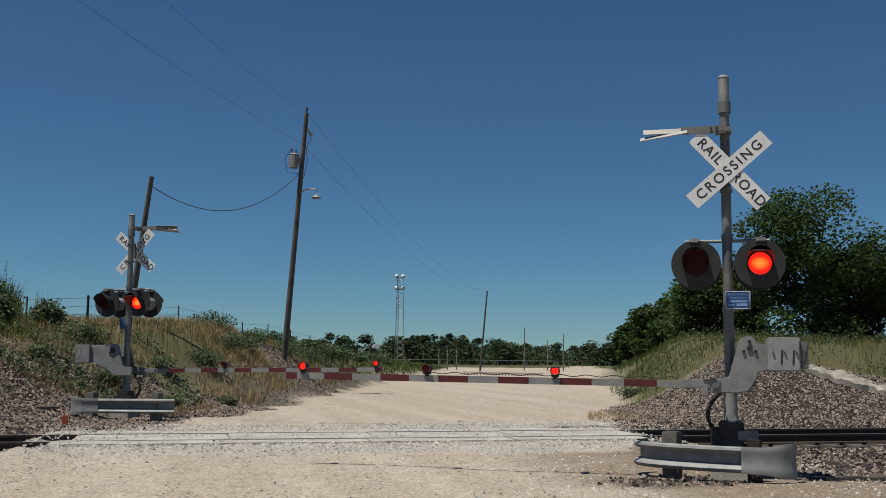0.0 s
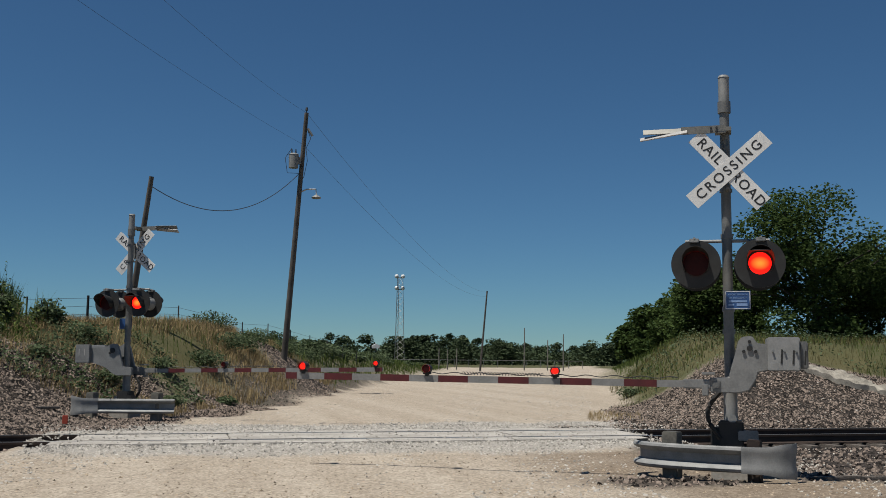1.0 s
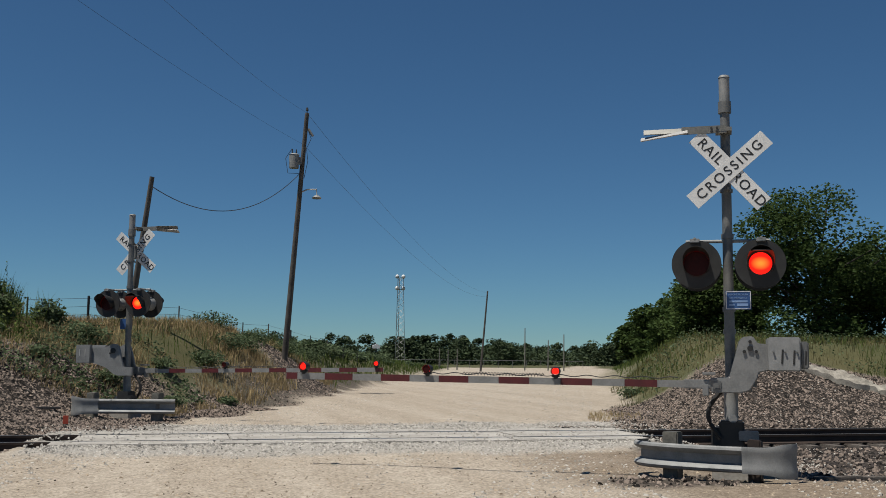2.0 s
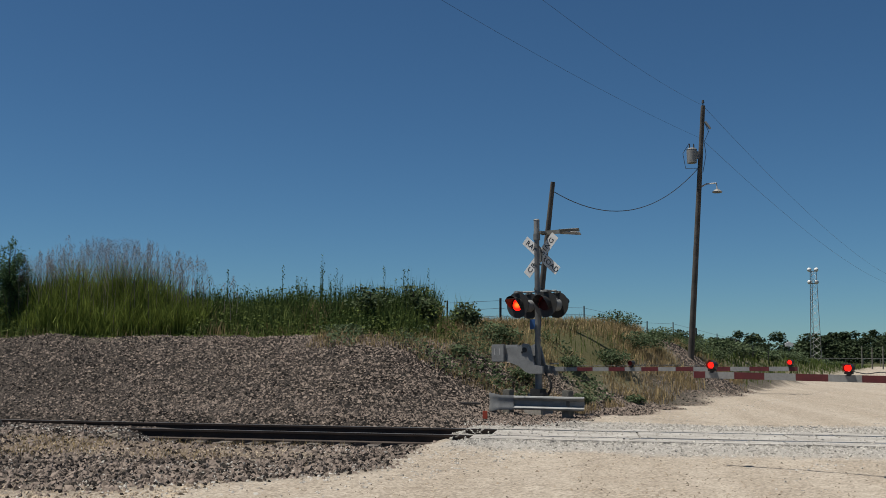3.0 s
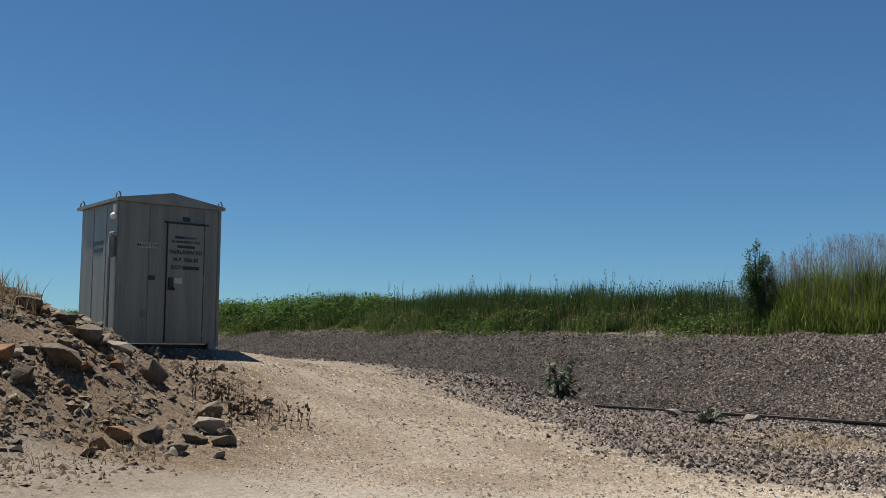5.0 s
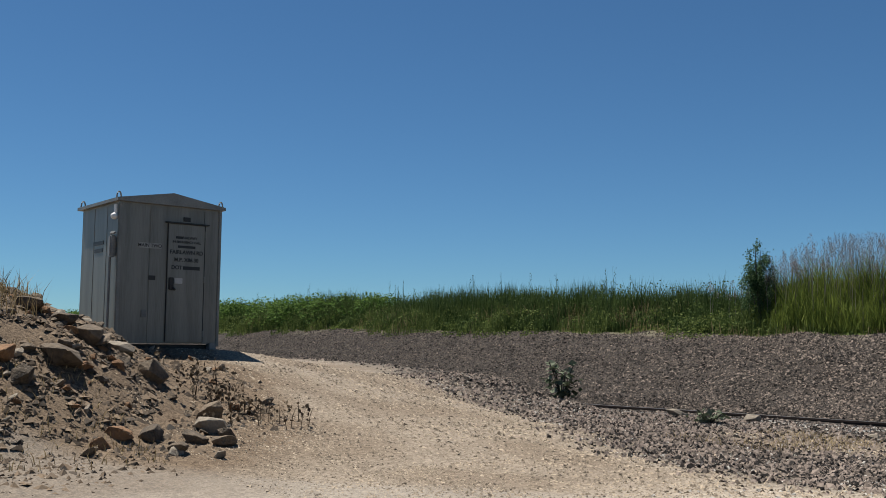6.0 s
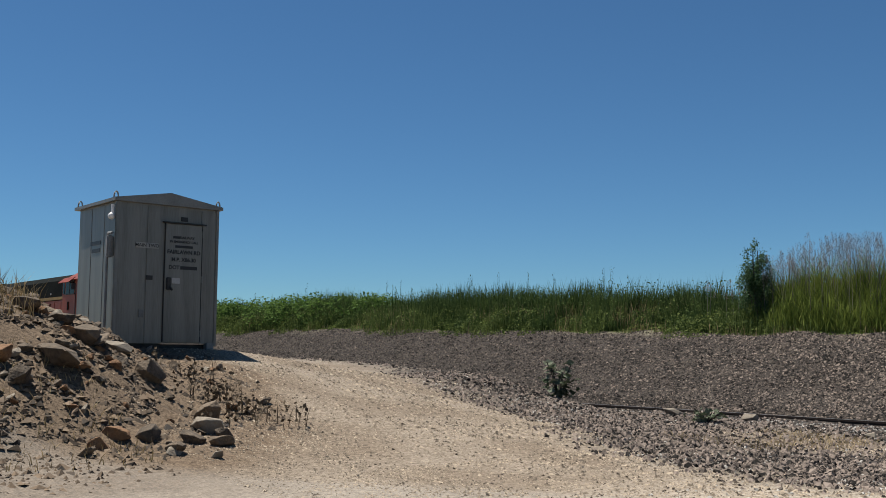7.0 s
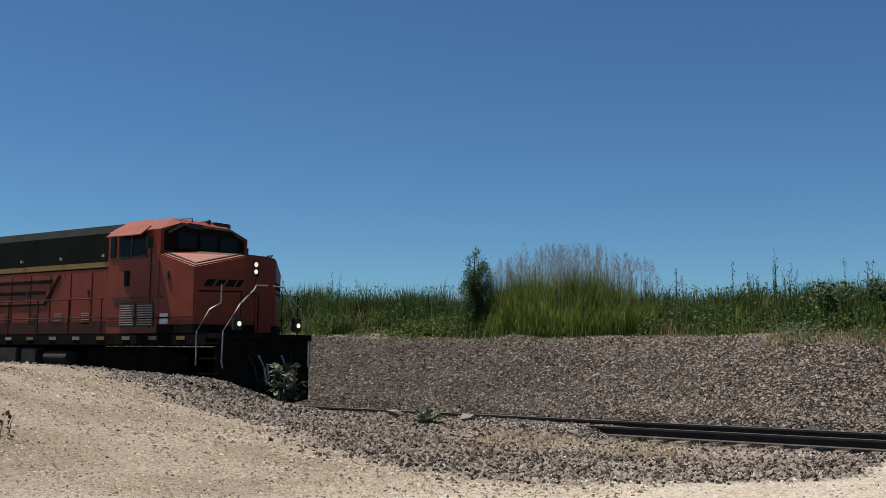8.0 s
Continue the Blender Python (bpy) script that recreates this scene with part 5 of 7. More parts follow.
def bank_veg():
    # tall weeds along the top of the ballast bank
    edge = lambda x: 25.0 + 1.1 * (vnoise(x * 0.6, x * 0 + 2, 9) - 0.5) + 0.7 * (vnoise(x * 2.1, x * 0 + 4, 10) - 0.5) + np.interp(-x, [2, 6], [1.6, 0])
    L = Leaves()
    for x0, x1, y1, n, hh in ((-90, -45, 36, 22000, 2.0), (-45, -18, 31, 48000, 1.9), (-18, -4.5, 30.5, 34000, 1.65)):
        p = spots(x0, x1, 25.4, y1, n, lambda x, y: (y > edge(x) + 0.7) & (clumpy(x, y, 0.9, 11, 0.3)) & (np.hypot((x + 13.6) / 2.6, (y - 26.6) / 1.6) > 1))
        h = hh * RNG.uniform(0.4, 0.94, len(p)) * (0.42 + 0.42 * vnoise(p[:, 0] * 0.5, p[:, 1] * 0.5, 12) + 0.45 * vnoise(p[:, 0] * 1.9, p[:, 1] * 1.9, 13)) * np.clip((p[:, 1] - edge(p[:, 0])) / 2.6, 0.2, 1)
        L.blades(p, h, RNG.uniform(0.018, 0.045, len(p)) * (1.6 if x0 < -50 else 1), 0.35)
        q = p
        hq = hh * RNG.uniform(0.1, 0.85, len(q))[:, None] * np.clip((q[:, 1] - edge(q[:, 0])) / 2.6, 0.15, 1)[:, None]
        c = q + np.concatenate([RNG.normal(0, 0.12, (len(q), 2)), hq * RNG.uniform(0.5, 1, (len(q), 1))], 1)
        L.leaves(c, RNG.uniform(0.035, 0.095, len(c)) * (1.6 if x0 < -50 else 1))
    # slender seed stalks standing above the rest
    p = spots(-70, -4.5, 26, 29, 620, lambda x, y: clumpy(x, y * 0, 1.1, 19, 0.55))
    hs = RNG.uniform(1.2, 2.1, len(p)) * np.where(RNG.random(len(p)) < 0.2, 1.1, 0.92)
    L.blades(p, hs, np.full(len(p), 0.03), 0.06)
    for k in range(30):
        L.leaves(p + np.stack([RNG.normal(0, 0.022, len(p)), RNG.normal(0, 0.022, len(p)), hs * (0.45 + 0.018 * k)], 1), np.full(len(p), 0.05), 1.6)
    stuff("tall_weeds", L, WEED, "tall dark green weeds along the bank top", "weeds")
    # low creeping leaves at the front edge
    L = Leaves()
    p = spots(-75, -3.5, 24.3, 27.2, 56000, lambda x, y: (y > edge(x)) & (y < edge(x) + 1.9) & clumpy(x, y, 1.3, 15, 0.2))
    p[:, 2] += RNG.uniform(0.03, 0.75, len(p)) * np.clip((p[:, 1] - edge(p[:, 0])) / 1.1, 0.12, 1) * (0.5 + 0.9 * vnoise(p[:, 0] * 1.4, p[:, 1] * 1.4, 16))
    L.leaves(p, RNG.uniform(0.045, 0.1, len(p)), 0.5)
    stuff("creeping_weeds", L, GRASS_MID, "low leafy green weeds at the edge of the ballast", "weeds")
    L = Leaves()
    p = spots(-75, -3.5, 24.6, 29, 26000, lambda x, y: (y > edge(x) - 0.1) & clumpy(x, y, 0.7, 17, 0.42))
    L.blades(p, RNG.uniform(0.3, 1.25, len(p)) * np.clip((p[:, 1] - edge(p[:, 0]) + 0.4) / 1.5, 0.3, 1), np.full(len(p), 0.022), 0.5)
    S = Leaves()
    p = spots(-75, -3.5, 24.8, 28.5, 14000, lambda x, y: (y > edge(x) - 0.1) & clumpy(x, y, 0.9, 18, 0.6))
    S.blades(p, RNG.uniform(0.3, 1.15, len(p)) * np.clip((p[:, 1] - edge(p[:, 0]) + 0.5) / 2.0, 0.25, 1), np.full(len(p), 0.016), 0.5)
    stuff("dry_bank_grass", S, STRAW, "dry brownish stems among the weeds", "grass")
    stuff("light_grass", L, GRASS_MID, "lighter green grass among the weeds", "grass")
    # bright shrubs further along the bank
    L = Leaves()
    for i in range(190):
        cx, cy = RNG.uniform(-105, -38), RNG.uniform(25.9, 31)
        r = RNG.uniform(0.6, 1.25)
        d = RNG.normal(size=(420, 3))
        d *= (r * RNG.uniform(0.6, 1, 420) / np.linalg.norm(d, axis=1))[:, None]
        L.leaves(np.array([cx, cy, float(ground_at(cx, cy)) + 0.8]) + d * [1, 1, 0.85], np.full(420, 0.14))
    stuff("bright_shrubs", L, BROADLEAF, "rounded bright green shrubs along the far bank", "shrubs")
    # yellow-green reed clump with pale plumes
    L, P = Leaves(), Leaves()
    a, r = RNG.uniform(0, 6.28, 9000), RNG.random(9000) ** 0.62
    p = np.stack([-13.6 + 3.0 * r * np.cos(a), 26.5 + 1.2 * r * np.sin(a), a * 0], 1)
    p[:, 2] = ground_at(p[:, 0], p[:, 1]) - 0.03
    h = RNG.uniform(0.5, 2.15, 9000) * (1 - 0.5 * r ** 2)
    h = h * (0.7 + 0.6 * vnoise(p[:, 0] * 1.6, p[:, 1] * 1.6, 44))
    L.blades(p, h, RNG.uniform(0.015, 0.034, 9000), 0.4, 0.9)
    for k in range(4):
        L.blades(p + np.stack([RNG.normal(0, 0.1, 9000), RNG.normal(0, 0.1, 9000), h * RNG.uniform(0.15, 0.7, 9000)], 1), RNG.uniform(0.15, 0.36, 9000), RNG.uniform(0.01, 0.018, 9000), 0.9, 0.1)
    reed = tagged(new("reed_clump"), "yellow-green reed clump with pale feathery plumes", "reeds")
    for nm, lv, mt in (("reed_foliage", L, GRASS_LIGHT),):
        o = new(nm, lv.mesh(nm, mt))
        o.parent = reed
    q = p[RNG.random(9000) < 0.04]
    q = np.concatenate([q, spots(-18.5, -9.5, 26.2, 27.6, 90)])
    hp = RNG.uniform(1.75, 2.7, len(q)) * np.clip(1.05 - 0.32 * ((q[:, 0] + 13.6) / 3) ** 2, 0.62, 1.05)
    P.blades(q, hp, np.full(len(q), 0.016), 0.1)
    for k in range(40):
        t = q + np.stack([RNG.normal(0, 0.05 * (1.15 - k / 40), len(q)), RNG.normal(0, 0.05, len(q)), hp * (0.84 + 0.16 * k / 40)], 1)
        P.leaves(t, np.full(len(t), 0.028), 1.8)
    o = new("plume_foliage", P.mesh("plume_foliage", PLUME))
    o.parent = reed


def shrub(x, y, h, r, n, leaf, material, label, slender=False, name="shrub"):
    z = float(ground_at(x, y))
    s = thing(name, pose(x, y, z), label, "shrub")
    tips = []
    for i in range(9):
        a, k = i * 2.4, 0.25 + 0.75 * (i % 4) / 3
        reach = r * (0.25 * (1.2 - k) if slender else 0.8)
        tip = Vector((reach * math.cos(a), reach * math.sin(a), h * (0.5 + (0.35 if slender else 0.5) * k)))
        part("stem", tube(bmesh.new(), [(0, 0, -0.05), tip * 0.45 + Vector((0, 0, 0.1 * h)), tip], 0.012, 5), BARK, s)
        tips.append(tip)
    L = Leaves()
    if slender:
        c = RNG.normal(size=(90, 3))
        c *= (RNG.uniform(0.2, 1.0, 90) / np.linalg.norm(c, axis=1))[:, None]
        c = c * [r * 0.36, r * 0.36, h * 0.43] + [0, 0, h * 0.55]
        c[:, :2] *= np.clip(1.5 - c[:, 2:] / h, 0.5, 1.2)
        t = c[RNG.integers(0, 90, n)] + RNG.normal(0, 1, (n, 3)) * [0.06, 0.06, 0.11]
    else:
        t = np.array(tips)[RNG.integers(0, 9, n)] * RNG.uniform(0.12, 1.0, (n, 1))
        t[:, :2] += RNG.normal(0, r * 0.3, (n, 2))
        t[:, :2] *= np.where(t[:, 2:] > h * 0.75, 0.75, 1.0)
        t[:, 2] += RNG.normal(0, h * 0.03, n)
    t[:, 2] = np.maximum(t[:, 2], 0.04)
    L.leaves(t, np.full(n, leaf), 0.9 if slender else 0.35)
    o = new("foliage", L.mesh("foliage", material))
    o.parent = s
    return s


def tree(x, y, h, r, n, leaf, label, lean=0.0, material=None):
    """A tapered trunk that forks into limbs, with leaf clumps round the limb ends."""
    z = float(ground_at(x, y))
    t = thing("tree", pose(x, y, z, 0, 0, RNG.uniform(0, 360)), label, "tree", "trees by the road")
    bm = bmesh.new()
    tube(bm, [(0, 0, -0.3), (0.05, 0, h * 0.2), (0.1 + lean, 0.05, h * 0.45)], 0.11 * h / 6, 8)
    ends = []
    for i in range(26):
        a, up = i * 2.399, RNG.uniform(0.06, 1.0)
        rr = r * (1.05 - 0.55 * abs(up - 0.55)) * RNG.uniform(0.65, 1.0) * (1 if up < 0.85 else 0.55)
        e = Vector((rr * math.cos(a), rr * math.sin(a), h * up))
        s = Vector((0.05, 0, h * min(up * 0.6, RNG.uniform(0.12, 0.42))))
        tube(bm, [s, s.lerp(e, 0.5) + Vector((0, 0, 0.05 * h)), e], 0.035 * h / 6, 5)
        ends.append((e, r * RNG.uniform(0.16, 0.34)))
        for j in range(2):
            e2 = s.lerp(e, RNG.uniform(0.5, 0.85)) + Vector(RNG.normal(0, r * 0.2, 3))
            ends.append((e2, r * RNG.uniform(0.18, 0.34)))
    part("trunk", bm, BARK, t, "dark forked trunk and limbs")
    L = Leaves()
    m = n // len(ends)
    for e, cr in ends:
        d = RNG.normal(size=(m, 3))
        d *= (cr * RNG.uniform(0.35, 1.1, m) ** 0.6 / np.linalg.norm(d, axis=1))[:, None]
        c = np.array(e) + d * [1.25, 1.25, 0.8]
        c[:, 2] = np.maximum(c[:, 2], 0.15)
        L.leaves(c, np.full(m, leaf))
    o = new("crown", L.mesh("crown", material or TREE_LEAF))
    o.parent = t
    return t


def hill_veg():
    L, G, S = Leaves(), Leaves(), Leaves()
    left = lambda x, y: (road_left(y) - x > np.interp(y, [25, 30, 34, 40], [3.4, 3.0, 1.6, 0.9]) + (vnoise(x, y, 21) - 0.5)) & (y > 25.5 + np.interp(-x, [-6, 0, 6], [2.5, 2.5, 0])) & (np.hypot((x - 3.9) / 2.0, (y - 40) / 3.2) > 1)
    p = spots(-14, 8, 25.5, 46, 26000, lambda x, y: left(x, y) & clumpy(x, y, 0.55, 22, 0.38) & (y < 40 + x))
    L.blades(p, RNG.uniform(0.12, 0.45, len(p)), np.full(len(p), 0.018), 0.7)
    p = spots(-5, 8, 27, 44, 34000, lambda x, y: (road_left(y) - x > 1.0) & (y > 27 + np.interp(x, [-3, 2], [0, 2])) & clumpy(x, y, 0.9, 29, 0.3))
    p = p[np.hypot((p[:, 0] - 3.9) / 2.0, (p[:, 1] - 39) / 3.6) > 1]
    L.blades(p, RNG.uniform(0.12, 0.42, len(p)), np.full(len(p), 0.018), 0.8)
    p = spots(-7, 4, 23.9, 29.5, 15000, lambda x, y: (road_left(y) - x > 1.6) & clumpy(x, y, 1.1, 27, 0.42))
    L.blades(p, RNG.uniform(0.08, 0.32, len(p)), np.full(len(p), 0.016), 0.8)
    p = spots(-7, 4, 23.9, 29.5, 13000, lambda x, y: (road_left(y) - x > 2.0) & clumpy(x, y, 1.3, 28, 0.5))
    S.leaves(p + np.stack([p[:, 0] * 0, p[:, 0] * 0, RNG.uniform(0.04, 0.3, len(p))], 1), np.full(len(p), 0.09), 0.5)
    p = spots(-14, 14, 25.5, 60, 20000, lambda x, y: left(x, y) & ~clumpy(x, y, 0.55, 22, 0.5))
    G.blades(p, RNG.uniform(0.15, 0.5, len(p)), np.full(len(p), 0.022), 0.5)
    p = spots(-10, 60, 45, 175, 44000, lambda x, y: left(x, y))
    G.blades(p, RNG.uniform(0.2, 0.65, len(p)), np.full(len(p), 0.055), 0.5)
    right = lambda x, y: (x - road_right(y) > 1.5 + (vnoise(x, y, 23) - 0.5)) & (y > 25.4 + (vnoise(x * 2, y * 2, 24) - 0.5) * 1.2 + np.interp(x, [12, 14, 15.5, 17.5], [2.8, 3.4, 2.2, 0.0]))
    p = spots(11, 38, 24.2, 48, 44000, lambda x, y: right(x, y) & clumpy(x, y, 0.6, 25, 0.42))
    G.blades(p[::2], RNG.uniform(0.12, 0.4, len(p[::2])), np.full(len(p[::2]), 0.02), 0.6)
    O = Leaves()
    O.blades(p[1::2], RNG.uniform(0.1, 0.36, len(p[1::2])), np.full(len(p[1::2]), 0.014), 0.7)
    p = spots(10.5, 38, 22, 48, 20000, lambda x, y: (right(x, y) | (x - road_right(y) > 0.5) & (x - road_right(y) < 1.6) & clumpy(x, y, 1.1, 26, 0.55)) & ~clumpy(x, y, 0.6, 25, 0.55))
    O.blades(p, RNG.uniform(0.05, 0.35, len(p)) * np.clip((p[:, 1] - 21) / 6, 0.3, 1), np.full(len(p), 0.018), 0.7)
    p = spots(11, 34, 25, 40, 6000, lambda x, y: right(x, y) & clumpy(x, y, 0.8, 31, 0.4))
    S.leaves(p + np.stack([p[:, 0] * 0, p[:, 0] * 0, RNG.uniform(0.04, 0.5, len(p)) * (0.4 + vnoise(p[:, 0], p[:, 1], 32))], 1), np.full(len(p), 0.09), 0.6)
    p = spots(20, 95, 48, 160, 22000, lambda x, y: right(x, y) & (x < road_right(y) + 25))
    G.blades(p, RNG.uniform(0.2, 0.7, len(p)), np.full(len(p), 0.05), 0.4)
    # rusty dry tufts at the foot of the gravel by the road
    p = spots(9.2, 11.2, 21.3, 24.5, 1300, lambda x, y: (x - road_right(y) > -0.2) & (x - road_right(y) < 1.2) & clumpy(x, y, 1.6, 35, 0.35))
    L.blades(p, RNG.uniform(0.05, 0.2, len(p)), np.full(len(p), 0.01), 1.0)
    # leafy scrub on the bank and by the road edge
    for cx, cy, r, k in [(x, y, r * 0.68, k * 2) for x, y, r, k in ((-2.6, 27.6, 0.8, 420), (0.6, 30.5, 0.9, 500), (1.4, 33.5, 1.0, 600), (-0.6, 28.6, 0.6, 300), (2.0, 35.5, 1.1, 700), (4.2, 43, 1.2, 600), (5.4, 46, 1.2, 600), (6.0, 50, 1.4, 600), (-4.6, 26.2, 0.6, 300), (-1.8, 26.0, 0.6, 300), (-6.4, 25.8, 0.6, 300), (2.9, 41.5, 1.0, 500), (0.9, 36.5, 1.2, 600), (7.5, 55, 1.4, 500), (9, 60, 1.4, 500), (-3.4, 25.4, 0.45, 200), (-0.3, 26.6, 0.5, 240), (1.2, 28.6, 0.45, 220), (14.8, 31.5, 0.6, 300))] + [(float(road_left(y)) - RNG.uniform(2.5, 9), y, RNG.uniform(0.5, 1.0), 400) for y in RNG.uniform(48, 130, 36)]:
        d = RNG.normal(size=(k, 3))
        d *= (r * RNG.uniform(0.3, 1, k) / np.linalg.norm(d, axis=1))[:, None]
        S.leaves(np.array([cx, cy, float(ground_at(cx, cy)) + r * 0.3]) + d * [1.15, 1.0, 0.5], np.full(k, 0.08 if cy < 48 else 0.16))
    stuff("olive_grass", O, OLIVE, "half-dry olive grass on the bank beneath the trees", "grass")
    stuff("dry_grass", L, STRAW, "straw-coloured dry grass on the banks", "grass")
    stuff("bank_grass", G, GRASS_MID, "green grass on the banks along the road", "grass")
    stuff("bank_scrub", S, GREY_LEAF, "low leafy green scrub on the bank", "shrubs")


def woods():
    """The far line of trees across the plain: trunks hidden, crowns of many clumps, tops uneven."""
    L = Leaves()
    for i in range(230):
        b = radians(RNG.uniform(-6, 46))
        d = RNG.uniform(330, 420)
        h = RNG.uniform(7.5, 12.0) * (0.62 + 0.62 * float(vnoise(np.array(b * 16), np.array(1.0), 30)))
        r = RNG.uniform(3.6, 6.0)
        foot = np.array([d * math.sin(b), d * math.cos(b), 0.0])
        # lobes make a rounded, broken crown that reaches down to the undergrowth
        for j in range(6):
            a, up = RNG.uniform(0, 6.28), RNG.uniform(0.25, 0.85) if j else 0.8
            off = r * 0.62 * (1.1 - up) * (j > 0)
            lobe = foot + np.array([off * math.cos(a) * 1.6, off * math.sin(a), h * up])
            lr = r * RNG.uniform(0.38, 0.6) * (0.75 if up > 0.7 else 1)
            for k, size, lo in ((26, 1.3, 0.1), (84, 0.62, 0.8)):
                v = RNG.normal(size=(k, 3))
                v *= (lr * RNG.uniform(lo, 1.05, k) / np.linalg.norm(v, axis=1))[:, None]
                L.leaves(lobe + v * [1, 1, 0.75], np.full(k, size))
        u = foot + np.stack([RNG.normal(0, 7, 220), RNG.normal(0, 4, 220), RNG.uniform(0.02, 0.6, 220) * h], 1)
        L.leaves(u, np.full(220, 1.05))
    stuff("far_woods", L, HAZY_LEAF, "dark distant line of trees across the plain", "woods")


def stones(name, p, size, material, label, tall=0.7, plain=False):
    """Many angular stones in one mesh: wedge-topped (plain: peaked), half sunk in the ground."""
    k = len(p)
    if plain:
        d = np.array([[1, 0, -0.35], [0, 0.9, -0.3], [-1, 0, -0.35], [0, -0.9, -0.3], [0.1, 0, 0.85]])
        v = d[None] * RNG.uniform(0.65, 1.25, (k, 5, 1)) + RNG.normal(0, 0.24, (k, 5, 3))
        a = RNG.uniform(0, 6.28, k)
        c, s = np.cos(a)[:, None], np.sin(a)[:, None]
        v = np.stack([v[..., 0] * c - v[..., 1] * s, v[..., 0] * s + v[..., 1] * c, v[..., 2] * tall], -1)
        v = v * size[:, None, None] + p[:, None, :]
        i = 5 * np.arange(k)[:, None]
        f = np.concatenate([i + np.array(t)[None] for t in ((0, 1, 4), (1, 2, 4), (2, 3, 4), (3, 0, 4))])
        return tagged(new(name, raw(name, v.reshape(-1, 3).tolist(), f.tolist(), [material])), label, "gravel", kind="stuff")
    d = np.array([[1, 0, -0.35], [0, 0.9, -0.3], [-1, 0, -0.35], [0, -0.9, -0.3], [0.4, 0, 0.85], [-0.4, 0, 0.85]])
    v = d[None] * RNG.uniform(0.65, 1.25, (k, 6, 1)) + RNG.normal(0, 0.2, (k, 6, 3))
    a = RNG.uniform(0, 6.28, k)
    c, s = np.cos(a)[:, None], np.sin(a)[:, None]
    v = np.stack([v[..., 0] * c - v[..., 1] * s, v[..., 0] * s + v[..., 1] * c, v[..., 2] * tall], -1)
    v = v * size[:, None, None] + p[:, None, :]
    i = 6 * np.arange(k)[:, None]
    f = np.concatenate([i + np.array(t)[None] for t in ((0, 1, 4), (1, 5, 4), (1, 2, 5), (2, 3, 5), (3, 4, 5), (3, 0, 4))])
    return tagged(new(name, raw(name, v.reshape(-1, 3).tolist(), f.tolist(), [material])), label, "gravel", kind="stuff")


def scatter(x0, x1, y0, y1, n, which):
    x, y = RNG.uniform(x0, x1, n), RNG.uniform(y0, y1, n)
    k = RNG.random(n) < which(x, y)
    x, y = x[k], y[k]
    return np.stack([x, y, ground_at(x, y)], 1)


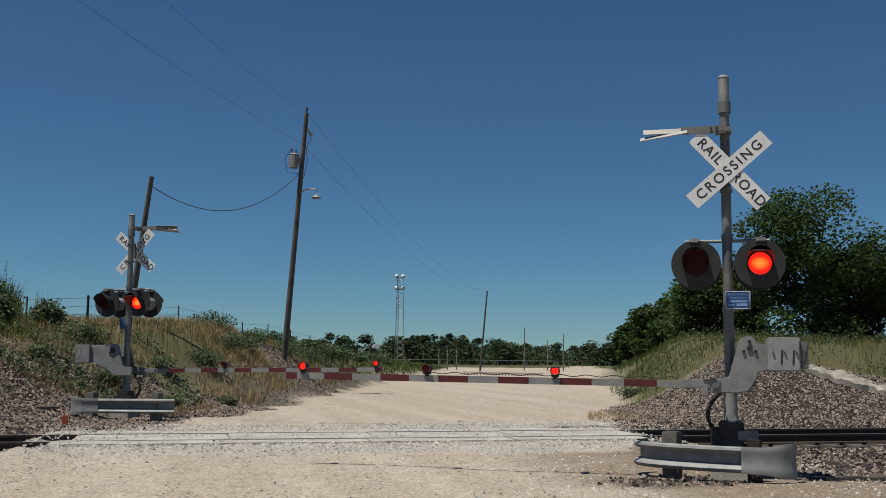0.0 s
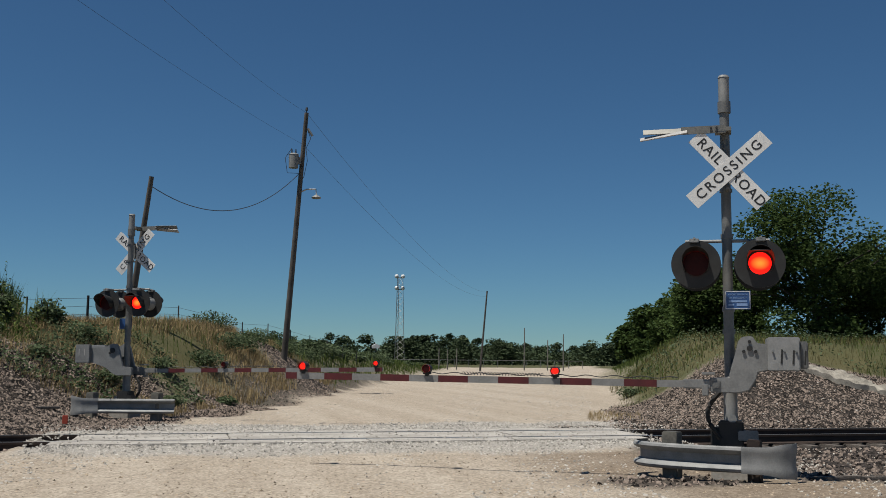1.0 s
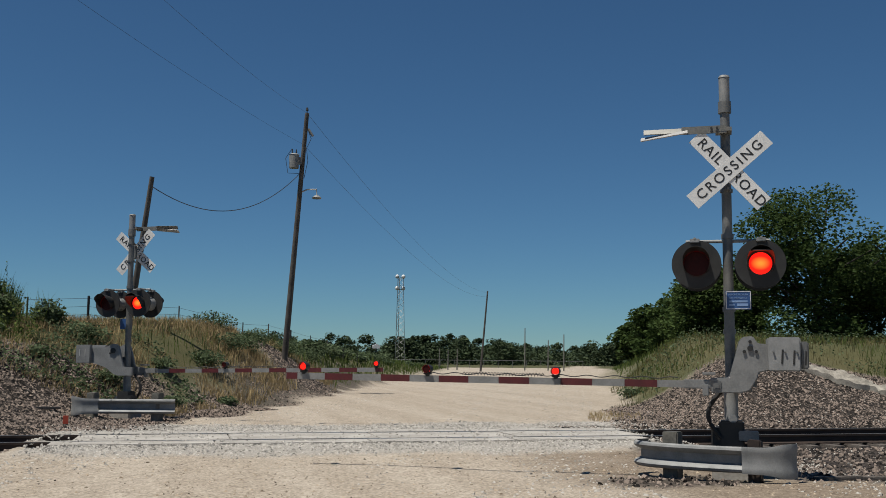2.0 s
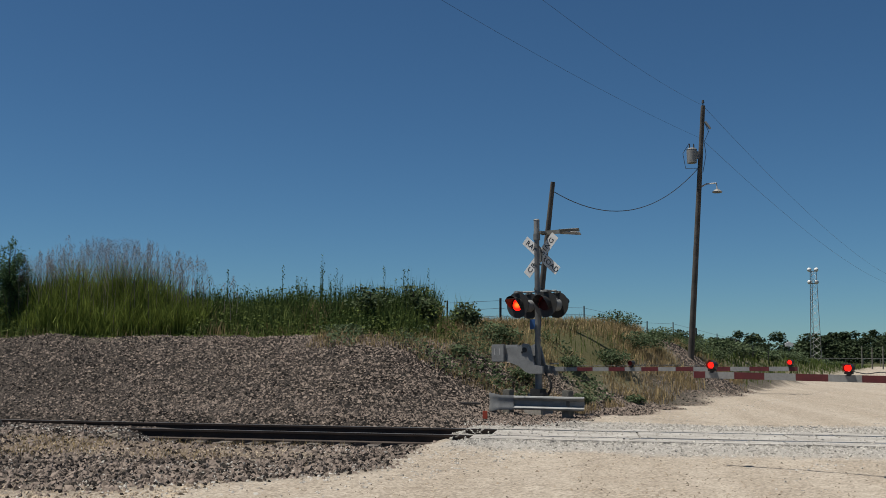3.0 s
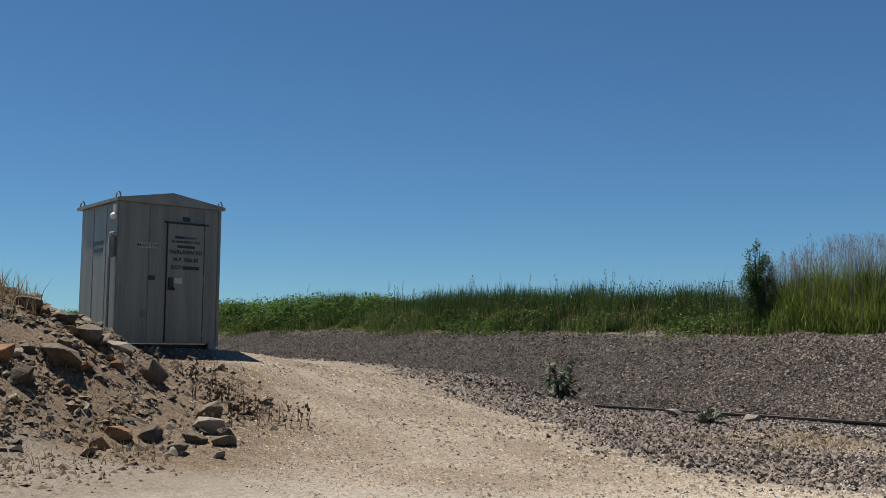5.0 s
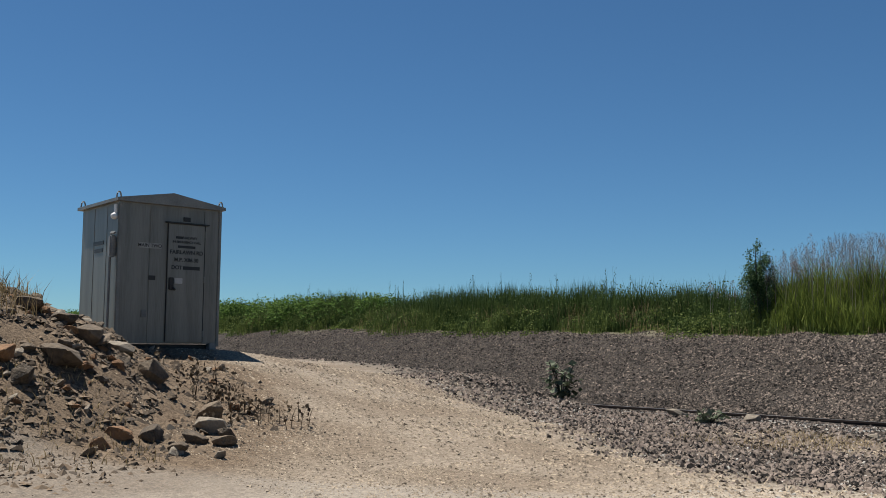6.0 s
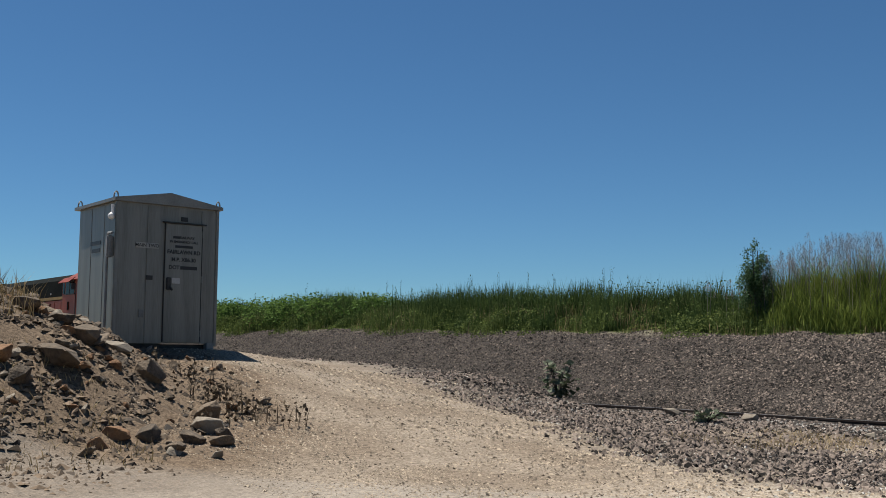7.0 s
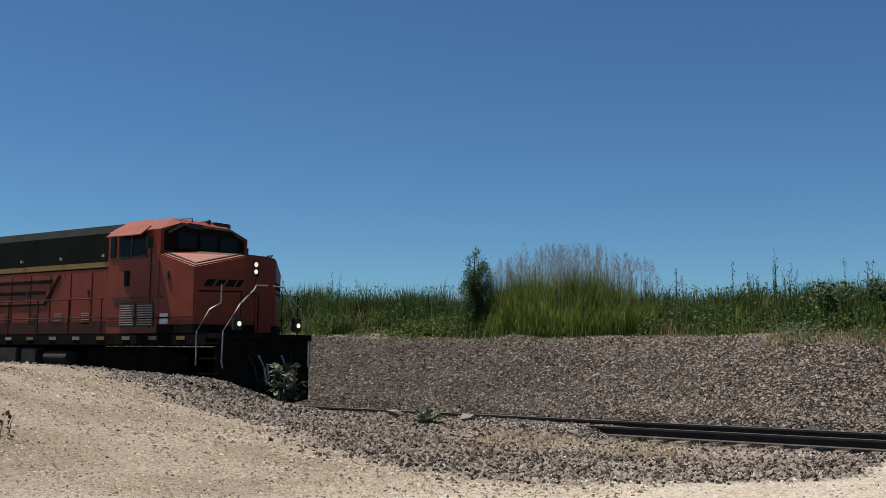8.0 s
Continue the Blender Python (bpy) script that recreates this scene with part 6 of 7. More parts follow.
def gravel():
    b = lambda x, y: covers(x, y)[0] * (np.abs(y - 18) > 0.0)
    p = np.concatenate([scatter(-17, 1, 8.5, 20, 82000, b), scatter(-48, -17, 10, 20, 15000, b), scatter(-16, 3, 20, 28.5, 84000, b), scatter(-46, -16, 20, 26, 70000, b), scatter(4, 24, 9.5, 20, 22000, b), scatter(9, 22, 20, 30, 44000, b), scatter(-1, 7, 35, 45, 3000, b), scatter(0, 8, 24, 42, 22000, b)])
    p = p[~((np.abs(p[:, 1] - 18) < 1.4) & (p[:, 0] > -2.4) & (p[:, 0] < 8.9))]
    rail = np.abs(np.abs(p[:, 1] - 18) - 0.7535) < 0.16
    p = p[~rail]
    p = p[((np.abs(p[:, 1] - 18) > 1.35) & ((p[:, 1] < 15.7) | (p[:, 1] > 17) | (p[:, 0] < -10.5) | (RNG.random(len(p)) < 0.25))) | (RNG.random(len(p)) < 0.15)]
    p[:, 2] += 0.004
    size = RNG.uniform(0.018, 0.045, len(p)) * RNG.choice([0.7, 0.9, 1.2, 1.0, 1.1, 1.4], len(p))
    # grey stone by the road, an ever larger share of dark stone along the bank
    darker = (p[:, 1] > 19.5) & (RNG.random(len(p)) < np.interp(-p[:, 0], [4, 9, 16, 24], [0.0, 0.35, 0.75, 0.95]))
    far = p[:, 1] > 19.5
    stones("ballast", p[~far], size[~far], STONE, "angular grey ballast stones beside the rails")
    stones("bank_ballast", p[far & ~darker], size[far & ~darker], STONE, "grey ballast stones on the banks", plain=True)
    stones("dark_ballast", p[darker], size[darker], DARK_STONE, "angular dark ballast stones on the bank", plain=True)
    pl = lambda x, y: covers(x, y)[1]
    # pale stones mixed into the ballast on the near side of the track
    mixed = scatter(-17, -1, 8.8, 17, 30000, lambda x, y: covers(x, y)[0] * (0.15 + 0.35 * sstep(0.45, 0.75, vnoise(x * 0.8, y * 0.8, 61))))
    p = np.concatenate([scatter(-4, 12, 11.5, 22.5, 46000, pl), mixed, scatter(9, 22, 9.5, 26, 9000, lambda x, y: 0.3 * covers(x, y)[0])])
    on = (np.abs(p[:, 1] - 18) < 1.42) & (p[:, 0] > -2.3) & (p[:, 0] < 8.7)
    p[on, 2] = 0.008
    p = p[~on | (RNG.random(len(p)) < 0.12) & (np.abs(np.abs(p[:, 1] - 18) - 0.7535) > 0.1)]
    stones("pale_chips", p, RNG.uniform(0.012, 0.034, len(p)), PALE_STONE, "pale limestone chips beside the crossing")
    # coarser chips thrown into streaks along the road
    streak = lambda x, y: np.clip(1 - covers(x, y)[0] - covers(x, y)[2], 0, 1) * sstep(0.45, 0.8, vnoise((x - 0.37 * y) * 0.9, y * 0.05, 71)) * (0.3 + 0.7 * vnoise(x * 2, y * 2, 72))
    p = np.concatenate([scatter(0, 26, 20.8, 60, 20000, streak), scatter(-6, 10, 7, 15.5, 9000, streak)])
    stones("road_chips", p, RNG.uniform(0.012, 0.034, len(p)), PALE_STONE, "loose pale chips in streaks along the gravel road", 0.6)
    tn = lambda x, y: np.clip(1 - covers(x, y)[0] - covers(x, y)[2], 0, 1) * (0.55 + 0.45 * (vnoise(x * 0.9, y * 0.9, 33) > 0.5))
    p = np.concatenate([scatter(-17, -4, 6.8, 14.6, 78000, tn), scatter(-11.5, -4.5, 4.6, 6.8, 28000, tn), scatter(-4, 9, 6.8, 15.2, 16000, tn), scatter(-26, -14, 6, 14, 6000, tn), scatter(1, 22, 21, 45, 8000, tn)])
    p[:, 2] -= 0.004
    stones("tan_chips", p, RNG.uniform(0.008, 0.016, len(p)) * RNG.choice([1, 1.3, 1.6, 2, 2.6], len(p)) * np.where(p[:, 0] < -4, 1.1, 0.8) * np.clip(p[:, 1] / 9, 0.55, 1), TAN_STONE, "small tan gravel chips on the drive", 0.6, True)


def rock_mesh(seed, flat=0.7):
    rng = np.random.default_rng(seed)
    bm = bmesh.new()
    # a broken block: the hull of points thrown on a lumpy shell
    d = rng.normal(size=(17, 3))
    d *= (rng.uniform(0.36, 0.52, 17) / np.linalg.norm(d, axis=1))[:, None]
    for x, y, z in d:
        bm.verts.new((x + 0.2 * z, y, z * flat))
    r = bmesh.ops.convex_hull(bm, input=bm.verts[:])
    bmesh.ops.delete(bm, geom=list({v for v in r["geom_interior"] + r["geom_unused"] if isinstance(v, bmesh.types.BMVert)}), context="VERTS")
    bmesh.ops.bevel(bm, geom=bm.edges[:], offset=0.012, segments=1, affect="EDGES")
    return bm


def rubble():
    heap = thing("rubble_heap", pose(0, 0, 0), "heap of brown broken rock and earth beside the drive", "rubble heap")
    kinds = {m: [mesh_of("rock", rock_mesh(i * 7 + j, RNG.uniform(0.55, 0.9)), m) for i in range(6)] for j, m in enumerate((ROCK, ROCK_PALE, ROCK_ORANGE))}
    # the rocks that stand out: x, y, size, tilt, kind
    big = [(-11.35, 4.0, 0.92, -40, ROCK), (-11.7, 4.85, 0.6, 30, ROCK), (-12.0, 4.5, 0.58, 60, ROCK), (-12.4, 4.35, 0.5, 10, ROCK), (-11.75, 5.25, 0.55, -35, ROCK), (-12.6, 4.0, 0.5, 40, ROCK), (-12.2, 5.0, 0.45, 80, ROCK_PALE),
           (-10.35, 5.35, 0.55, 15, ROCK_PALE), (-10.9, 5.6, 0.5, 70, ROCK), (-10.0, 4.95, 0.42, 25, ROCK), (-10.15, 4.55, 0.4, -20, ROCK), (-9.6, 4.6, 0.36, 0, ROCK), (-10.2, 4.2, 0.42, 20, ROCK_ORANGE), (-9.9, 3.9, 0.36, 35, ROCK_ORANGE), (-9.95, 5.3, 0.36, 0, ROCK), (-9.3, 4.9, 0.2, 0, ROCK_PALE), (-10.8, 3.4, 0.4, 0, ROCK), (-11.2, 3.3, 0.5, 0, ROCK_ORANGE)]
    for i, (x, y, s, a, m) in enumerate(big):
        o = new("rock", kinds[m][i % 6])
        o.parent = heap
        o.matrix_basis = pose(x, y, float(ground_at(x, y)) + s * (0.12 if s < 0.6 else -0.06), RNG.uniform(-25, 25), RNG.uniform(-25, 25), a) @ Matrix.Diagonal((s * 1.0, s * 0.72, s * 0.8, 1))
    n = 0
    while n < 280:
        x, y = RNG.uniform(-15.0, -9.0), RNG.uniform(1.6, 6.9)
        r = math.hypot((x + 13.3) / 3.6, (y - 2.3) / 3.7)
        if r > 1.3 or r > 1.0 and RNG.random() < 0.55 or x < -14.6 and y > 5.5:
            continue
        m = (ROCK, ROCK, ROCK_PALE, ROCK, ROCK_ORANGE)[n % 5]
        s = float(RNG.uniform(0.06, 0.17)) * (1.5 if r < 0.75 else 1) * (1.8 if n % 9 == 0 else 1)
        o = new("rock", kinds[m][n % 6])
        o.parent = heap
        o.matrix_basis = pose(x, y, float(ground_at(x, y)) + s * 0.1, *RNG.uniform(-40, 40, 2), RNG.uniform(0, 360)) @ Matrix.Diagonal((s * RNG.uniform(0.9, 1.5), s, s * RNG.uniform(0.6, 1), 1))
        n += 1
    w = lambda x, y: sstep(1.4, 0.9, np.hypot((x + 13.3) / 3.6, (y - 2.3) / 3.7))
    p = scatter(-16, -8.4, 1, 7.8, 30000, w)
    rub = stones("broken_stone", p, RNG.uniform(0.014, 0.04, len(p)) * RNG.choice([0.5, 0.6, 0.8, 1.0, 1.3, 2.0], len(p)), STONE_BROWN, "small broken brown stone on the heap", 0.6, True)
    # dead stalks at the foot of the heap, dry tufts on top
    L = Leaves()
    for cx, cy, k, hh in [(a, b, c // 3, d) for a, b, c, d in [(-10.45, 6.5, 26, 0.38), (-10.9, 5.9, 30, 0.42), (-11.3, 6.05, 26, 0.4), (-11.8, 6.2, 22, 0.4), (-12.4, 6.25, 20, 0.36), (-10.7, 6.15, 20, 0.3), (-11.0, 6.35, 22, 0.3), (-12.9, 6.1, 16, 0.3), (-11.55, 5.85, 18, 0.35), (-10.6, 5.6, 18, 0.26)]]:
        q = np.stack([RNG.normal(cx, 0.2, k), RNG.normal(cy, 0.18, k), np.zeros(k)], 1)
        q[:, 2] = ground_at(q[:, 0], q[:, 1]) - 0.02
        hs = RNG.uniform(0.5, 1, k) * hh
        L.blades(q, hs, np.full(k, 0.012), 0.4)
        for f in (0.35, 0.5, 0.65, 0.8, 0.95):
            L.leaves(q + np.stack([RNG.normal(0, 0.03, k), RNG.normal(0, 0.03, k), hs * f], 1), np.full(k, 0.06), 1)
    stuff("dead_weeds", L, DEAD, "brown withered weeds at the foot of the heap", "weeds")
    L = Leaves()
    p = spots(-15, -11.8, 1.5, 4.6, 1500, lambda x, y: np.hypot((x + 13.3) / 3.6, (y - 2.3) / 3.7) < 0.55)
    L.blades(p, RNG.uniform(0.1, 0.45, len(p)), np.full(len(p), 0.01), 0.7)
    p = spots(-11.5, -9.2, 2.2, 4.4, 500)
    L.blades(p, RNG.uniform(0.05, 0.18, len(p)), np.full(len(p), 0.012), 0.8)
    p = spots(-10.5, -3.5, 12.2, 15.9, 5500, lambda x, y: clumpy(x, y, 0.9, 41, 0.6) & (y > gravel_edge(x) + 1))
    L.blades(p, RNG.uniform(0.04, 0.16, len(p)), np.full(len(p), 0.009), 1.2)
    stuff("straw_tufts", L, STRAW, "dry straw tufts among the stones", "grass")


STONE_BROWN = mat("brown_stone", (0.016, 0.011, 0.007), (0.155, 0.108, 0.068), 1.2, 0.9, 0, 0.5, 30, 0.01, spread=0.9, rand=0.75, island=True)
bank_veg()
hill_veg()
woods()
shrub(-16.3, 26.0, 2.85, 1.5, 9000, 0.05, CONIFER, "slender blue-green shrub on the bank", True)
shrub(-4.85, 27.2, 1.3, 0.55, 2000, 0.12, GREY_LEAF, "broad-leaved green shrub on the bank")
shrub(-6.1, 27.4, 1.3, 0.7, 1800, 0.12, GREY_LEAF, "broad-leaved green shrub on the bank")
shrub(-3.55, 28.2, 0.85, 0.42, 1200, 0.11, GREY_LEAF, "broad-leaved green shrub on the bank")
shrub(-14.15, 15.2, 0.78, 0.34, 110, 0.19, DUSTY, "dusty green weed growing in the ballast", name="weed_plant")
shrub(-10.45, 15.0, 0.26, 0.3, 90, 0.11, DUSTY, "small green weed growing beside the track", name="weed_plant")
tree(25.9, 36.8, 6.3, 3.2, 28000, 0.16, "leafy dark green tree on the bank")
tree(29.6, 37.5, 4.3, 2.7, 22000, 0.16, "leafy dark green tree on the bank")
tree(32.5, 36.0, 3.8, 2.4, 20000, 0.17, "leafy dark green tree on the bank")
tree(24.2, 42.0, 3.1, 2.1, 16000, 0.18, "low bushy green tree beside the road bank")
tree(27.6, 47.0, 3.8, 2.3, 14000, 0.22, "low bushy green tree beside the road bank")
tree(31.0, 55.0, 4.0, 2.5, 12000, 0.26, "low bushy green tree beside the road bank")
tree(34.5, 64.0, 4.0, 2.6, 10000, 0.3, "low bushy green tree beside the road bank")
tree(38.2, 76.0, 3.9, 2.5, 9000, 0.35, "low bushy green tree beside the road bank")
tree(44.0, 92.0, 3.4, 2.4, 8000, 0.42, "low bushy green tree beside the road bank")
gravel()
rubble()


# ---- poles, wires, tower, fence ----
def wire_between(parent, a, b, sag, r=0.0036, n=24):
    a, b = Vector(a), Vector(b)
    pts = [a.lerp(b, i / n) - Vector((0, 0, 4 * sag * (i / n) * (1 - i / n))) for i in range(n + 1)]
    return part("wire", tube(bmesh.new(), pts, r, 5), WIRE, parent, "thin dark overhead wire")


def utility_pole(foot, top, r, label, transformer=False, wood=WOOD):
    p = thing("utility_pole", pose(*foot), label, "utility pole", "utility poles")
    t = Vector(top) - Vector(foot)
    part("shaft", rod(bmesh.new(), (0, 0, -0.8), t, r * 1.25, r * 0.8, 14), wood, p, "weathered grey timber shaft")
    if transformer:
        u = t.normalized()
        c = u * 7.95 + Vector((-0.34, -0.12, 0))
        bm = rod(bmesh.new(), c - Vector((0, 0, 0.27)), c + Vector((0, 0, 0.27)), 0.19, 0.2, 20)
        rod(bm, c + Vector((0, 0, 0.27)), c + Vector((0, 0, 0.32)), 0.21, 0.14, 20)
        tf = part("transformer", bm, GALV, p, "pale grey can transformer")
        for dx in (-0.08, 0.08):
            part("bushing", rod(bmesh.new(), c + Vector((dx, 0, 0.31)), c + Vector((dx, 0, 0.5)), 0.035, 0.02, 8), BLACK, tf)
        part("hanger", box(bmesh.new(), c + Vector((0.2, 0.05, 0.05)), (0.2, 0.1, 0.3)), GALV_DARK, tf)
        part("cutout", rod(bmesh.new(), u * 9.3 + Vector((0.1, -0.1, 0)), u * 9.0 + Vector((0.3, -0.2, 0)), 0.05, n=8), GALV_DARK, p, "fuse cutout")
        part("insulator", rod(rod(bmesh.new(), t, t + Vector((0, 0, 0.15)), 0.02, n=8), t + Vector((0, 0, 0.1)), t + Vector((0, 0, 0.22)), 0.06, 0.04, 10), BLACK, p)
        b = u * 6.72
        lamp = part("lamp_arm", tube(bmesh.new(), [b, b + Vector((0.3, -0.1, 0.14)), b + Vector((0.66, -0.22, 0.14)), b + Vector((0.68, -0.23, -0.1))], 0.03, 7), GRAB, p, "grey street lamp arm")
        part("lamp_head", rod(rod(bmesh.new(), b + Vector((0.68, -0.23, -0.1)), b + Vector((0.68, -0.23, -0.2)), 0.07, 0.19, 14), b + Vector((0.68, -0.23, -0.2)), b + Vector((0.68, -0.23, -0.24)), 0.2, 0.17, 14), GALV, lamp, "dull grey street lamp head")
        part("drop_cable", tube(bmesh.new(), [u * 9.2 + Vector((0.12, -0.1, 0)), u * 8.9 + Vector((0.25, -0.15, 0)), u * 8.5 + Vector((0.1, -0.15, 0)), u * 8.0 + Vector((0.2, -0.15, 0)), u * 7.3 + Vector((0.12, -0.1, 0))], 0.012, 5), WIRE, p)
        part("drop_cable", tube(bmesh.new(), [c + Vector((-0.1, -0.1, 0.5)), c + Vector((-0.35, -0.1, 0.1)), c + Vector((-0.25, -0.1, -0.5)), u * 7.5], 0.012, 5), WIRE, p)
    return p


PF, PT = (3.85, 40.5, float(height(3.85, 40.5))), (4.42, 39.3, 11.24)
main_pole = utility_pole(PF, PT, 0.105, "leaning timber utility pole with transformer and street lamp", True)
SF, ST = (-1.75, 31.6, float(height(-1.75, 31.6))), (-1.15, 30.8, 6.8)
short_pole = utility_pole(SF, ST, 0.088, "short leaning timber pole behind the signal")
FF, FT = (37.5, 125.3, float(height(37.5, 125.3))), (38.15, 124.2, 10.5)
far_pole = utility_pole(FF, FT, 0.12, "distant leaning timber utility pole")
lines = thing("overhead_wires", pose(0, 0, 0), "thin dark overhead wires strung between timber poles", "wires")
up = lambda f, t, k: tuple(Vector(f).lerp(Vector(t), k))
wire_between(lines, up(SF, ST, 0.94), up(PF, PT, 0.76), 1.15, 0.014)
B, C = Vector((-0.97, 20.2, 8.6)), Vector((-2.71, 20.6, 8.6))
wire_between(lines, PT, tuple(Vector(PT).lerp(B, 2.4) + Vector((0, 0, 2.6))), 0.9)
wire_between(lines, up(PF, PT, 0.87), tuple(Vector(up(PF, PT, 0.87)).lerp(C, 2.4) + Vector((0, 0, 2.0))), 0.7)
wire_between(lines, PT, up(FF, FT, 0.98), 1.6, 0.006)
wire_between(lines, up(PF, PT, 0.87), up(FF, FT, 0.93), 1.6, 0.006)


def lattice_tower(x, y, h):
    t = thing("lattice_tower", pose(x, y, 0), "slim grey lattice tower with floodlights far off", "tower")
    legs = [(-1.5, -1.5), (1.5, -1.5), (0, 1.6)]
    for lx, ly in legs:
        part("leg", rod(bmesh.new(), (lx, ly, 0), (lx * 0.55, ly * 0.55, h), 0.09, n=6), GALV_DARK, t)
    n = 14
    for i in range(n):
        a, b = i / n, (i + 1) / n
        for j in range(3):
            (x0, y0), (x1, y1) = legs[j], legs[(j + 1) % 3]
            k0, k1 = 1 - 0.45 * a, 1 - 0.45 * b
            part("brace", rod(bmesh.new(), (x0 * k0, y0 * k0, h * a), (x1 * k1, y1 * k1, h * b), 0.045, n=4), GALV_DARK, t)
    for z in (h * 0.995, h * 0.86):
        part("platform", box(bmesh.new(), (0, 0, z), (2.4, 0.3, 0.2)), GALV_DARK, t)
        for dx in (-0.95, 0.95):
            bm = bmesh.new()
            bmesh.ops.create_uvsphere(bm, u_segments=12, v_segments=8, radius=0.62, matrix=Matrix.Translation((dx, -0.3, z + 0.4)))
            part("floodlight", bm, WHITE, t, "pale floodlight")
    return t


lattice_tower(62.4, 293.5, 26.3)


def fence():
    f = thing("wire_fence", pose(0, 0, 0), "thin wire fence with dark posts on the bank", "fence")
    a, b = Vector((-4.3, 29.7, 0)), Vector((10.5, 62.0, 0))
    pts = []
    for i in range(12):
        p = a.lerp(b, i / 11)
        z = float(height(p.x, p.y))
        top = 0.88 + 0.06 * math.sin(i * 2.3)
        part("fence_post", rod(bmesh.new(), (p.x, p.y, z - 0.3), (p.x, p.y, z + top), 0.04 if i % 3 == 1 else 0.025, n=7), BLACK if i % 3 else WOOD, f)
        pts.append((p.x, p.y, z + top - 0.08))
    for k in range(3):
        part("fence_wire", tube(bmesh.new(), [(x, y, z - 0.25 * k) for x, y, z in pts], 0.005, 4), WIRE, f)


fence()

rail = thing("pipe_fence", pose(0, 0, 0), "low dark pipe fence along the far lot", "fence")
part("top_rail", tube(bmesh.new(), [(38 + 7 * i, 196.0 - 0.5 * i, 1.5) for i in range(7)], 0.05, 6), GALV_DARK, rail)
for i in range(15):
    part("fence_post", rod(bmesh.new(), (38 + 3 * i, 196.0 - 0.214 * i, -0.2), (38 + 3 * i, 196.0 - 0.214 * i, 1.5), 0.05, n=6), GALV_DARK, rail)

# posts at the far lot, a small pale sign, pale bank cloth, a spray-marked stake, debris
for x, y, h in ((49.8, 142.9, 6.4), (53.2, 142.0, 4.6), (55.5, 141.4, 5.5), (37.3, 146.2, 3.2), (39.9, 145.5, 3.2), (38.6, 146, 3.0)):
    utility_pole((x, y, 0), (x + 0.05, y, h), 0.085, "bare distant timber post by the lot", wood=POST_WOOD)
sg = thing("small_sign", pose(16.8, 89.0, float(height(16.8, 89))), "small pale roof-shaped box on a post", "sign")
part("sign_post", rod(bmesh.new(), (0, 0, 0), (0, 0, 1.45), 0.06, n=8), WOOD, sg)
part("sign_board", prism(bmesh.new(), [(-0.3, 0), (0.3, 0), (0.34, 0.25), (0, 0.42), (-0.34, 0.25)], -0.2, 0.2), WHITE, sg, m=pose(0, 0, 1.1))


def bank_cloth(x0, y0, x1, y1, w):
    """A rumpled pale erosion blanket lying on the slope."""
    bm = bmesh.new()
    rows = []
    for i in range(45):
        row = []
        for j in range(13):
            k = i / 44
            x, y = x0 + (x1 - x0) * k + w * (j / 12 - 0.5) * 0.5, y0 + (y1 - y0) * k + w * (j / 12 - 0.5) * (1 + 0.5 * math.sin(7 * k + x0))
            z = float(height(x, y)) + 0.01 + 0.08 * float(vnoise(np.array(x * 4.5), np.array(y * 5.5), 50)) + 0.13 * float(vnoise(np.array(x * 3 + y * 9), np.array(y * 13 - x * 4), 51))
            row.append((bm.verts.new((x, y, z + 0.03)), bm.verts.new((x, y, z - 0.12))))
        rows.append(row)
    for a, b in zip(rows, rows[1:]):
        for j in range(12):
            bm.faces.new((a[j][0], a[j + 1][0], b[j + 1][0], b[j][0]))
            bm.faces.new((a[j][1], b[j][1], b[j + 1][1], a[j + 1][1]))
    for a, b in zip(rows, rows[1:]):
        for j in (0, 12):
            bm.faces.new((a[j][0], b[j][0], b[j][1], a[j][1]))
    return whole("erosion_blanket", bm, CLOTH, "rumpled pale erosion cloth on the gravel slope", "cloth")


bank_cloth(15.7, 23.5, 17.6, 22.7, 0.55)
bank_cloth(17.4, 22.7, 19.6, 21.5, 0.5)
SPRAY = mat("orange_marker_paint", (0.34, 0.0408, 0.0204), (0.4216, 0.068, 0.034), 4, 0.8, 0, 0)
mk = thing("marker_flag", pose(-2.2, 20.4, float(height(-2.2, 20.4))), "small faded orange marker on a wire stake", "marker")
part("stake", rod(bmesh.new(), (0, 0, -0.1), (0.02, 0, 0.2), 0.008, n=6), RUST, mk)
part("flag", box(bmesh.new(), (0.045, 0, 0.15), (0.1, 0.02, 0.16), bevel=0.006), SPRAY, mk)
for x, y, l, a in ((-2.85, 22.6, 0.7, 15), (7.9, 10.9, 0.7, 4), (8.6, 11.2, 0.5, -4)):
    whole("timber_scrap", box(bmesh.new(), (0, 0, 0.02), (l, 0.1, 0.05), bevel=0.01), TIE, "old dark timber scrap lying on the gravel", "timber", pose(x, y, float(height(x, y)), 0, 0, a), "timber scraps")
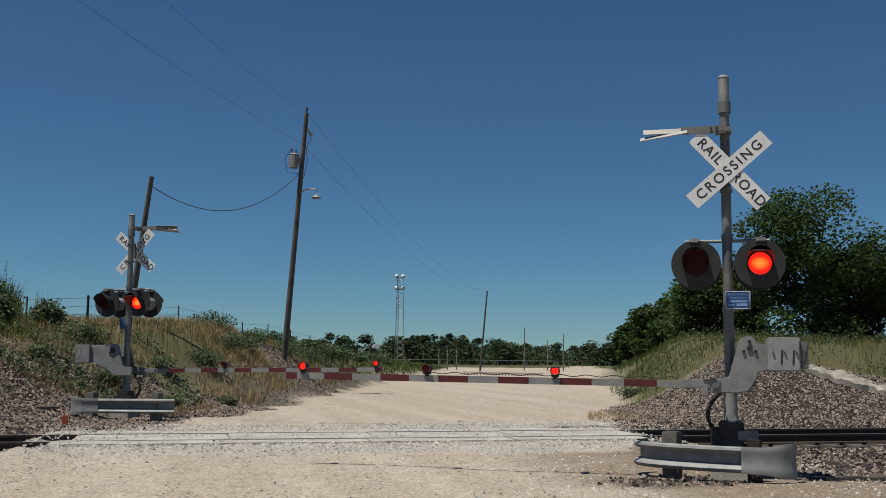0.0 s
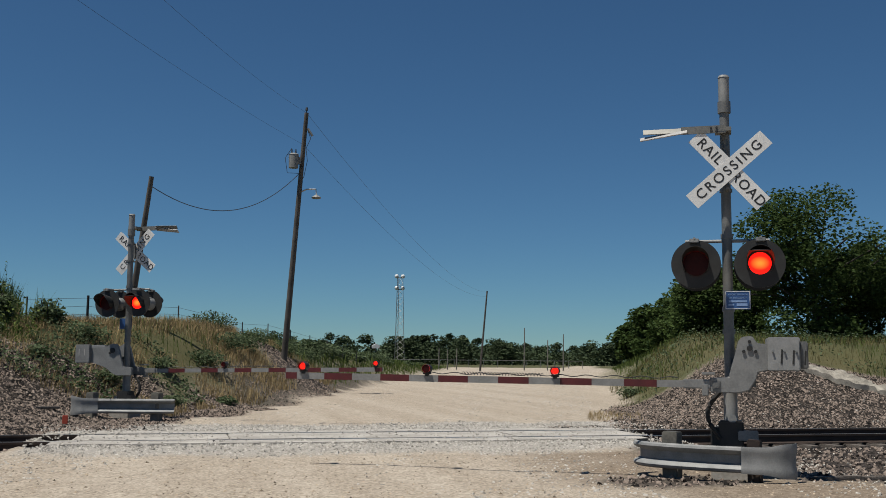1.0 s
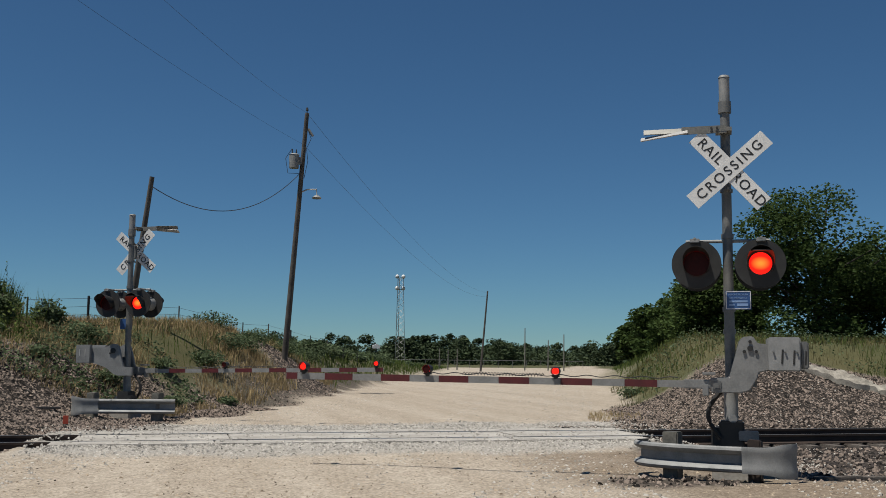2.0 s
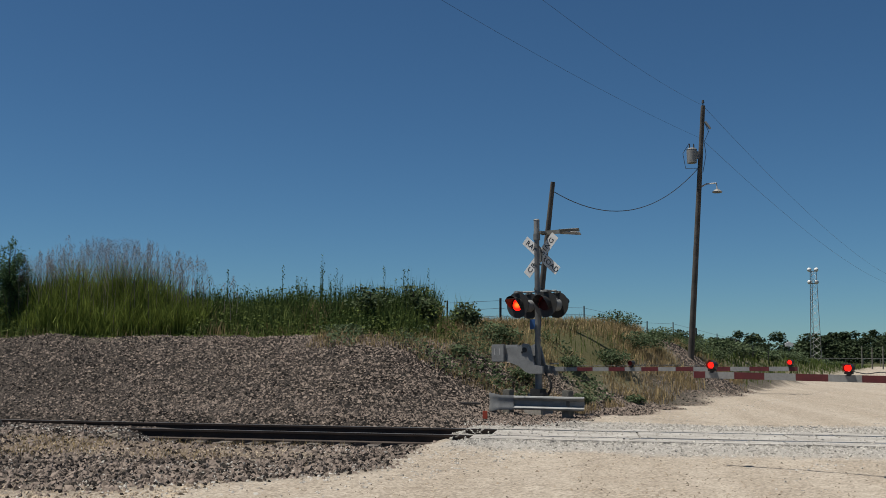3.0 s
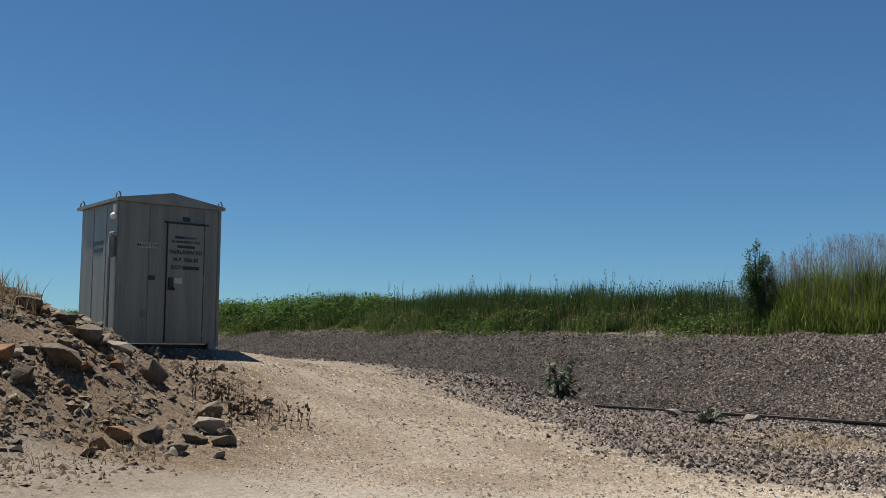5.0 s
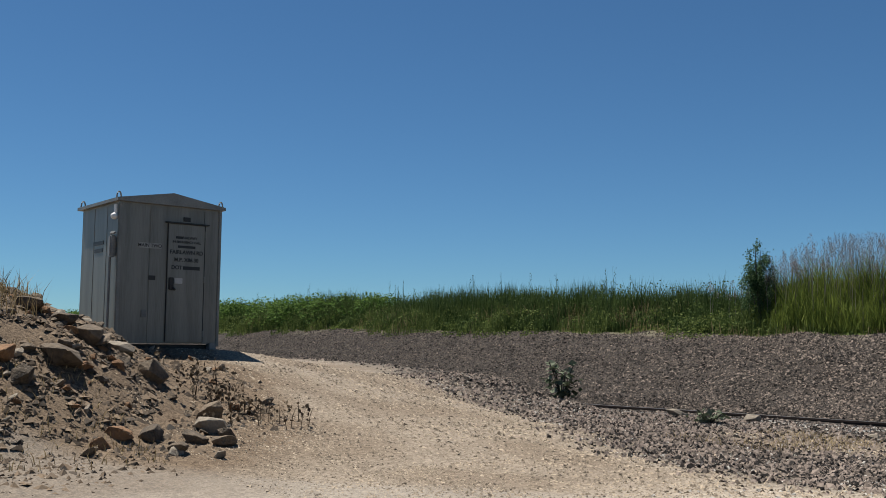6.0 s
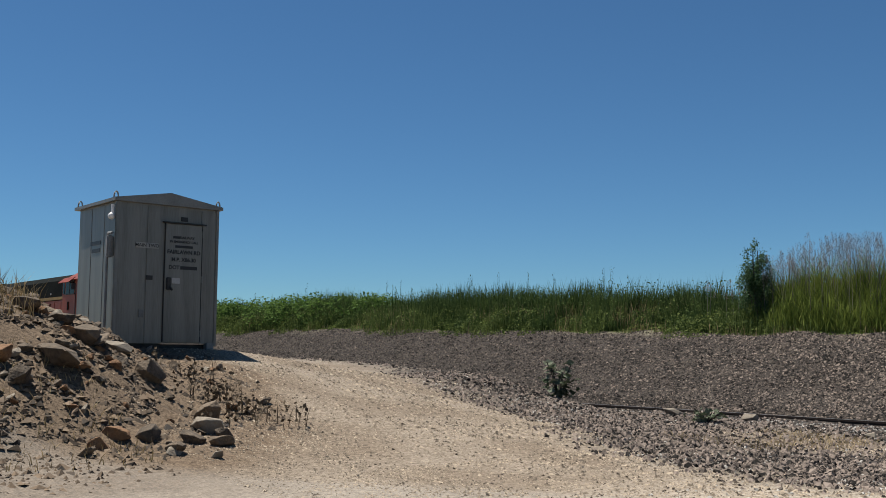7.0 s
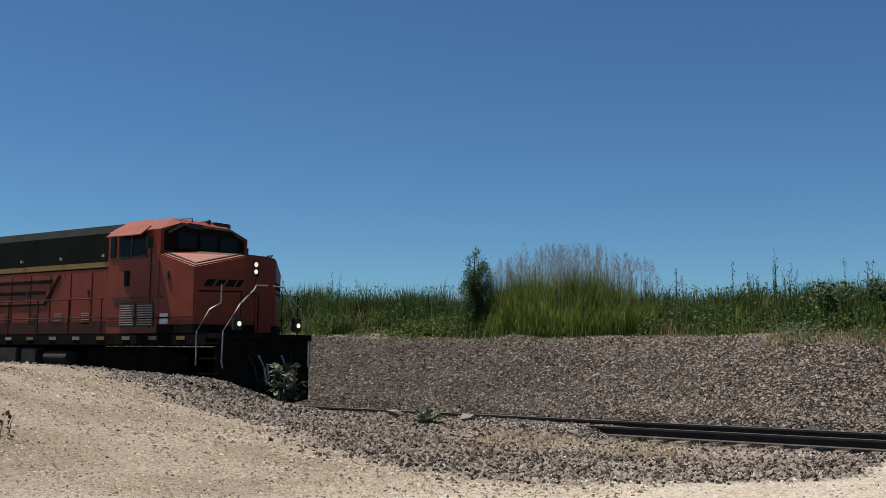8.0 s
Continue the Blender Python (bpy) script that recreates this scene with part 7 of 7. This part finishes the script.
for x, y, s in ((-10.6, 16.6, 0.5), (-11.5, 16.55, 0.62), (-12.35, 16.6, 0.5), (-7.8, 15.6, 0.3), (-7.2, 15.75, 0.3), (9.2, 15.0, 0.3), (-6.2, 15.9, 0.22)):
    whole("loose_rock", rock_mesh(int(s * 100 + x * 7) % 97 + 3, 0.5), ROCK_PALE, "pale loose rock beside the track", "rock", pose(x, y, float(height(x, y)) + 0.06, 0, 0, x * 40) @ Matrix.Diagonal((s, s * 0.8, s * 0.9, 1)), "loose rocks by the track", smooth=False)


# ---- what moves ----
def motions():
    # the train runs in from beyond the heap at a steady 25 m/s
    walk(locomotive, [(t, pose(-18.4 - 25.2 * (8.0 - t), 18, 0)) for t in (0.0, 2.0, 4.0, 6.0, 7.0, 8.0)])
    turn = math.degrees(25.2 / 0.53)
    for w, x, y in WHEELS:
        walk(w, [(k / 15, pose(x, y, 0.53, 0, turn * k / 15, 0)) for k in range(0, 121)])
    # flashers: an added flap hides each always-glowing lens and swings up while its lamp is lit; period about 1.1 s
    def flaps(obs, lit, up):
        for ob in obs:
            base = ob.matrix_basis.copy()
            opened = base @ up
            rows = [(0.0, opened if lit[0][0] <= 0 else base)]
            for a, b in lit:
                if a > 0:
                    rows += [(a - 0.034, base), (a, opened)]
                if b < 8.0:
                    rows += [(b - 0.034, opened), (b, base)]
            last = opened if lit[-1][1] >= 8.0 else base
            walk(ob, rows + [(8.0, last)])
    right = [(0.0, 0.32), (0.9, 1.43), (1.98, 2.5), (3.06, 3.6), (4.15, 4.7), (5.25, 5.8), (6.35, 6.9), (7.45, 8.0)]
    left = [(0.36, 0.9), (1.46, 1.95), (2.56, 3.03), (3.63, 4.12), (4.73, 5.22), (5.83, 6.32), (6.93, 7.42)]
    flaps(ADDED_FLAPS["right"], right, pose(0, 0, 0, -86, 0, 0))
    flaps(ADDED_FLAPS["left"], left, pose(0, 0, 0, -86, 0, 0))
    flaps(ADDED_FLAPS["arm_b"], right, pose(0, 0, 0, -84, 0, 0))
    flaps(ADDED_FLAPS["arm_a"], left, pose(0, 0, 0, -84, 0, 0))


motions()
